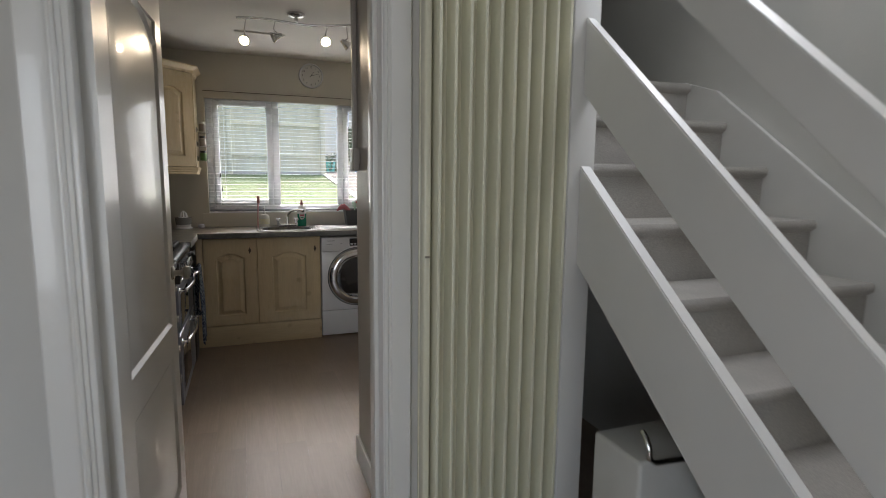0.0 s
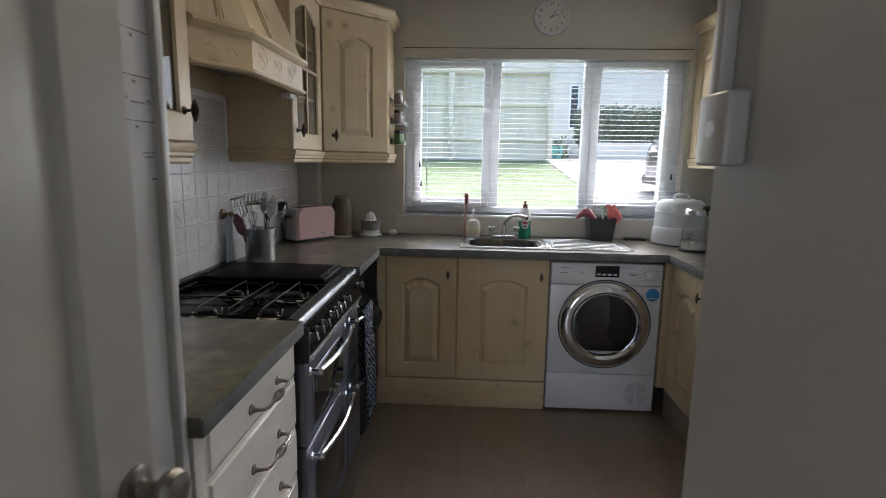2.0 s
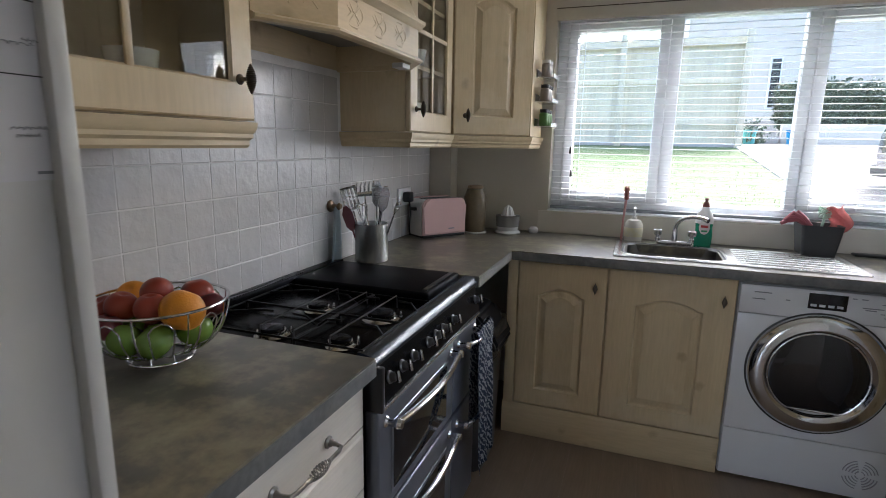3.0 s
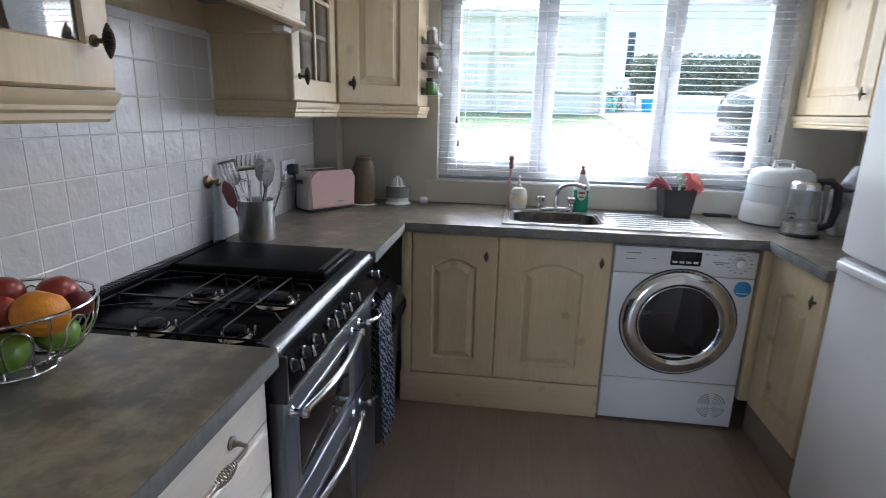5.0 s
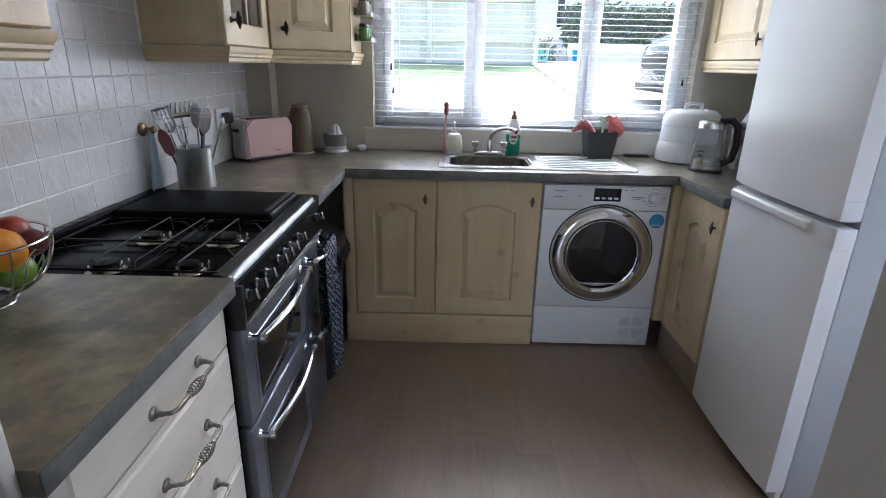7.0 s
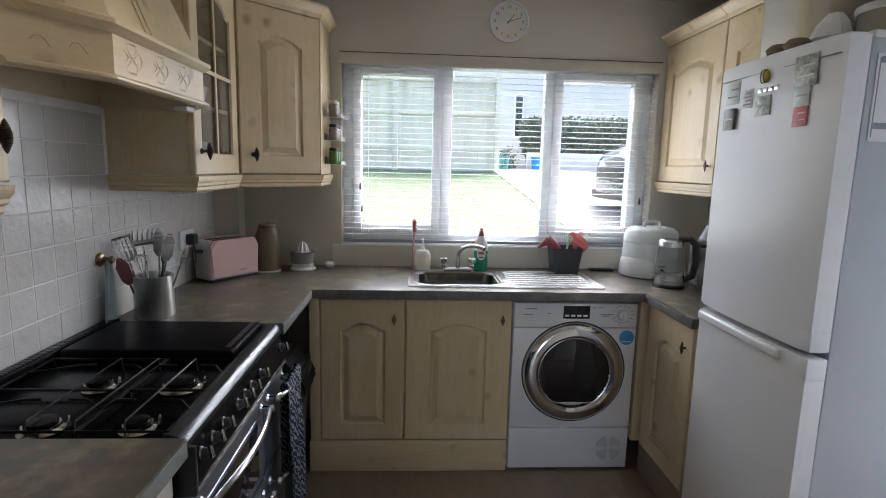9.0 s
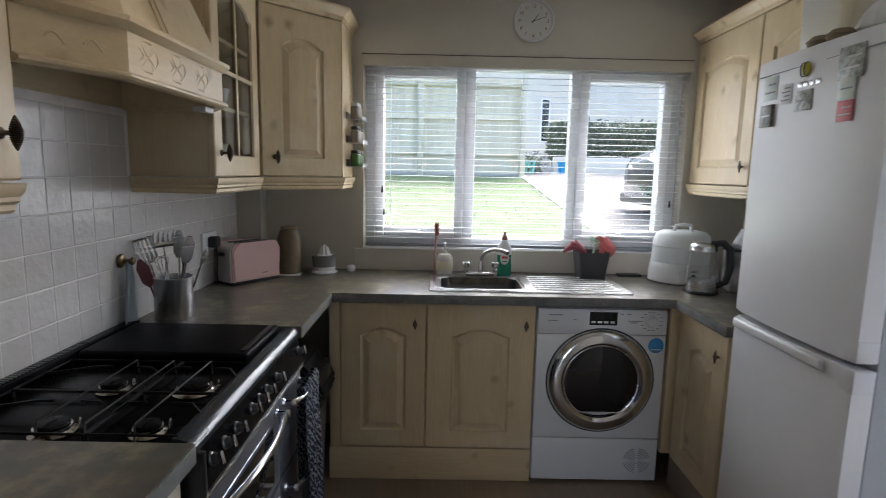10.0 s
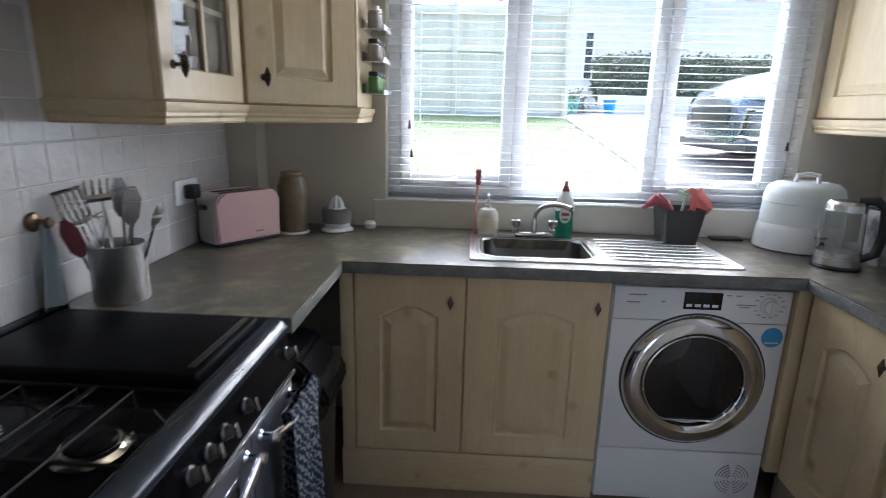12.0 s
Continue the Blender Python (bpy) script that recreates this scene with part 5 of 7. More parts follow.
part("label_print", box(0.492, 0.518, 4.8895, 4.8905, WT + 0.072, WT + 0.080), mat("green_print", (0.05, 0.3, 0.12), 0.5), lbl)
part("cap", lathe(bmesh.new(), [(0.016, 0.1905), (0.017, 0.195), (0.013, 0.21), (0.007, 0.215), (0.008, 0.232), (0, 0.234)], 18, T), mat("dark_red_cap", (0.22, 0.07, 0.06), 0.4), wl, "dark red cap")

tub = thing("sink_caddy", "square dark grey pot holding gloves and brush", "caddy", 0.965, 4.892, WT + 0.005)
cad = bmesh.new()
loft(cad, [rrect(0.900, 1.030, 4.827, 4.957, 0.012, WT + 0.0055), rrect(0.884, 1.046, 4.812, 4.972, 0.014, WT + 0.138), rrect(0.882, 1.048, 4.81, 4.974, 0.014, WT + 0.142),
           rrect(0.888, 1.042, 4.816, 4.968, 0.012, WT + 0.140), rrect(0.902, 1.028, 4.83, 4.954, 0.010, WT + 0.02)])
part("pot", cad, mat("dark_grey_ceramic", (0.07, 0.07, 0.075), 0.4, scale=12, bump=0.05), tub, smooth=35)
GLOVE = mat("red_rubber", (0.42, 0.12, 0.14), 0.5, color2=(0.36, 0.09, 0.11), scale=12, bump=0.1, bump_scale=80)
gl = bmesh.new()
for k, (sx, sz) in enumerate(((-0.10, 0.03), (-0.085, 0.045), (-0.11, 0.012), (-0.06, 0.05))):
    tube(gl, [(0.93, 4.882, WT + 0.13), (0.925 + sx * 0.4, 4.882, WT + 0.165), (0.925 + sx * 0.8, 4.872 + k * 0.006, WT + 0.14 + sz), (0.925 + sx, 4.867 + k * 0.006, WT + 0.125 + sz)], [0.014, 0.016, 0.012, 0.008], 8)
part("glove", gl, GLOVE, tub, "red rubber glove")
cl = bmesh.new()
g = [[cl.verts.new((0.995 + 0.075 * u + 0.02 * math.sin(5 * v), 4.892 + 0.022 * math.sin(4 * u + 3 * v), WT + 0.12 + 0.085 * v + 0.03 * u * v + 0.012 * math.sin(6 * u))) for u in np.linspace(0, 1, 9)] for v in np.linspace(0, 1, 9)]
for i in range(8):
    for j in range(8):
        cl.faces.new((g[i][j], g[i][j + 1], g[i + 1][j + 1], g[i + 1][j]))
bmesh.ops.solidify(cl, geom=cl.faces[:], thickness=0.004)
part("cloth", cl, mat("red_check_cloth", (0.55, 0.22, 0.22), 0.9, color2=(0.60, 0.30, 0.28), scale=90, bump=0.3, bump_scale=300), tub, "red dish cloth", smooth=60)
bb = bmesh.new()
tube(bb, [(0.965, 4.892, WT + 0.05), (0.985, 4.892, WT + 0.18)], 0.006, 8)
for i in range(70):
    a = random.uniform(0, 6.28)
    h = random.uniform(0, 0.045)
    tube(bb, [(0.982 + h * 0.1, 4.892, WT + 0.165 + h), (0.982 + 0.026 * math.cos(a), 4.892 + 0.026 * math.sin(a), WT + 0.172 + h * 1.2)], 0.0015, 4)
part("bottle_brush", bb, mat("green_bristle", (0.28, 0.62, 0.42), 0.7, color2=(0.7, 0.75, 0.7), scale=40), tub, "pale green bristle brush")

solo("scourer_tray", box(1.13, 1.26, 4.925, 4.975, WT, WT + 0.012, 0.005), BLACKPLASTIC, "small black tray on the worktop", "tray")

st = thing("bottle_steriliser", "white bottle steriliser with cloudy domed lid", "steriliser", 1.425, 4.845, WT)
SM = pose(1.425, 4.845, WT) @ Matrix.Diagonal((1.0, 0.86, 1, 1))
part("base", lathe(bmesh.new(), [(0, 0), (0.150, 0), (0.160, 0.006), (0.160, 0.022), (0.157, 0.060), (0.152, 0.098), (0.148, 0.104), (0, 0.104)], 44, SM), WHITEGOODS, st)
ld = part("lid", lathe(bmesh.new(), [(0.149, 0.1045), (0.147, 0.15), (0.144, 0.185), (0.147, 0.188), (0.144, 0.215), (0.134, 0.245), (0.112, 0.262), (0.075, 0.268), (0.070, 0.262), (0.03, 0.258), (0, 0.258)], 44, SM), CLOUDY, st, "cloudy plastic dome")
part("lid_handle", tube(bmesh.new(), [(1.38, 4.845, WT + 0.262), (1.385, 4.845, WT + 0.292), (1.425, 4.845, WT + 0.298), (1.465, 4.845, WT + 0.292), (1.47, 4.845, WT + 0.262)], 0.009, 10), WHITEGOODS, ld)
fx, fy = 1.425 - 0.055, 4.845 - 0.128
part("button", lathe(bmesh.new(), [(0, 0), (0.013, 0), (0.013, 0.004), (0.009, 0.006), (0, 0.006)], 20, Matrix.Translation((1.43, 4.7095, WT + 0.045)) @ Matrix.Rotation(radians(90), 4, "X")), BLACKPLASTIC, st, "round black button")
part("mark", box(1.41, 1.45, 4.71, 4.713, WT + 0.068, WT + 0.075), INK, st)

kt = thing("kettle", "glass and steel electric kettle with black handle", "kettle", 1.405, 4.57, WT)
T = Matrix.Translation((1.405, 4.57, WT))
part("base_plate", lathe(bmesh.new(), [(0, 0), (0.076, 0), (0.078, 0.006), (0.074, 0.014), (0, 0.014)], 32, T), BLACKPLASTIC, kt)
part("lower_band", lathe(bmesh.new(), [(0, 0.0145), (0.070, 0.0145), (0.071, 0.06), (0, 0.06)], 36, T), STEEL, kt)
part("glass_body", lathe(bmesh.new(), [(0.069, 0.0605), (0.067, 0.10), (0.061, 0.20), (0.058, 0.2), (0.064, 0.10), (0.066, 0.0605)], 36, T), CLEAR, kt, "clear glass body")
part("top_band", lathe(bmesh.new(), [(0.062, 0.2005), (0.060, 0.225), (0.050, 0.234), (0, 0.236)], 36, T), STEEL, kt)
part("handle", tube(bmesh.new(), [(1.43, 4.555, WT + 0.238), (1.475, 4.53, WT + 0.242), (1.50, 4.517, WT + 0.215), (1.505, 4.513, WT + 0.13), (1.495, 4.52, WT + 0.06), (1.462, 4.537, WT + 0.035)], [0.012, 0.017, 0.018, 0.017, 0.016, 0.012], 12), BLACKPLASTIC, kt)
mug = thing("mug", "patterned white mug tilted on the mug stack", "mug", 1.60, 4.62, WT + 0.20)
T = pose(1.60, 4.62, WT + 0.205, 0, 38, 20)
part("cup", lathe(bmesh.new(), [(0, 0), (0.032, 0), (0.038, 0.006), (0.042, 0.09), (0.039, 0.09), (0.034, 0.01), (0, 0.01)], 28, T), mat("patterned_china", (0.74, 0.74, 0.74), 0.2, color2=(0.50, 0.52, 0.56), scale=28, mix=0.25), mug)
cn = thing("tea_caddy", "black and white printed tea caddy", "caddy", 1.60, 4.62, WT)
part("tin", box(1.55, 1.66, 4.57, 4.67, WT, WT + 0.195, 0.006), mat("printed_tin", (0.10, 0.10, 0.11), 0.3, color2=(0.45, 0.43, 0.42), scale=14, mix=0.2), cn)
part("tin_lid", box(1.547, 1.663, 4.567, 4.673, WT + 0.1955, WT + 0.203, 0.003), BLACKPLASTIC, cn)
sk2 = thing("wall_socket", "white wall socket beside the fridge", "socket", 1.815, 4.7, 1.12)
part("plate", box(1.806, 1.818, 4.62, 4.77, 1.12, 1.206, 0.003), UPVC, sk2)

# fruit bowl
fb = thing("fruit_bowl", "chrome wire bowl filled with fruit", "fruit bowl", -0.755, 2.905, WT)
FC = Vector((-0.755, 2.905, WT))
R, HB = 0.143, 0.130


def bowl_pt(a, f):
    r = 0.062 + (R - 0.062) * math.sin(f * math.pi / 2) ** 0.8
    return FC + Vector((r * math.cos(a), r * math.sin(a), 0.022 + (HB - 0.022) * (1 - math.cos(f * math.pi / 2)) ** 0.9))


part("rim", tube(bmesh.new(), [bowl_pt(2 * math.pi * i / 40, 1) for i in range(40)], 0.0032, 8, closed=True), CHROME, fb)
part("foot_ring", tube(bmesh.new(), [FC + Vector((0.066 * math.cos(2 * math.pi * i / 32), 0.066 * math.sin(2 * math.pi * i / 32), 0.003)) for i in range(32)], 0.003, 8, closed=True), CHROME, fb)
for i in range(9):
    a0 = 2 * math.pi * i / 9
    w = 0.16
    loop = [bowl_pt(a0 - w, f) for f in np.linspace(0.0, 0.8, 8)] + [bowl_pt(a0 - w * 0.6, 0.88), bowl_pt(a0, 0.92), bowl_pt(a0 + w * 0.6, 0.88)] + [bowl_pt(a0 + w, f) for f in np.linspace(0.8, 0.0, 8)]
    part("wire", tube(bmesh.new(), loop, 0.0018, 6), CHROME, fb)
    aa = a0 + math.pi / 9
    part("wire", tube(bmesh.new(), [FC + Vector((0.066 * math.cos(aa), 0.066 * math.sin(aa), 0.003))] + [bowl_pt(aa, f) for f in np.linspace(0, 1, 9)], 0.0018, 6), CHROME, fb)
part("base_ring", tube(bmesh.new(), [bowl_pt(2 * math.pi * i / 32, 0.02) for i in range(32)], 0.002, 6, closed=True), CHROME, fb)
ORANGE = mat("orange_peel", (0.78, 0.33, 0.02), 0.4, color2=(0.74, 0.27, 0.015), scale=6, bump=0.25, bump_scale=220)
APPLE = mat("green_apple", (0.22, 0.36, 0.05), 0.25, color2=(0.16, 0.28, 0.035), scale=14, coat=0.3)
PEACH = mat("red_nectarine", (0.20, 0.022, 0.020), 0.34, color2=(0.33, 0.055, 0.025), scale=6, mix=0.4, coat=0.1)
PLUM = mat("dark_plum", (0.10, 0.015, 0.025), 0.35, color2=(0.16, 0.03, 0.03), scale=8)


def fruit(name, label, mat_, x, y, z, r, stem=False, group="fruit in the bowl"):
    x, y, z = x * 0.92, y * 0.92, z * 0.93 - 0.002
    m = pose(-0.755 + x, 2.905 + y, WT + z, random.uniform(-35, 35), random.uniform(-35, 35), random.uniform(0, 360))
    n = 14
    prof = [(0, -0.90 * r)] + [(r * math.sin(math.pi * i / n), -r * 0.93 * math.cos(math.pi * i / n) * (1 - 0.10 * math.exp(-((math.pi * i / n) / 0.5) ** 2)) - (0.12 * r if i == n - 1 else 0)) for i in range(1, n)] + [(0, r * 0.70)]
    ob = solo(name, lathe(bmesh.new(), prof, 24, m), mat_, label, "fruit", group, smooth=80)
    if stem:
        part("stalk", tube(bmesh.new(), [m @ Vector((0, 0, r * 0.69)), m @ Vector((0.003, 0, r * 1.02))], 0.0013, 5), IRON, ob)


for x, y, z, r in ((0.04, -0.05, 0.062, 0.038), (-0.02, -0.075, 0.064, 0.036), (0.065, 0.04, 0.066, 0.038), (-0.07, 0.0, 0.066, 0.038), (0.0, 0.075, 0.072, 0.038), (-0.03, 0.035, 0.118, 0.036)):
    fruit("apple", "green apple in the wire bowl", APPLE, x, y, z, r, True)
for x, y, z, r in ((0.085, -0.01, 0.128, 0.046), (-0.105, 0.025, 0.128, 0.038)):
    fruit("orange", "bright orange in the wire bowl", ORANGE, x, y, z, r)
for x, y, z, r in ((0.02, -0.035, 0.132, 0.034), (-0.065, -0.04, 0.128, 0.034), (-0.01, 0.01, 0.155, 0.034), (0.045, 0.075, 0.140, 0.036), (-0.11, -0.045, 0.118, 0.030)):
    fruit("nectarine", "red and yellow nectarine in the wire bowl", PEACH, x, y, z, r)
for x, y, z, r in ((-0.06, -0.085, 0.092, 0.030), (0.09, 0.07, 0.118, 0.030), (0.0, 0.0, 0.075, 0.03)):
    fruit("plum", "dark purple plum in the wire bowl", PLUM, x, y, z, r)

# hanging cloth on a hook behind the pot
hk = thing("wall_hook", "brass wall hook with pale blue cloth hanging", "hook", -0.91, 3.86, 1.13)
part("hook", lathe(bmesh.new(), [(0, 0), (0.022, 0), (0.024, 0.004), (0.020, 0.010), (0.009, 0.014), (0.008, 0.032), (0.014, 0.040), (0.010, 0.048), (0, 0.050)], 18, pose(-0.912, 3.845, 1.135, 0, 90, 0)), mat("aged_brass", (0.24, 0.17, 0.10), 0.42, 0.9, scale=20), hk)
cb = bmesh.new()
g = [[cb.verts.new((-0.885 + 0.012 * math.sin(9 * u + 2 * v), 3.845 + (u - 0.5) * (0.02 + 0.075 * v), 1.135 - 0.215 * v)) for u in np.linspace(0, 1, 11)] for v in np.linspace(0, 1, 9)]
for i in range(8):
    for j in range(10):
        cb.faces.new((g[i][j], g[i][j + 1], g[i + 1][j + 1], g[i + 1][j]))
bmesh.ops.solidify(cb, geom=cb.faces[:], thickness=0.003)
part("cloth", cb, mat("pale_blue_cloth", (0.50, 0.60, 0.66), 0.8, color2=(0.62, 0.68, 0.70), scale=20, bump=0.2, bump_scale=200), hk, "pale blue cloth", smooth=60)

# tea towel over the cooker handle
NAVY = bpy.data.materials.new("navy_wave_towel")
NAVY.use_nodes = True
nt = NAVY.node_tree
tc = nt.nodes.new("ShaderNodeTexCoord")
wv = nt.nodes.new("ShaderNodeTexWave")
wv.wave_type, wv.bands_direction = "BANDS", "DIAGONAL"
wv.inputs["Scale"].default_value, wv.inputs["Distortion"].default_value, wv.inputs["Detail Scale"].default_value = 24.0, 7.0, 3.0
rp = nt.nodes.new("ShaderNodeValToRGB")
rp.color_ramp.elements[0].position, rp.color_ramp.elements[1].position = 0.62, 0.78
rp.color_ramp.elements[0].color, rp.color_ramp.elements[1].color = (0.03, 0.045, 0.085, 1), (0.42, 0.44, 0.47, 1)
nt.links.new(tc.outputs["Object"], wv.inputs[0])
nt.links.new(wv.outputs[0], rp.inputs[0])
nt.links.new(rp.outputs[0], nt.nodes["Principled BSDF"].inputs["Base Color"])
nt.nodes["Principled BSDF"].inputs["Roughness"].default_value = 0.9
tw = bmesh.new()
hx, hz = -0.275, 0.752
path = [(hx - 0.016, 0.42), (hx - 0.014, 0.60), (hx - 0.013, hz - 0.02)] + [(hx + 0.014 * math.cos(radians(a)), hz + 0.012 * math.sin(radians(a))) for a in (150, 110, 70, 30)] + [(hx + 0.016, hz - 0.03), (hx + 0.018, 0.60), (hx + 0.022, 0.45), (hx + 0.02, 0.30), (hx + 0.022, 0.24)]
g = [[tw.verts.new((p[0] + 0.009 * math.sin(14 * v + p[1] * 6) * (1 if p[1] < 0.7 else 0.3), 3.70 + 0.185 * v + 0.02 * (0.75 - p[1]) * math.sin(3 * v), p[1] + (0.02 * v if p[1] < 0.3 else 0))) for v in np.linspace(0, 1, 17)] for p in path]
for i in range(len(path) - 1):
    for j in range(16):
        tw.faces.new((g[i][j], g[i][j + 1], g[i + 1][j + 1], g[i + 1][j]))
bmesh.ops.solidify(tw, geom=tw.faces[:], thickness=0.003)
solo("tea_towel", tw, NAVY, "navy tea towel with white wavy lines over handle", "towel", smooth=70)

# bin between cooker and cabinet
bn = thing("bin", "black plastic kitchen bin with bag beside the cooker", "bin", -0.46, 4.18, 0)
bb_ = bmesh.new()
loft(bb_, [rrect(-0.575, -0.345, 4.05, 4.31, 0.06, 0.002), rrect(-0.585, -0.335, 4.04, 4.32, 0.07, 0.03), rrect(-0.605, -0.315, 4.02, 4.34, 0.08, 0.60), rrect(-0.60, -0.32, 4.025, 4.335, 0.08, 0.62)])
part("bin_body", bb_, mat("bin_black", (0.025, 0.022, 0.022), 0.4, scale=6), bn, smooth=40)
bag = bmesh.new()
n = 40
ring0 = rrect(-0.61, -0.31, 4.015, 4.345, 0.08, 0)
rings = []
for k, (gr, z) in enumerate(((0.0, 0.50), (0.012, 0.53), (0.010, 0.60), (0.004, 0.635), (-0.03, 0.65), (-0.09, 0.66))):
    rings.append([(p[0] + (p[0] + 0.46) / 0.15 * gr + 0.006 * math.sin(i * 2.3 + k), p[1] + (p[1] - 4.18) / 0.16 * gr + 0.006 * math.cos(i * 1.7 + k), z + 0.012 * math.sin(i * 1.3)) for i, p in enumerate(ring0)])
loft(bag, rings)
part("bin_bag", bag, mat("bag_black", (0.02, 0.02, 0.022), 0.25, scale=20, bump=0.3, bump_scale=40), bn, "crumpled black bin bag", smooth=60)
part("lid_flap", prism(bmesh.new(), [(-0.35, 0.575), (-0.290, 0.545), (-0.280, 0.57), (-0.31, 0.63), (-0.37, 0.70), (-0.55, 0.735), (-0.58, 0.72), (-0.36, 0.66)], "y", 4.06, 4.30, 0.012), mat("matt_black_lid", (0.008, 0.008, 0.009), 0.6, spec=0.2, scale=10, bump=0.3, bump_scale=30), bn, "black bin lid")

# ---- on the walls ----
clock = thing("wall_clock", "round white wall clock over the window", "clock", 0.621, 4.999, 2.238)
CM = Matrix.Translation((0.621, 4.998, 2.238)) @ Matrix.Rotation(radians(90), 4, "X")
part("case", lathe(bmesh.new(), [(0, 0), (0.104, 0), (0.107, 0.006), (0.106, 0.022), (0.100, 0.028), (0.094, 0.024), (0.094, 0.012), (0, 0.012)], 56, CM), WHITEGOODS, clock)
part("face", lathe(bmesh.new(), [(0, 0.0125), (0.0935, 0.0125), (0.0935, 0.0135), (0, 0.0135)], 48, CM), mat("clock_face", (0.72, 0.71, 0.66), 0.5), clock)
INKB = mat("black_ink", (0.03, 0.03, 0.03), 0.5)


def text_mesh(body, size, m, material, parent, name="lettering", depth=0.0004):
    cu = bpy.data.curves.new(name, "FONT")
    cu.body, cu.size, cu.align_x, cu.align_y, cu.extrude = body, size, "CENTER", "CENTER", depth
    tmp = bpy.data.objects.new(name, cu)
    me = bpy.data.meshes.new_from_object(tmp)
    bpy.data.objects.remove(tmp)
    bm = bmesh.new()
    bm.from_mesh(me)
    return part(name, bm, material, parent, m=m, smooth=0)


for h in range(1, 13):
    a = radians(90 - 30 * h)
    text_mesh(str(h), 0.022, CM @ Matrix.Translation((0.074 * math.cos(a), 0.074 * math.sin(a), 0.0142)), INKB, clock, "numeral")
for a, L, w in ((90 - 36, 0.046, 0.0045), (90 - 72, 0.070, 0.003)):
    ar = radians(a)
    part("clock_hand", tube(bmesh.new(), [CM @ Vector((-0.012 * math.cos(ar), -0.012 * math.sin(ar), 0.0165)), CM @ Vector((L * math.cos(ar), L * math.sin(ar), 0.0165))], [w * 0.6, w * 0.4], 6), INKB, clock)

# small steel spice racks on the cabinet side
for z, jars in ((1.70, 2), (1.585, 3), (1.468, 3)):
    rk = thing("spice_rack", "narrow steel spice shelf on the cabinet side", "spice rack", -0.27, 4.87, z, group="spice racks")
    part("shelf", box(-0.319, -0.235, 4.775, 4.965, z, z + 0.003), STEEL, rk)
    part("back", box(-0.3205, -0.3175, 4.775, 4.965, z + 0.003, z + 0.04), STEEL, rk)
    part("lip", box(-0.237, -0.234, 4.775, 4.965, z + 0.003, z + 0.018), STEEL, rk)
    for k in range(jars):
        y = 4.805 + k * 0.062
        sj = thing("spice_jar", "small glass spice jar with dark lid" if z < 1.69 else "small spice jar with pale lid", "jar", -0.278, y, z + 0.003, group="spice jars")
        T = Matrix.Translation((-0.278, y, z + 0.0032))
        contents = [mat("spice_green", (0.10, 0.22, 0.05), 0.4, scale=50), mat("spice_grey", (0.45, 0.44, 0.40), 0.4, scale=50), mat("spice_brown", (0.30, 0.26, 0.22), 0.4, scale=50)]
        part("jar", lathe(bmesh.new(), [(0, 0), (0.021, 0), (0.0225, 0.003), (0.0225, 0.058), (0.018, 0.064), (0, 0.064)], 18, T), contents[0 if z < 1.5 else 1 if k % 2 else 2], sj)
        part("lid", lathe(bmesh.new(), [(0.0185, 0.0645), (0.021, 0.0655), (0.021, 0.080), (0, 0.081)], 18, T), BLACKPLASTIC if z < 1.69 else SATIN, sj)

# ceiling spotlight bar
BULB = mat("lit_spot_bulb", (1, 0.9, 0.7), 0.4, emit=((1.0, 0.80, 0.52), 6.0))
CLEARBULB = mat("unlit_bulb", (0.75, 0.74, 0.70), 0.12, scale=20, coat=0.5)
sl = thing("ceiling_spotlight", "wavy steel ceiling bar with four spotlights", "ceiling light", 0.38, 3.65, 2.36)
bar = [(0.02 + 0.70 * f, 3.70 - 0.11 * f, 2.325 + 0.012 * math.sin(2 * math.pi * f + 0.6)) for f in np.linspace(0, 1, 25)]
part("bar", tube(bmesh.new(), bar, 0.008, 10), STEEL, sl)
part("ceiling_rose", lathe(bmesh.new(), [(0, 0), (0.055, 0), (0.055, -0.012), (0.045, -0.022), (0.012, -0.028), (0.010, -0.05), (0, -0.05)], 28, Matrix.Translation((0.38, 3.645, H - 0.001))), STEEL, sl)
for x, y, z, aim, lit in ((0.065, 3.70, 2.20, (-0.25, -0.75, -0.6), True), (0.24, 3.66, 2.225, (-0.85, -0.15, -0.35), False), (0.56, 3.62, 2.22, (0.05, -0.8, -0.55), True), (0.70, 3.60, 2.20, (0.8, 0.1, -0.6), False)):
    top = min(bar, key=lambda p: abs(p[0] - x))
    d = Vector(aim).normalized()
    m = Matrix.Translation((x, y, z)) @ d.to_track_quat("Z", "Y").to_matrix().to_4x4()
    sh = part("spot_head", lathe(bmesh.new(), [(0, -0.055), (0.012, -0.055), (0.016, -0.045), (0.022, -0.02), (0.032, 0.0), (0.034, 0.006), (0.030, 0.006), (0.022, -0.012), (0, -0.02)], 24, m), STEEL, sl)
    part("arm", tube(bmesh.new(), [top, (x, y, z + 0.05), (x - d.x * 0.04, y - d.y * 0.04, z - d.z * 0.04)], 0.004, 8), STEEL, sh)
    part("bulb", lathe(bmesh.new(), [(0, -0.004), (0.020, -0.004), (0.026, -0.001), (0.022, 0.004), (0, 0.006)], 20, m), BULB if lit else CLEARBULB, sh, "glowing warm bulb" if lit else "unlit clear bulb")
    if lit:
        lamp("spot_light", "SPOT", look((x + d.x * 0.012, y + d.y * 0.012, z + d.z * 0.012), Vector((x, y, z)) + d), 0.9, (1.0, 0.78, 0.54), spot=radians(100))

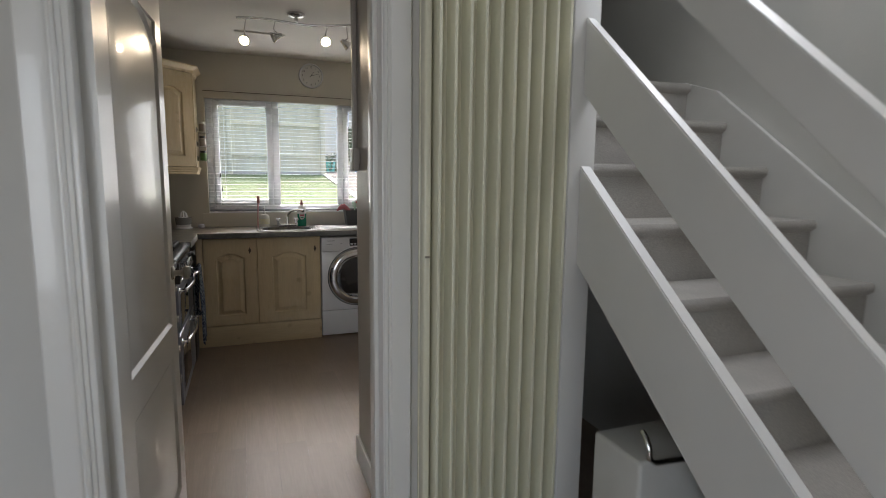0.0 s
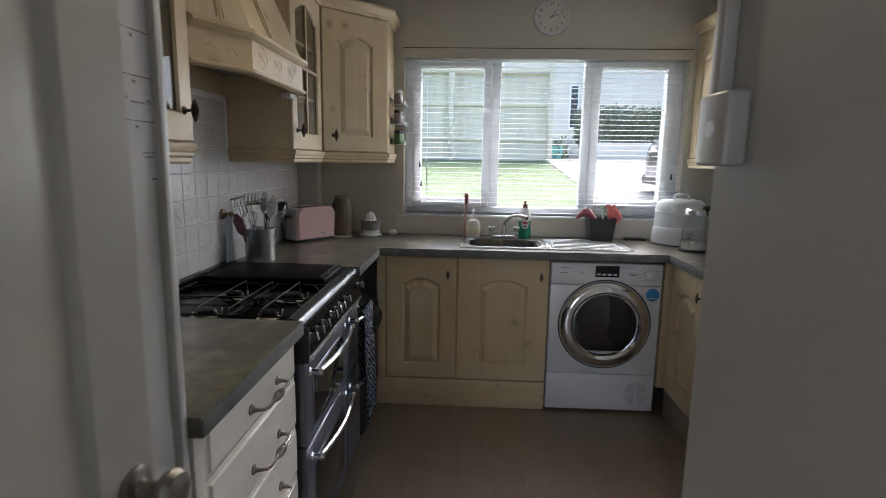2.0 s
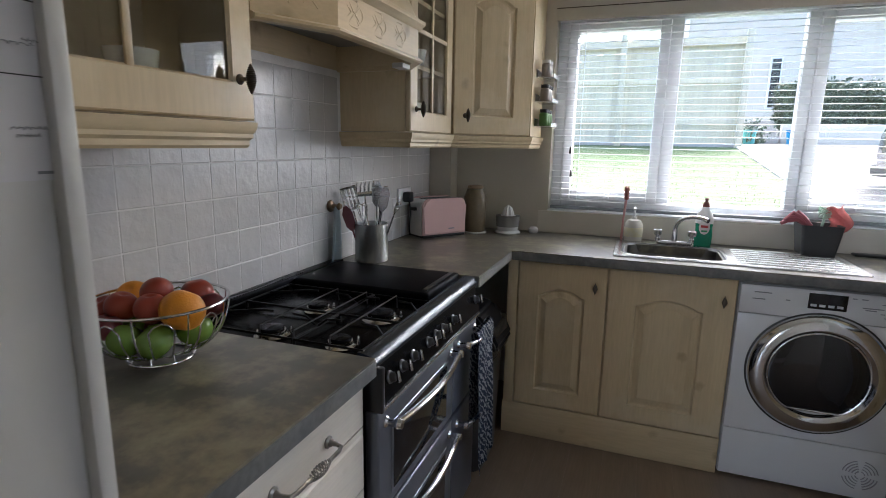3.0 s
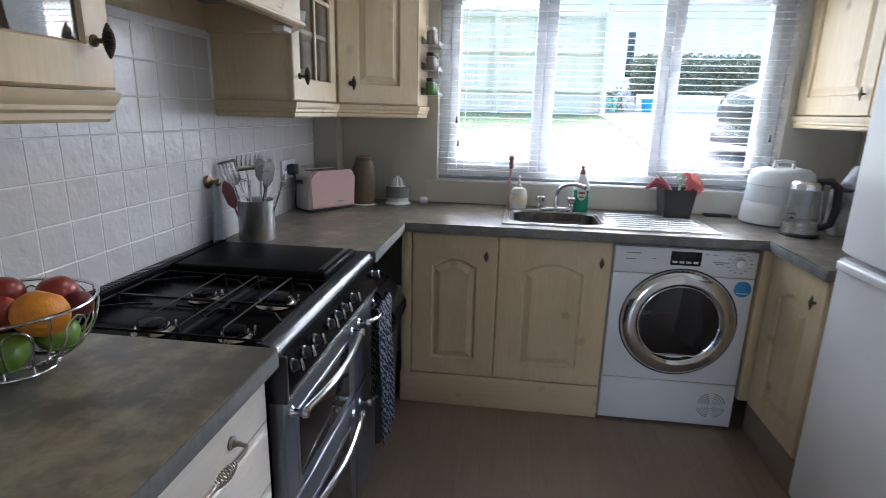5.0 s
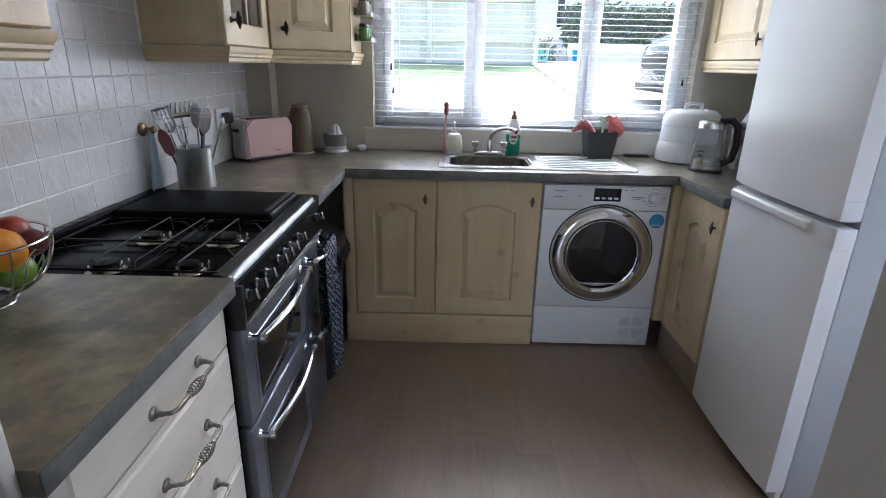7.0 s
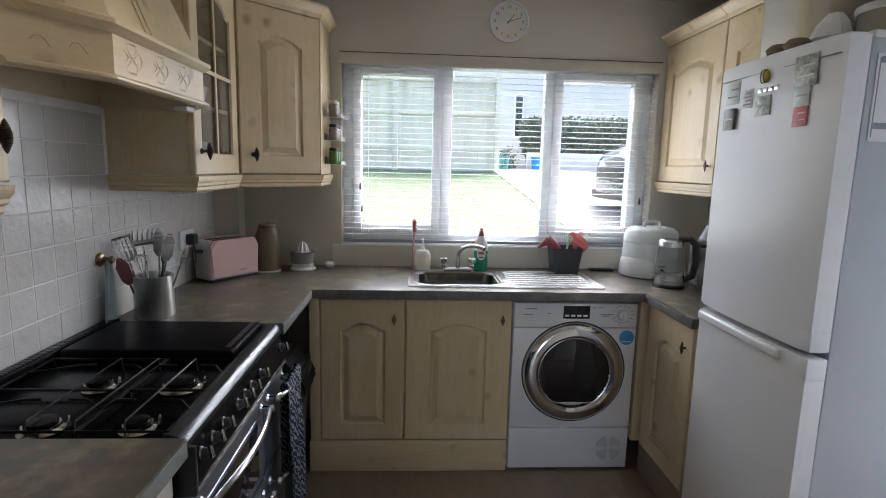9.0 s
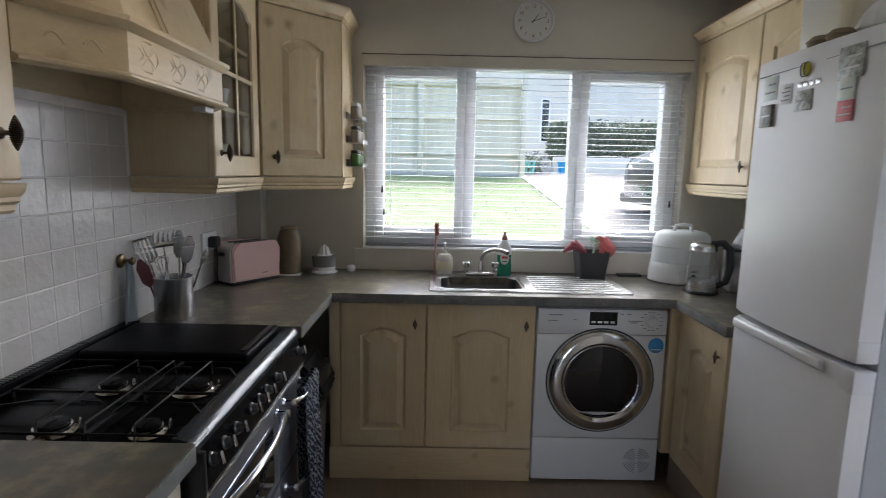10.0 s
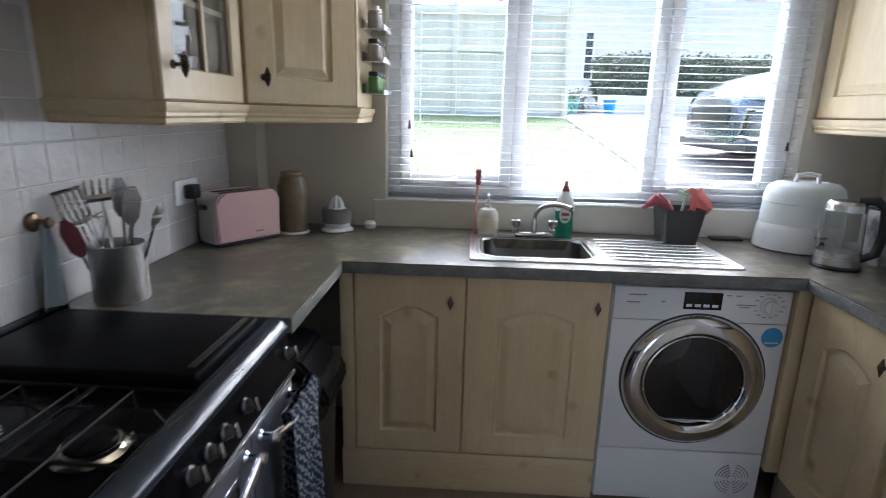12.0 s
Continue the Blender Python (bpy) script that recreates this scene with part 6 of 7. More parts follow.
# consumer box and trunking on the entrance wall
cbx = thing("thermostat_box", "taupe painted control box on the entrance wall", "control box", 0.509, 2.33, 1.38)
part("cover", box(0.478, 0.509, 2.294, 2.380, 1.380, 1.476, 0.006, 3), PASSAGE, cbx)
part("dial", lathe(bmesh.new(), [(0, 0), (0.012, 0), (0.011, 0.003), (0, 0.003)], 18, pose(0.4778, 2.335, 1.428, 0, -90, 0)), FROST, cbx)
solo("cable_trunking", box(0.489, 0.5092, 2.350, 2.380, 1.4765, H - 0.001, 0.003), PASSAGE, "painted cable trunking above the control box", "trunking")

# month planner on the nib wall
PAPER = mat("planner_paper", (0.74, 0.73, 0.75), 0.6, scale=3)
plan = thing("wall_planner", "white paper month planner with handwriting", "planner", -0.346, 2.30, 1.33)
part("sheet", box(-0.3616, -0.3590, 1.98, 2.478, 1.335, 1.72), PAPER, plan)
for r in range(5):
    for c in range(7):
        y0 = 1.992 + c * 0.069
        z = 1.705 - r * 0.068
        part("ruled_line", box(-0.3590, -0.3585, y0, y0 + 0.062, z, z + 0.0012), INKB, plan)
        part("date", box(-0.3590, -0.3585, y0 + 0.002, y0 + 0.008, z - 0.011, z - 0.006), INK, plan)
for y0, z, L in ((2.42, 1.385, 0.035), (2.425, 1.378, 0.022), (2.36, 1.467, 0.03), (2.40, 1.462, 0.05), (2.44, 1.466, 0.03), (2.33, 1.47, 0.02), (2.10, 1.46, 0.04), (2.18, 1.40, 0.04)):
    pts = [(-0.3584, y0 + L * f, z + 0.0022 * math.sin(f * 55 + y0 * 90) * math.cos(f * 17)) for f in np.linspace(0, 1, 26)]
    part("handwriting", tube(bmesh.new(), pts, 0.0004, 4), INK, plan)
part("maker_mark", box(-0.3590, -0.3585, 2.44, 2.468, 1.341, 1.344), INK, plan)

# ---- on the fridge ----
def magnet(label, y, z, w, h, mat_, bars=0, barm=None, thick=0.003):
    ob = thing("fridge_magnet", label, "magnet", 1.214, y, z, group="fridge magnets")
    x = FX + 0.0145 * (1 - math.sin(math.pi * (0.08 + 0.84 * (FYF - y) / (FYF - FYN))))
    part("plate", box(x - thick, x - 0.0006, y - w / 2, y + w / 2, z - h / 2, z + h / 2, 0.0008), mat_, ob)
    for i in range(bars):
        zz = z - h / 2 + h * (i + 1) / (bars + 1)
        part("print", box(x - thick - 0.0006, x - thick, y - w * 0.36, y + w * 0.36 - (i % 2) * w * 0.2, zz - h * 0.035, zz + h * 0.035), barm or INK, ob)


PHOTO = mat("photo_print", (0.55, 0.56, 0.52), 0.35, color2=(0.14, 0.15, 0.12), scale=70, mix=0.4)
TEAL = mat("teal_print", (0.45, 0.58, 0.58), 0.4, color2=(0.62, 0.60, 0.50), scale=60, mix=0.4)
PINKP = mat("red_leaflet", (0.62, 0.16, 0.18), 0.5, scale=30)
magnet("colourful souvenir fridge magnet", 3.86, 1.74, 0.075, 0.075, TEAL, 2)
magnet("dark picture fridge magnet", 3.86, 1.653, 0.06, 0.07, mat("dark_picture", (0.06, 0.06, 0.05), 0.35, color2=(0.25, 0.25, 0.2), scale=60), 1, SATIN, 0.012)
magnet("small white text magnet on fridge", 3.772, 1.711, 0.055, 0.06, PAPER, 4)
magnet("grey skyline magnet on fridge", 3.687, 1.681, 0.075, 0.06, PHOTO, 1)
magnet("collage photo magnet on fridge", 3.518, 1.757, 0.09, 0.085, PHOTO, 2, SATIN)
magnet("white and blue printed card on fridge", 3.523, 1.691, 0.06, 0.055, TEAL, 1)
magnet("red and white leaflet held on fridge", 3.521, 1.633, 0.058, 0.055, PINKP, 2, PAPER)
bee = thing("bee_magnet", "round yellow and black striped magnet", "magnet", 1.214, 3.685, 1.769, group="fridge magnets")
BEEX = FX - 0.006
part("body", lathe(bmesh.new(), [(0, -0.022), (0.012, -0.018), (0.019, -0.006), (0.020, 0.004), (0.014, 0.015), (0, 0.02)], 20, pose(BEEX, 3.685, 1.769, 90, 0, 0) @ Matrix.Diagonal((0.4, 1, 1, 1))), mat("bee_yellow", (0.55, 0.50, 0.03), 0.4), bee)
for dy in (-0.010, 0.004):
    part("stripe", lathe(bmesh.new(), [(0.0195, dy - 0.003), (0.0212, dy - 0.002), (0.0212, dy + 0.002), (0.0195, dy + 0.003)], 20, pose(BEEX, 3.685, 1.769, 90, 0, 0) @ Matrix.Diagonal((0.42, 1, 1, 1))), INKB, bee)
lg = thing("fridge_badge", "grey raised maker's badge on the fridge door", "badge", 1.214, 3.675, 1.728)
for i in range(4):
    part("badge_bar", box(FX - 0.0022, FX - 0.0004, 3.72 - i * 0.026 - 0.02, 3.72 - i * 0.026, 1.721, 1.735, 0.0006), STEEL, lg)
cal = thing("calendar", "white framed calendar sheet on the fridge side", "calendar", 1.35, 3.386, 1.60)
part("sheet", box(1.305, 1.52, 3.3845, 3.3865, 1.56, 1.84 - 0.06), PAPER, cal)
for z in (1.765, 1.60):
    part("print", box(1.315, 1.51, 3.3838, 3.3845, z - 0.008, z + 0.008), INK, cal)
part("border", box(1.311, 1.314, 3.3838, 3.3845, 1.57, 1.77), INK, cal)

# boxes on the fridge
cer = thing("storage_box", "tall clear plastic storage box on the fridge", "box", 1.45, 3.80, 1.838)
cbm = bmesh.new()
loft(cbm, [rrect(1.33, 1.60, 3.72, 3.925, 0.025, 1.839), rrect(1.32, 1.61, 3.71, 3.935, 0.03, 2.153), rrect(1.316, 1.614, 3.706, 3.939, 0.03, 2.158), rrect(1.325, 1.605, 3.715, 3.93, 0.028, 2.153), rrect(1.336, 1.594, 3.726, 3.919, 0.022, 1.845)])
part("rim", loft(bmesh.new(), [rrect(1.318, 1.612, 3.708, 3.937, 0.03, 2.1585), rrect(1.312, 1.618, 3.702, 3.943, 0.032, 2.16), rrect(1.312, 1.618, 3.702, 3.943, 0.032, 2.169), rrect(1.325, 1.605, 3.715, 3.93, 0.028, 2.171)]), SATIN, cer, "white snap-on lid")
part("tub", cbm, glass("cloudy_polypropylene", (0.90, 0.92, 0.90), 0.35), cer, smooth=40)
gj = thing("glass_cake_box", "round clear tin with pale lid on the fridge", "tin", 1.47, 3.50, 1.838)
T = Matrix.Translation((1.46, 3.50, 1.8385))
part("tin", lathe(bmesh.new(), [(0, 0), (0.10, 0), (0.103, 0.004), (0.103, 0.075), (0, 0.075)], 36, T), mat("smoky_tin", (0.40, 0.38, 0.32), 0.25, 0.4, scale=10), gj)
part("lid", lathe(bmesh.new(), [(0, 0.0755), (0.108, 0.0755), (0.110, 0.08), (0.110, 0.095), (0.10, 0.098), (0, 0.098)], 36, T), SATIN, gj)
solo("plastic_bag", lathe(bmesh.new(), [(0, 0), (0.05, 0.004), (0.062, 0.03), (0.045, 0.07), (0.02, 0.10), (0, 0.105)], 11, pose(1.36, 3.62, 1.839, 0, 0, 20)), FROST, "crumpled clear plastic bag on the fridge", "bag", smooth=0)
solo("dark_gloves", lathe(bmesh.new(), [(0, 0), (0.05, 0.002), (0.055, 0.018), (0.03, 0.035), (0, 0.038)], 9, pose(1.45, 3.48, 1.937, 0, 0, 0) @ Matrix.Diagonal((1.2, 0.7, 1, 1))), INKB, "dark crumpled cloth on the tin lid", "cloth")
for y in (3.70, 3.62):
    solo("bread_roll", lathe(bmesh.new(), [(0, 0), (0.035, 0.002), (0.04, 0.015), (0.025, 0.03), (0, 0.034)], 14, pose(1.27, y + 0.02, 1.839)), mat("brown_crust", (0.28, 0.22, 0.14), 0.8, scale=30), "small brown pouch on top of fridge", "pouch")

# dishes behind the glazed doors
CHINA = mat("white_china", (0.72, 0.72, 0.70), 0.2, scale=6)
for (x, y, z, r, hh) in ((-0.78, 4.10, 1.676, 0.05, 0.10), (-0.74, 4.24, 1.676, 0.055, 0.08), (-0.78, 4.17, 1.4365, 0.07, 0.06), (-0.76, 4.28, 1.4365, 0.05, 0.11), (-0.75, 4.12, 1.916, 0.06, 0.07),
                        (-0.78, 2.70, 1.4365, 0.06, 0.09), (-0.76, 2.90, 1.4365, 0.05, 0.11), (-0.78, 2.80, 1.7855, 0.055, 0.10)):
    solo("china_cup", lathe(bmesh.new(), [(0, 0), (r * 0.6, 0), (r * 0.7, 0.006), (r, hh), (r * 0.94, hh), (r * 0.62, 0.012), (0, 0.01)], 22, Matrix.Translation((x, y, z))), CHINA, "white china in the glazed cabinet", "crockery", "china in the cabinets")

# ---- hall: radiator, stairs ----
rad = thing("column_radiator", "tall cream vertical radiator with fluted columns", "radiator", 0.67, 1.34, 0.12)
part("back_panel", box(0.474, 0.918, 1.345, 1.3555, 0.12, 2.12, 0.004), CREAM, rad)
fl = prism(bmesh.new(), [(0.002, 1.3455), (0.0024, 1.292), (0.004, 1.2885), (0.008, 1.2875), (0.012, 1.2885), (0.0136, 1.292), (0.014, 1.3455)], "z", 0.125, 2.115)
f0 = part("column", fl, CREAM, rad, smooth=50)
for i in range(10):
    c = f0 if i == 0 else new("column", f0.data)
    c.parent = rad
    c.location.x = 0.504 + i * 0.0422
part("end_column", box(0.476, 0.496, 1.306, 1.3445, 0.125, 2.115, 0.006, 3), CREAM, rad)
part("bracket", box(0.478, 0.492, 1.3045, 1.3058, 1.141, 1.146, 0.0005), mat("tarnished_clip", (0.30, 0.27, 0.20), 0.5), rad)

stairs = thing("staircase", "white open-sided staircase with plank rails and grey carpet", "staircase", 1.35, 0.6, 0, kind="structure")
SXN = 0.935


def plank(y0, y1, top_at, hgt, x0, x1, name, k_):
    """Sloping board; top_at: height of its top edge at y = 1.276."""
    f = lambda y, d: top_at + k_ * (y - 1.276) - d
    bm = prism(bmesh.new(), [(y0, f(y0, 0)), (y1, f(y1, 0)), (y1, f(y1, hgt)), (y0, f(y0, hgt))], "x", x0, x1, 0.003)
    return part(name, bm, SATIN, stairs, smooth=30)


plank(-0.20, 1.285, 1.384, 0.282, SXN, SXN + 0.036, "string", 0.84)
plank(-0.25, 1.285, 1.788, 0.205, SXN, SXN + 0.030, "rail_board", 0.885)
plank(-0.30, 1.285, 2.165, 0.12, SXN, SXN + 0.045, "handrail", 0.94)
part("newel_post", box(SXN - 0.036, SXN + 0.05, 1.285, 1.358, 0, 2.30, 0.004), SATIN, stairs)
part("newel_post", box(SXN - 0.01, SXN + 0.05, -0.38, -0.30, 0, 1.05, 0.004), SATIN, stairs)
part("wall_string", prism(bmesh.new(), [(-0.3, 0.20), (1.62, 1.70), (1.80, 1.76), (2.45, 1.78), (2.45, 1.40), (1.70, 1.30), (-0.3, -0.05)], "x", 1.775, 1.798, 0.002), SATIN, stairs, smooth=30)
CARPET = mat("grey_carpet", (0.46, 0.435, 0.40), 0.95, color2=(0.38, 0.36, 0.33), scale=7, mix=0.5, bump=0.9, bump_scale=420, fine=0.14, fine_scale=260)
for i in range(-4, 6):
    yn, zn = 0.80 + i * 0.19, 0.885 + i * 0.172
    if zn < 0.05:
        continue
    x1 = 1.773
    bm = prism(bmesh.new(), [(yn, zn), (yn + 0.012, zn + 0.0), (yn + 0.215, zn), (yn + 0.215, zn - 0.03), (yn + 0.03, zn - 0.032), (yn + 0.03, zn - 0.172), (yn + 0.018, zn - 0.172), (yn + 0.014, zn - 0.04), (yn - 0.004, zn - 0.026), (yn - 0.006, zn - 0.010)], "x", SXN + 0.037, x1)
    part("tread", bm, CARPET, stairs, "grey carpeted step", smooth=50)
CHW = mat("white_faux_leather", (0.62, 0.61, 0.57), 0.4, scale=6, bump=0.1, bump_scale=120)
ch = thing("chair", "white faux-leather chair with chrome frame under stairs", "chair", 1.12, 1.05, 0)
part("backrest", box(0.965, 1.36, 1.005, 1.20, 0.30, 0.628, 0.012, 3), CHW, ch)
part("seat", box(0.968, 1.40, 0.62, 1.004, 0.42, 0.48, 0.02, 3), CHW, ch)
part("frame", tube(bmesh.new(), [(0.990, 1.03, 0.700), (0.985, 1.012, 0.694), (0.983, 0.997, 0.675), (0.984, 0.994, 0.645), (1.0, 0.992, 0.632), (1.10, 0.990, 0.626), (1.30, 0.990, 0.622)], 0.008, 10), CHROME, ch, "bent chrome tube")
for x in (1.02, 1.39):
    for y in (0.68, 1.14):
        part("leg", tube(bmesh.new(), [(x, y, 0.0), (x, y, 0.425 if y < 1 else 0.305)], 0.011, 10), CHROME, ch)

# door glazing added unseen behind the viewer, framing the hall fill lamp
fd = thing("added_door_glazing", "white glazed door panel added unseen behind the viewer", "window", -0.90, -1.67, 0.5, kind="structure")
part("frame", mesh_box(mesh_box(mesh_box(box(-1.30, -1.25, -1.70, -1.64, 0.5, 2.1), -0.55, -0.50, -1.70, -1.64, 0.5, 2.1), -1.25, -0.55, -1.70, -1.64, 0.5, 0.58), -1.25, -0.55, -1.70, -1.64, 2.02, 2.1), UPVC, fd)
bd = thing("back_door_glazing", "white glazed back door beside the fridge", "window", 1.9, 3.01, 0.3, kind="structure")
part("frame", mesh_box(mesh_box(mesh_box(box(1.85, 1.92, 2.70, 2.73, 0.3, 2.1), 1.85, 1.92, 3.07, 3.10, 0.3, 2.1), 1.85, 1.92, 2.73, 3.07, 0.3, 0.36), 1.85, 1.92, 2.73, 3.07, 2.06, 2.1), UPVC, bd)

# ---- outside ----
def gz(y):
    return 0.60 + 0.10 * (min(max(y, 5.2), 14.0) - 5.2)


EARTH = mat("far_ground", (0.12, 0.12, 0.07), 0.95, color2=(0.08, 0.09, 0.05), scale=0.5)
LAWN = mat("lawn_turf", (0.065, 0.115, 0.030), 0.9, color2=(0.095, 0.115, 0.05), scale=1.6, mix=0.5, fine=0.25, fine_scale=60, bump=0.5, bump_scale=150)
GRAVEL = mat("pale_gravel", (0.135, 0.128, 0.115), 0.9, color2=(0.09, 0.087, 0.08), scale=40, mix=0.3, fine=0.3, fine_scale=120, bump=1.0, bump_scale=90)
ys = [5.3, 6, 7, 8, 9, 10, 11, 12, 13, 14, 20, 60, 600, 2500]


def sheet(x0, x1, y_list, lift):
    bm = bmesh.new()
    rows_ = [[bm.verts.new((x, y, gz(y) + lift)) for x in (x0, x1)] for y in y_list]
    for a, b in zip(rows_, rows_[1:]):
        bm.faces.new((a[0], a[1], b[1], b[0]))
    return bm


struct("ground", sheet(-2500, 2500, ys, -0.03), EARTH, "rough ground reaching to the horizon", "ground")
struct("lawn", sheet(-9, 1.78, [y for y in ys if y <= 14], 0.0), LAWN, "short green lawn behind the house", "lawn")
struct("drive", sheet(1.90, 16, [5.3, 8, 11, 14, 20], 0.0), GRAVEL, "pale gravel drive beside the lawn", "drive")
blades = bmesh.new()
vs, fs = [], []
for i in range(14000):
    x, y = random.uniform(-3.2, 1.76), 5.6 + 7.6 * random.random()
    h, a, w = random.uniform(0.012, 0.028), random.uniform(0, 6.28), random.uniform(0.002, 0.004)
    dx, dy = math.cos(a), math.sin(a)
    k = len(vs)
    vs += [(x - dx * w, y - dy * w, gz(y)), (x + dx * w, y + dy * w, gz(y)), (x + dy * 0.02, y - dx * 0.02, gz(y) + h)]
    fs.append((k, k + 1, k + 2))
gm = bpy.data.meshes.new("grass")
gm.from_pydata(vs, [], fs)
gm.materials.append(LAWN)
tagged(new("grass", gm), "short green blades of lawn grass", "grass", kind="stuff")
kerb = thing("kerb", "pale concrete edging between lawn and drive", "kerb", 1.84, 9.5, 1.0, kind="structure")
KST = mat("concrete_edging", (0.42, 0.40, 0.36), 0.9, scale=8, bump=0.4, bump_scale=60)
for i in range(10):
    y = 5.4 + i * 0.8
    part("kerb_stone", loft(bmesh.new(), [[(1.78, yy, gz(yy) - 0.02), (1.90, yy, gz(yy) - 0.02), (1.90, yy, gz(yy) + 0.022), (1.88, yy, gz(yy) + 0.03), (1.80, yy, gz(yy) + 0.03), (1.78, yy, gz(yy) + 0.022)] for yy in (y + 0.004, y + 0.79)]), KST, kerb, smooth=20)

FENCEW = mat("weathered_green_timber", (0.66, 0.61, 0.45), 0.85, color2=(0.54, 0.50, 0.37), scale=3, stretch=(8, 8, 0.8), fine=0.1, fine_scale=20, per_object=0.08)
fence = thing("fence", "weathered pale green close-board garden fence", "fence", -1.5, 13.2, gz(13.2))
bw = 0.145
bx = -6.4
i = 0
while bx < 1.86:
    zb, h = gz(13.2), 1.92 + 0.012 * math.sin(i * 2.1) + 0.035 * (1.9 - bx) * 0.2
    part("board", box(bx, bx + bw + 0.014, 13.20 + 0.021 * (i % 2), 13.218 + 0.021 * (i % 2), zb + 0.06, zb + h), FENCEW, fence, smooth=0)
    bx += bw
    i += 1
for z in (0.41, 1.13, 1.78):
    part("rail", box(-6.4, 1.86, 13.155, 13.198, gz(13.2) + z, gz(13.2) + z + 0.085, 0.004), FENCEW, fence)
for x in (-6.2, -4.3, -2.4, -0.33, 1.75):
    part("post", box(x, x + 0.11, 13.05, 13.153, gz(13.1), gz(13.2) + 2.02, 0.006), FENCEW, fence)
part("gravel_board", box(-6.4, 1.86, 13.195, 13.215, gz(13.2) - 0.05, gz(13.2) + 0.055), KST, fence)

LEAF = mat("hedge_leaf", (0.105, 0.13, 0.08), 0.6, color2=(0.08, 0.11, 0.06), scale=3, mix=0.6)


def leaf_mass(name, x0, x1, y0, y1, z0, z1, n, label, category, rag=0.12):
    vs, fs = [], []
    rnd = random.Random(7)
    for i in range(n):
        s = rnd.random()
        x, y, z = rnd.uniform(x0, x1), rnd.uniform(y0, y1), rnd.uniform(z0, z1)
        if s < 0.5:
            y = y0 + rnd.random() ** 2 * 0.25
        elif s < 0.75:
            z = z1 - rnd.random() ** 2 * 0.2
        elif s < 0.85:
            x = x0 + rnd.random() ** 2 * 0.2
        x += rnd.gauss(0, rag * 0.3); y += rnd.gauss(0, rag * 0.4); z += rnd.gauss(0, rag * 0.4)
        a = Vector((rnd.gauss(0, 1), rnd.gauss(0, 1), rnd.gauss(0, 1))).normalized() * rnd.uniform(0.03, 0.06)
        b = a.cross(Vector((rnd.gauss(0, 1), rnd.gauss(0, 1), rnd.gauss(0, 1)))).normalized() * rnd.uniform(0.015, 0.03)
        p = Vector((x, y, z))
        k = len(vs)
        vs += [p - a, p + b, p + a, p - b]
        fs.append((k, k + 1, k + 2, k + 3))
    me = bpy.data.meshes.new(name)
    me.from_pydata(vs, [], fs)
    me.materials.append(LEAF)
    return me


hd = thing("hedge", "clipped dark green hedge beside the drive", "hedge", 4.8, 15, gz(15))
hc = part("hedge_core", box(2.95, 9.0, 14.85, 15.9, gz(15), gz(15) + 1.06, 0.1), LEAF, hd, "dense dark inside of the hedge")
hl = new("hedge_leaves", leaf_mass("hedge_leaves", 2.85, 9.1, 14.72, 16.0, gz(15) + 0.36, gz(15) + 1.18, 16000, "", ""))
hl.parent = hd
hl.matrix_parent_inverse = hd.matrix_basis.inverted()
tagged(hl, "small dark green hedge leaves", kind="stuff")
WHITEWALL = mat("white_render", (0.70, 0.65, 0.54), 0.85, scale=2, bump=0.2, bump_scale=60)
ROOF = mat("roof_tile_grey", (0.20, 0.16, 0.14), 0.8, scale=6, bump=0.4, bump_scale=20)
house = thing("house", "white rendered house beyond the garden", "house", 3.4, 22, gz(22))
g0 = gz(22)
part("wall", box(1.2, 9.5, 20.0, 27.0, g0, g0 + 4.6), WHITEWALL, house, smooth=0)
part("roof", prism(bmesh.new(), [(19.6, g0 + 4.6), (27.4, g0 + 4.6), (23.5, g0 + 6.9)], "x", 1.0, 9.8), ROOF, house, smooth=0)
nw_ = part("window", box(3.38, 3.68, 19.93, 20.02, g0 + 1.02, g0 + 2.42), UPVC, house)
part("pane", box(3.42, 3.64, 19.91, 19.928, g0 + 1.06, g0 + 2.38), DARKGLASS, nw_)
struct("garden_wall", box(2.75, 9.2, 14.5, 14.66, gz(14.6) - 0.1, gz(14.6) + 0.38, 0.02), WHITEWALL, "low pale rendered wall in front of the hedge", "wall", 35)
steps = thing("garden_steps", "low stone steps beside the fence end", "steps", 2.6, 14, gz(14))
for k in range(3):
    part("stone_step", box(2.25, 2.70, 14.4 + 0.3 * k, 14.7 + 0.3 * k, gz(14), gz(14) + 0.16 * (k + 1), 0.01), KST, steps)
for x, y, r, c, lab in ((2.90, 14.2, 0.13, (0.02, 0.28, 0.55), "bright blue plastic garden tub"), (2.10, 13.9, 0.12, (0.12, 0.45, 0.42), "teal plastic garden tub")):
    solo("garden_tub", lathe(bmesh.new(), [(0, 0), (r * 0.8, 0), (r, 0.24), (r * 1.08, 0.25), (r * 1.08, 0.265), (r * 0.95, 0.265), (r * 0.76, 0.02), (0, 0.02)], 24, Matrix.Translation((x, y, gz(y)))), mat("tub_plastic", c, 0.4), lab, "tub")
leafshrub = new("shrub", leaf_mass("shrub", 1.95, 2.3, 13.9, 14.2, gz(14), gz(14) + 0.28, 500, "", "", 0.3))
tagged(leafshrub, "small straggly green shrub by the fence", "shrub", kind="stuff")

# parked car, nose towards the lawn
CARP = mat("dark_blue_car_paint", (0.06, 0.075, 0.095), 0.18, 0.3, coat=1.0, scale=2)
CO = 0.55
car = thing("car", "dark parked car with chrome fog lamp surround", "car", 4.85, 8.6, gz(8.6))
cz = gz(8.6)


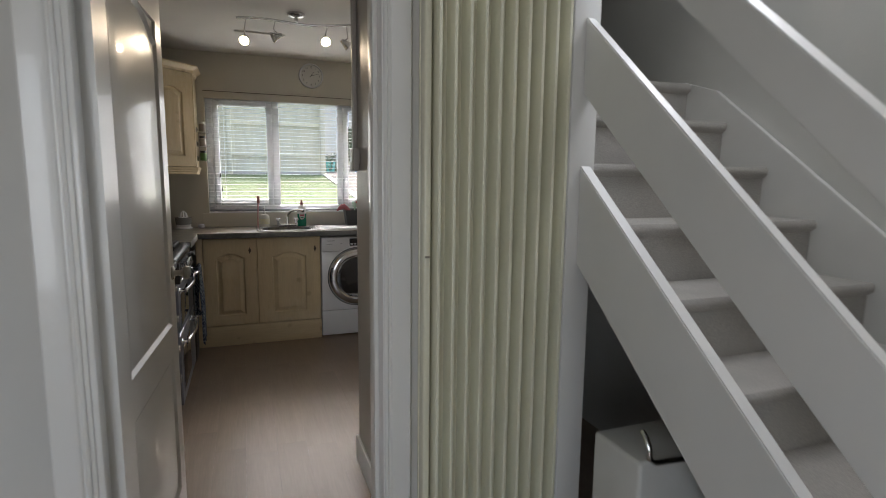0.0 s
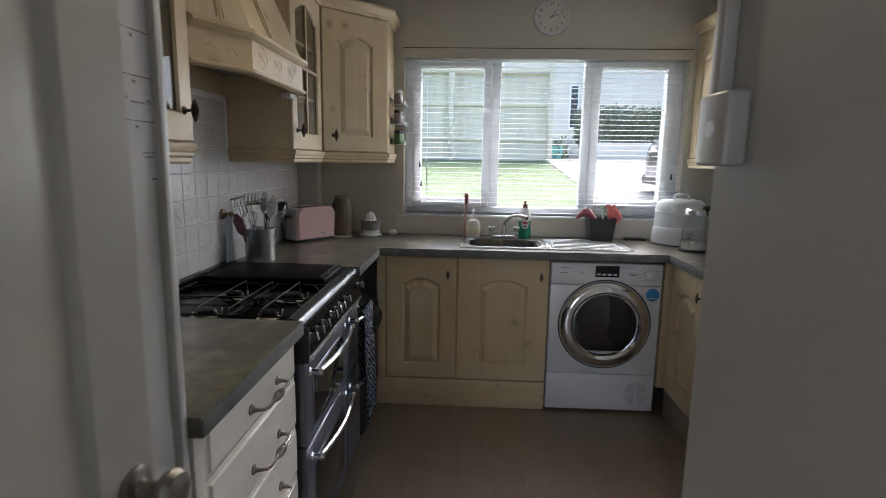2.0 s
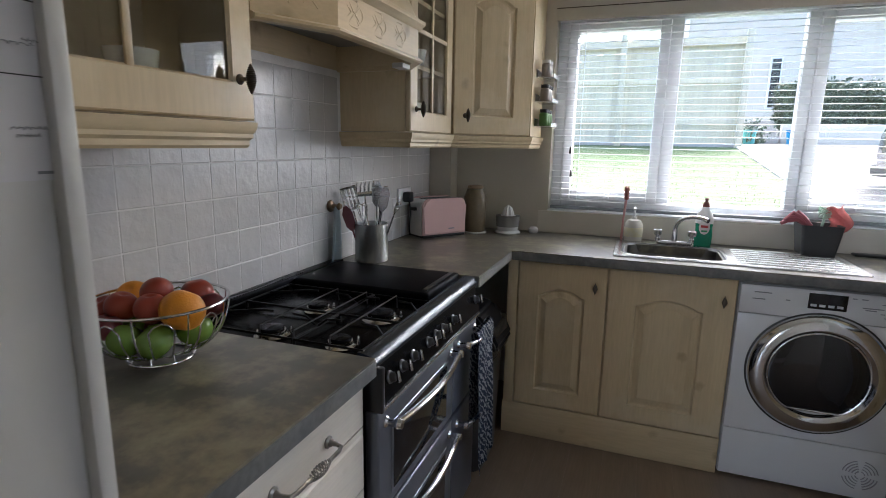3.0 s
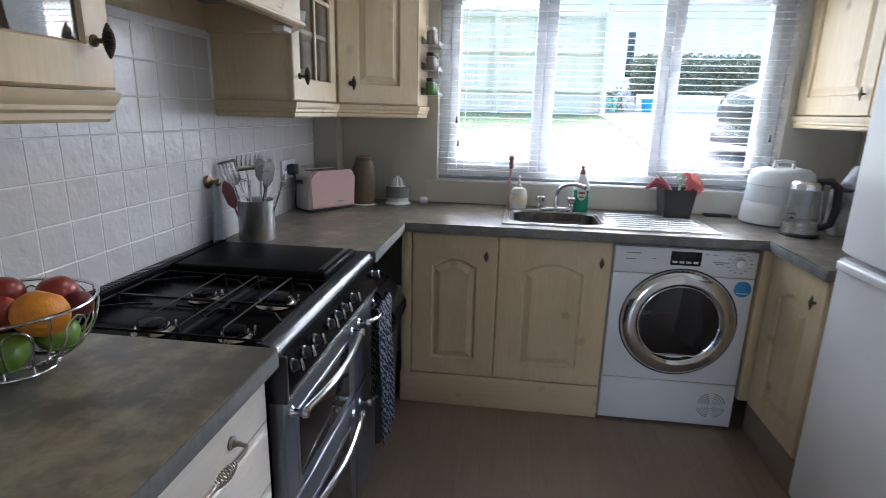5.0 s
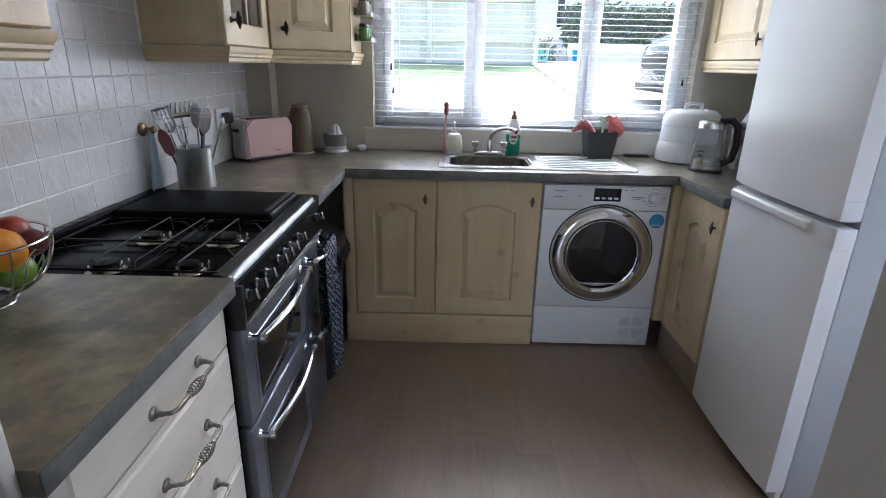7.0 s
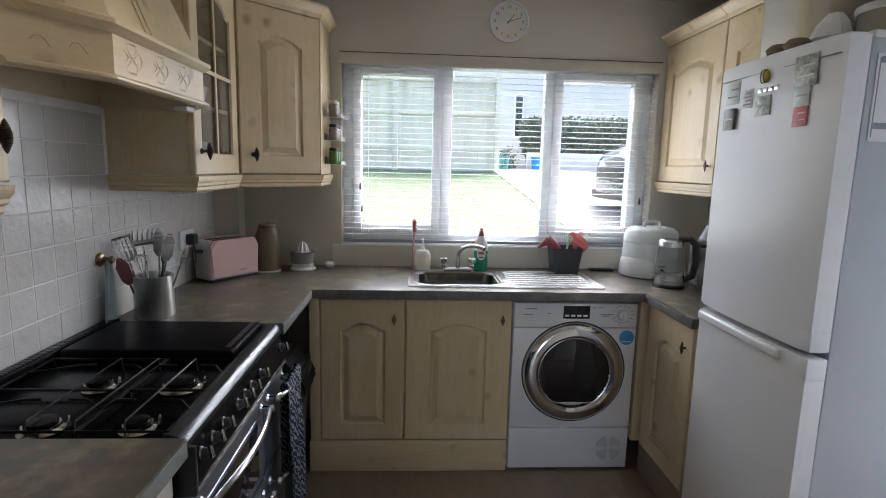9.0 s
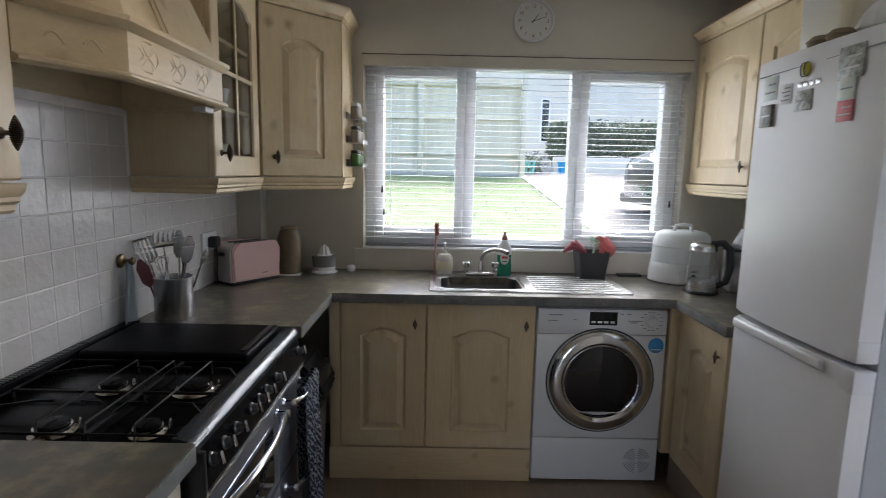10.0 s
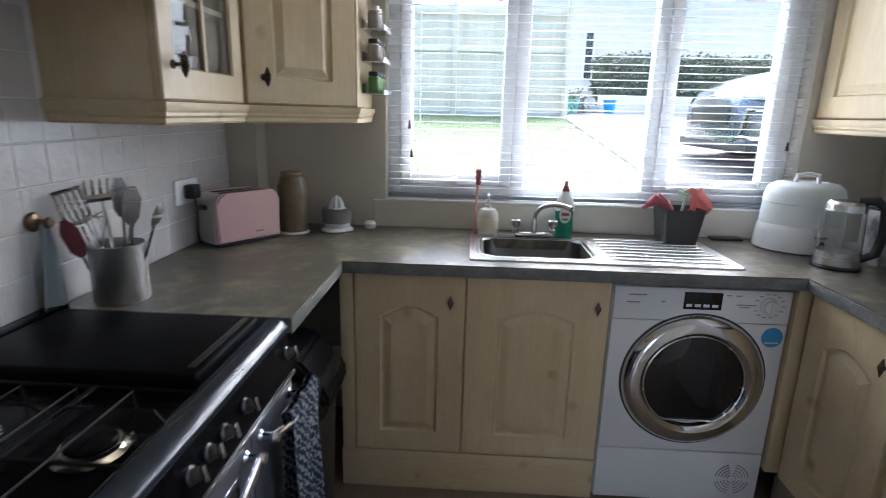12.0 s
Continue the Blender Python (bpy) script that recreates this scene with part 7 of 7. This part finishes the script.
def car_loop(x, half, low, belt, top, cy=8.55):
    tw = half * 0.72
    x += CO
    return [(x, cy - half * 0.94, cz + low), (x, cy - half, cz + low + 0.12), (x, cy - half, cz + belt * 0.7), (x, cy - half * 0.97, cz + belt), (x, cy - tw, cz + top), (x, cy, cz + top + 0.03),
            (x, cy + tw, cz + top), (x, cy + half * 0.97, cz + belt), (x, cy + half, cz + belt * 0.7), (x, cy + half, cz + low + 0.12), (x, cy + half * 0.94, cz + low)]


part("body", loft(bmesh.new(), [car_loop(*a) for a in ((2.02, 0.60, 0.26, 0.60, 0.66), (2.10, 0.76, 0.20, 0.68, 0.76), (2.35, 0.86, 0.18, 0.76, 0.88), (2.8, 0.89, 0.18, 0.86, 0.98), (3.25, 0.89, 0.18, 0.92, 1.06),
                                                     (3.9, 0.89, 0.18, 0.94, 1.50), (4.6, 0.89, 0.18, 0.95, 1.54), (5.6, 0.88, 0.2, 0.96, 1.45), (6.15, 0.82, 0.25, 0.95, 1.0), (6.25, 0.7, 0.3, 0.8, 0.85))]), CARP, car, smooth=45)
part("windscreen", prism(bmesh.new(), [(3.35, cz + 1.10), (3.88, cz + 1.515), (3.86, cz + 1.53), (3.32, cz + 1.11)], "y", 8.0, 9.1), DARKGLASS, car, m=Matrix.Translation((CO, 0, 0)))
part("side_window", prism(bmesh.new(), [(3.55, cz + 1.02), (4.0, cz + 1.40), (5.4, cz + 1.40), (5.8, cz + 1.05)], "y", 7.70, 7.72), DARKGLASS, car, m=Matrix.Translation((CO, 0, 0)))
part("headlight", box(2.06, 2.36, 7.72, 7.98, cz + 0.66, cz + 0.80, 0.03, 3), mat("headlamp_glass", (0.7, 0.72, 0.75), 0.1, coat=1.0), car, "clear headlight", m=Matrix.Translation((CO, 0, 0)))
part("grille", box(2.0, 2.06, 8.1, 9.0, cz + 0.42, cz + 0.60, 0.01), BLACKPLASTIC, car, m=Matrix.Translation((CO, 0, 0)))
fog = bmesh.new()
tube(fog, [(2.06, 7.84, cz + 0.56), (2.16, 7.745, cz + 0.55), (2.26, 7.715, cz + 0.45), (2.28, 7.70, cz + 0.30), (2.10, 7.78, cz + 0.30), (2.03, 7.86, cz + 0.33)], 0.022, 8, closed=True)
part("fog_lamp_surround", fog, CHROME, car, "bright fog lamp surround", m=Matrix.Translation((CO, 0, 0)))
part("lower_bumper", box(2.03, 2.5, 7.75, 9.35, cz + 0.17, cz + 0.30, 0.04, 3), BLACKPLASTIC, car, m=Matrix.Translation((CO, 0, 0)))
for x in (2.85, 5.35):
    for y, s in ((7.74, -1), (9.36, 1)):
        m = Matrix.Translation((x, y, cz + 0.32)) @ Matrix.Rotation(radians(90), 4, "X")
        wl_ = part("wheel", lathe(bmesh.new(), [(0.12, -0.09), (0.20, -0.10), (0.20, 0.10), (0.12, 0.09)], 28, m), STEEL, car, m=Matrix.Translation((CO, 0, 0)))
        part("tyre", lathe(bmesh.new(), [(0.205, -0.10), (0.30, -0.10), (0.32, -0.07), (0.32, 0.07), (0.30, 0.10), (0.205, 0.10)], 32, m), BLACKPLASTIC, wl_, m=Matrix.Translation((CO, 0, 0)))
        rm_ = bmesh.new()
        for k in range(7):
            a = 2 * math.pi * k / 7
            tube(rm_, [m @ Vector((0.03 * math.cos(a), 0.03 * math.sin(a), -0.085 * s * -1)), m @ Vector((0.19 * math.cos(a), 0.19 * math.sin(a), -0.09 * s * -1))], [0.03, 0.02], 6)
        part("rim", rm_, mat("alloy", (0.6, 0.61, 0.62), 0.3, 0.9), wl_, m=Matrix.Translation((CO, 0, 0)))

# ---- floor planks ----
PW, PL = 0.145, 1.22
plank_bm = box(0.0001, PW - 0.0001, 0.0001, PL - 0.0001, -0.006, 0.0, 0.0002, 1)
plank_me = bpy.data.meshes.new("plank")
plank_bm.to_mesh(plank_me)
plank_bm.free()
plank_me.materials.append(FLOORM)
rows = int(math.ceil((1.97 + 1.6) / PW))
for i in range(rows):
    off = random.uniform(0, PL)
    for j in range(7):
        y = -1.6 - off + j * PL
        x = -1.60 + i * PW
        if y > 4.9 or (y < 1.36 and x > 1.65) or (y >= 1.36 and x < -0.96):
            continue
        ob = new("plank", plank_me)
        ob.parent = floor_base
        ya, yb = max(y, -1.6), min(y + PL, 4.98)
        ob.location = (x, ya, 0)
        ob.scale = (1, (yb - ya) / PL, 1)

# ---- wall tiles behind the cooker and worktops ----
splash = struct("splashback", box(-0.9195, -0.9145, 2.475, 4.885, 0.912, 1.64), GROUT, "white glazed wall tiles behind the cooker", "tiles")
tile_me = []
for k in range(4):
    bm = mesh_box(bmesh.new(), -0.004, 0.004, 0, 0.0945, 0, 0.0985, 0.0022, 2)
    for v in bm.verts:
        v.co.x += 0.0008 * noise.noise(Vector((v.co.y * 30, v.co.z * 30, k * 5.0)))
    me = bpy.data.meshes.new("tile")
    bm.to_mesh(me)
    bm.free()
    me.materials.append(TILE)
    tile_me.append(me)
for i in range(25):
    for j in range(7):
        y, z = 2.4795 + i * 0.0962, 0.914 + j * 0.1003
        if y + 0.094 > 4.886:
            continue
        if z + 0.097 > 1.42 and not (3.09 <= y <= 3.85):
            if z > 1.30:
                continue
        ob = new("tile", tile_me[(i * 3 + j * 5) % 4])
        ob.parent = splash
        ob.location = (-0.9176, y, z)
        ob.rotation_euler = (0, random.uniform(-0.0025, 0.0025), random.uniform(-0.0025, 0.0025))
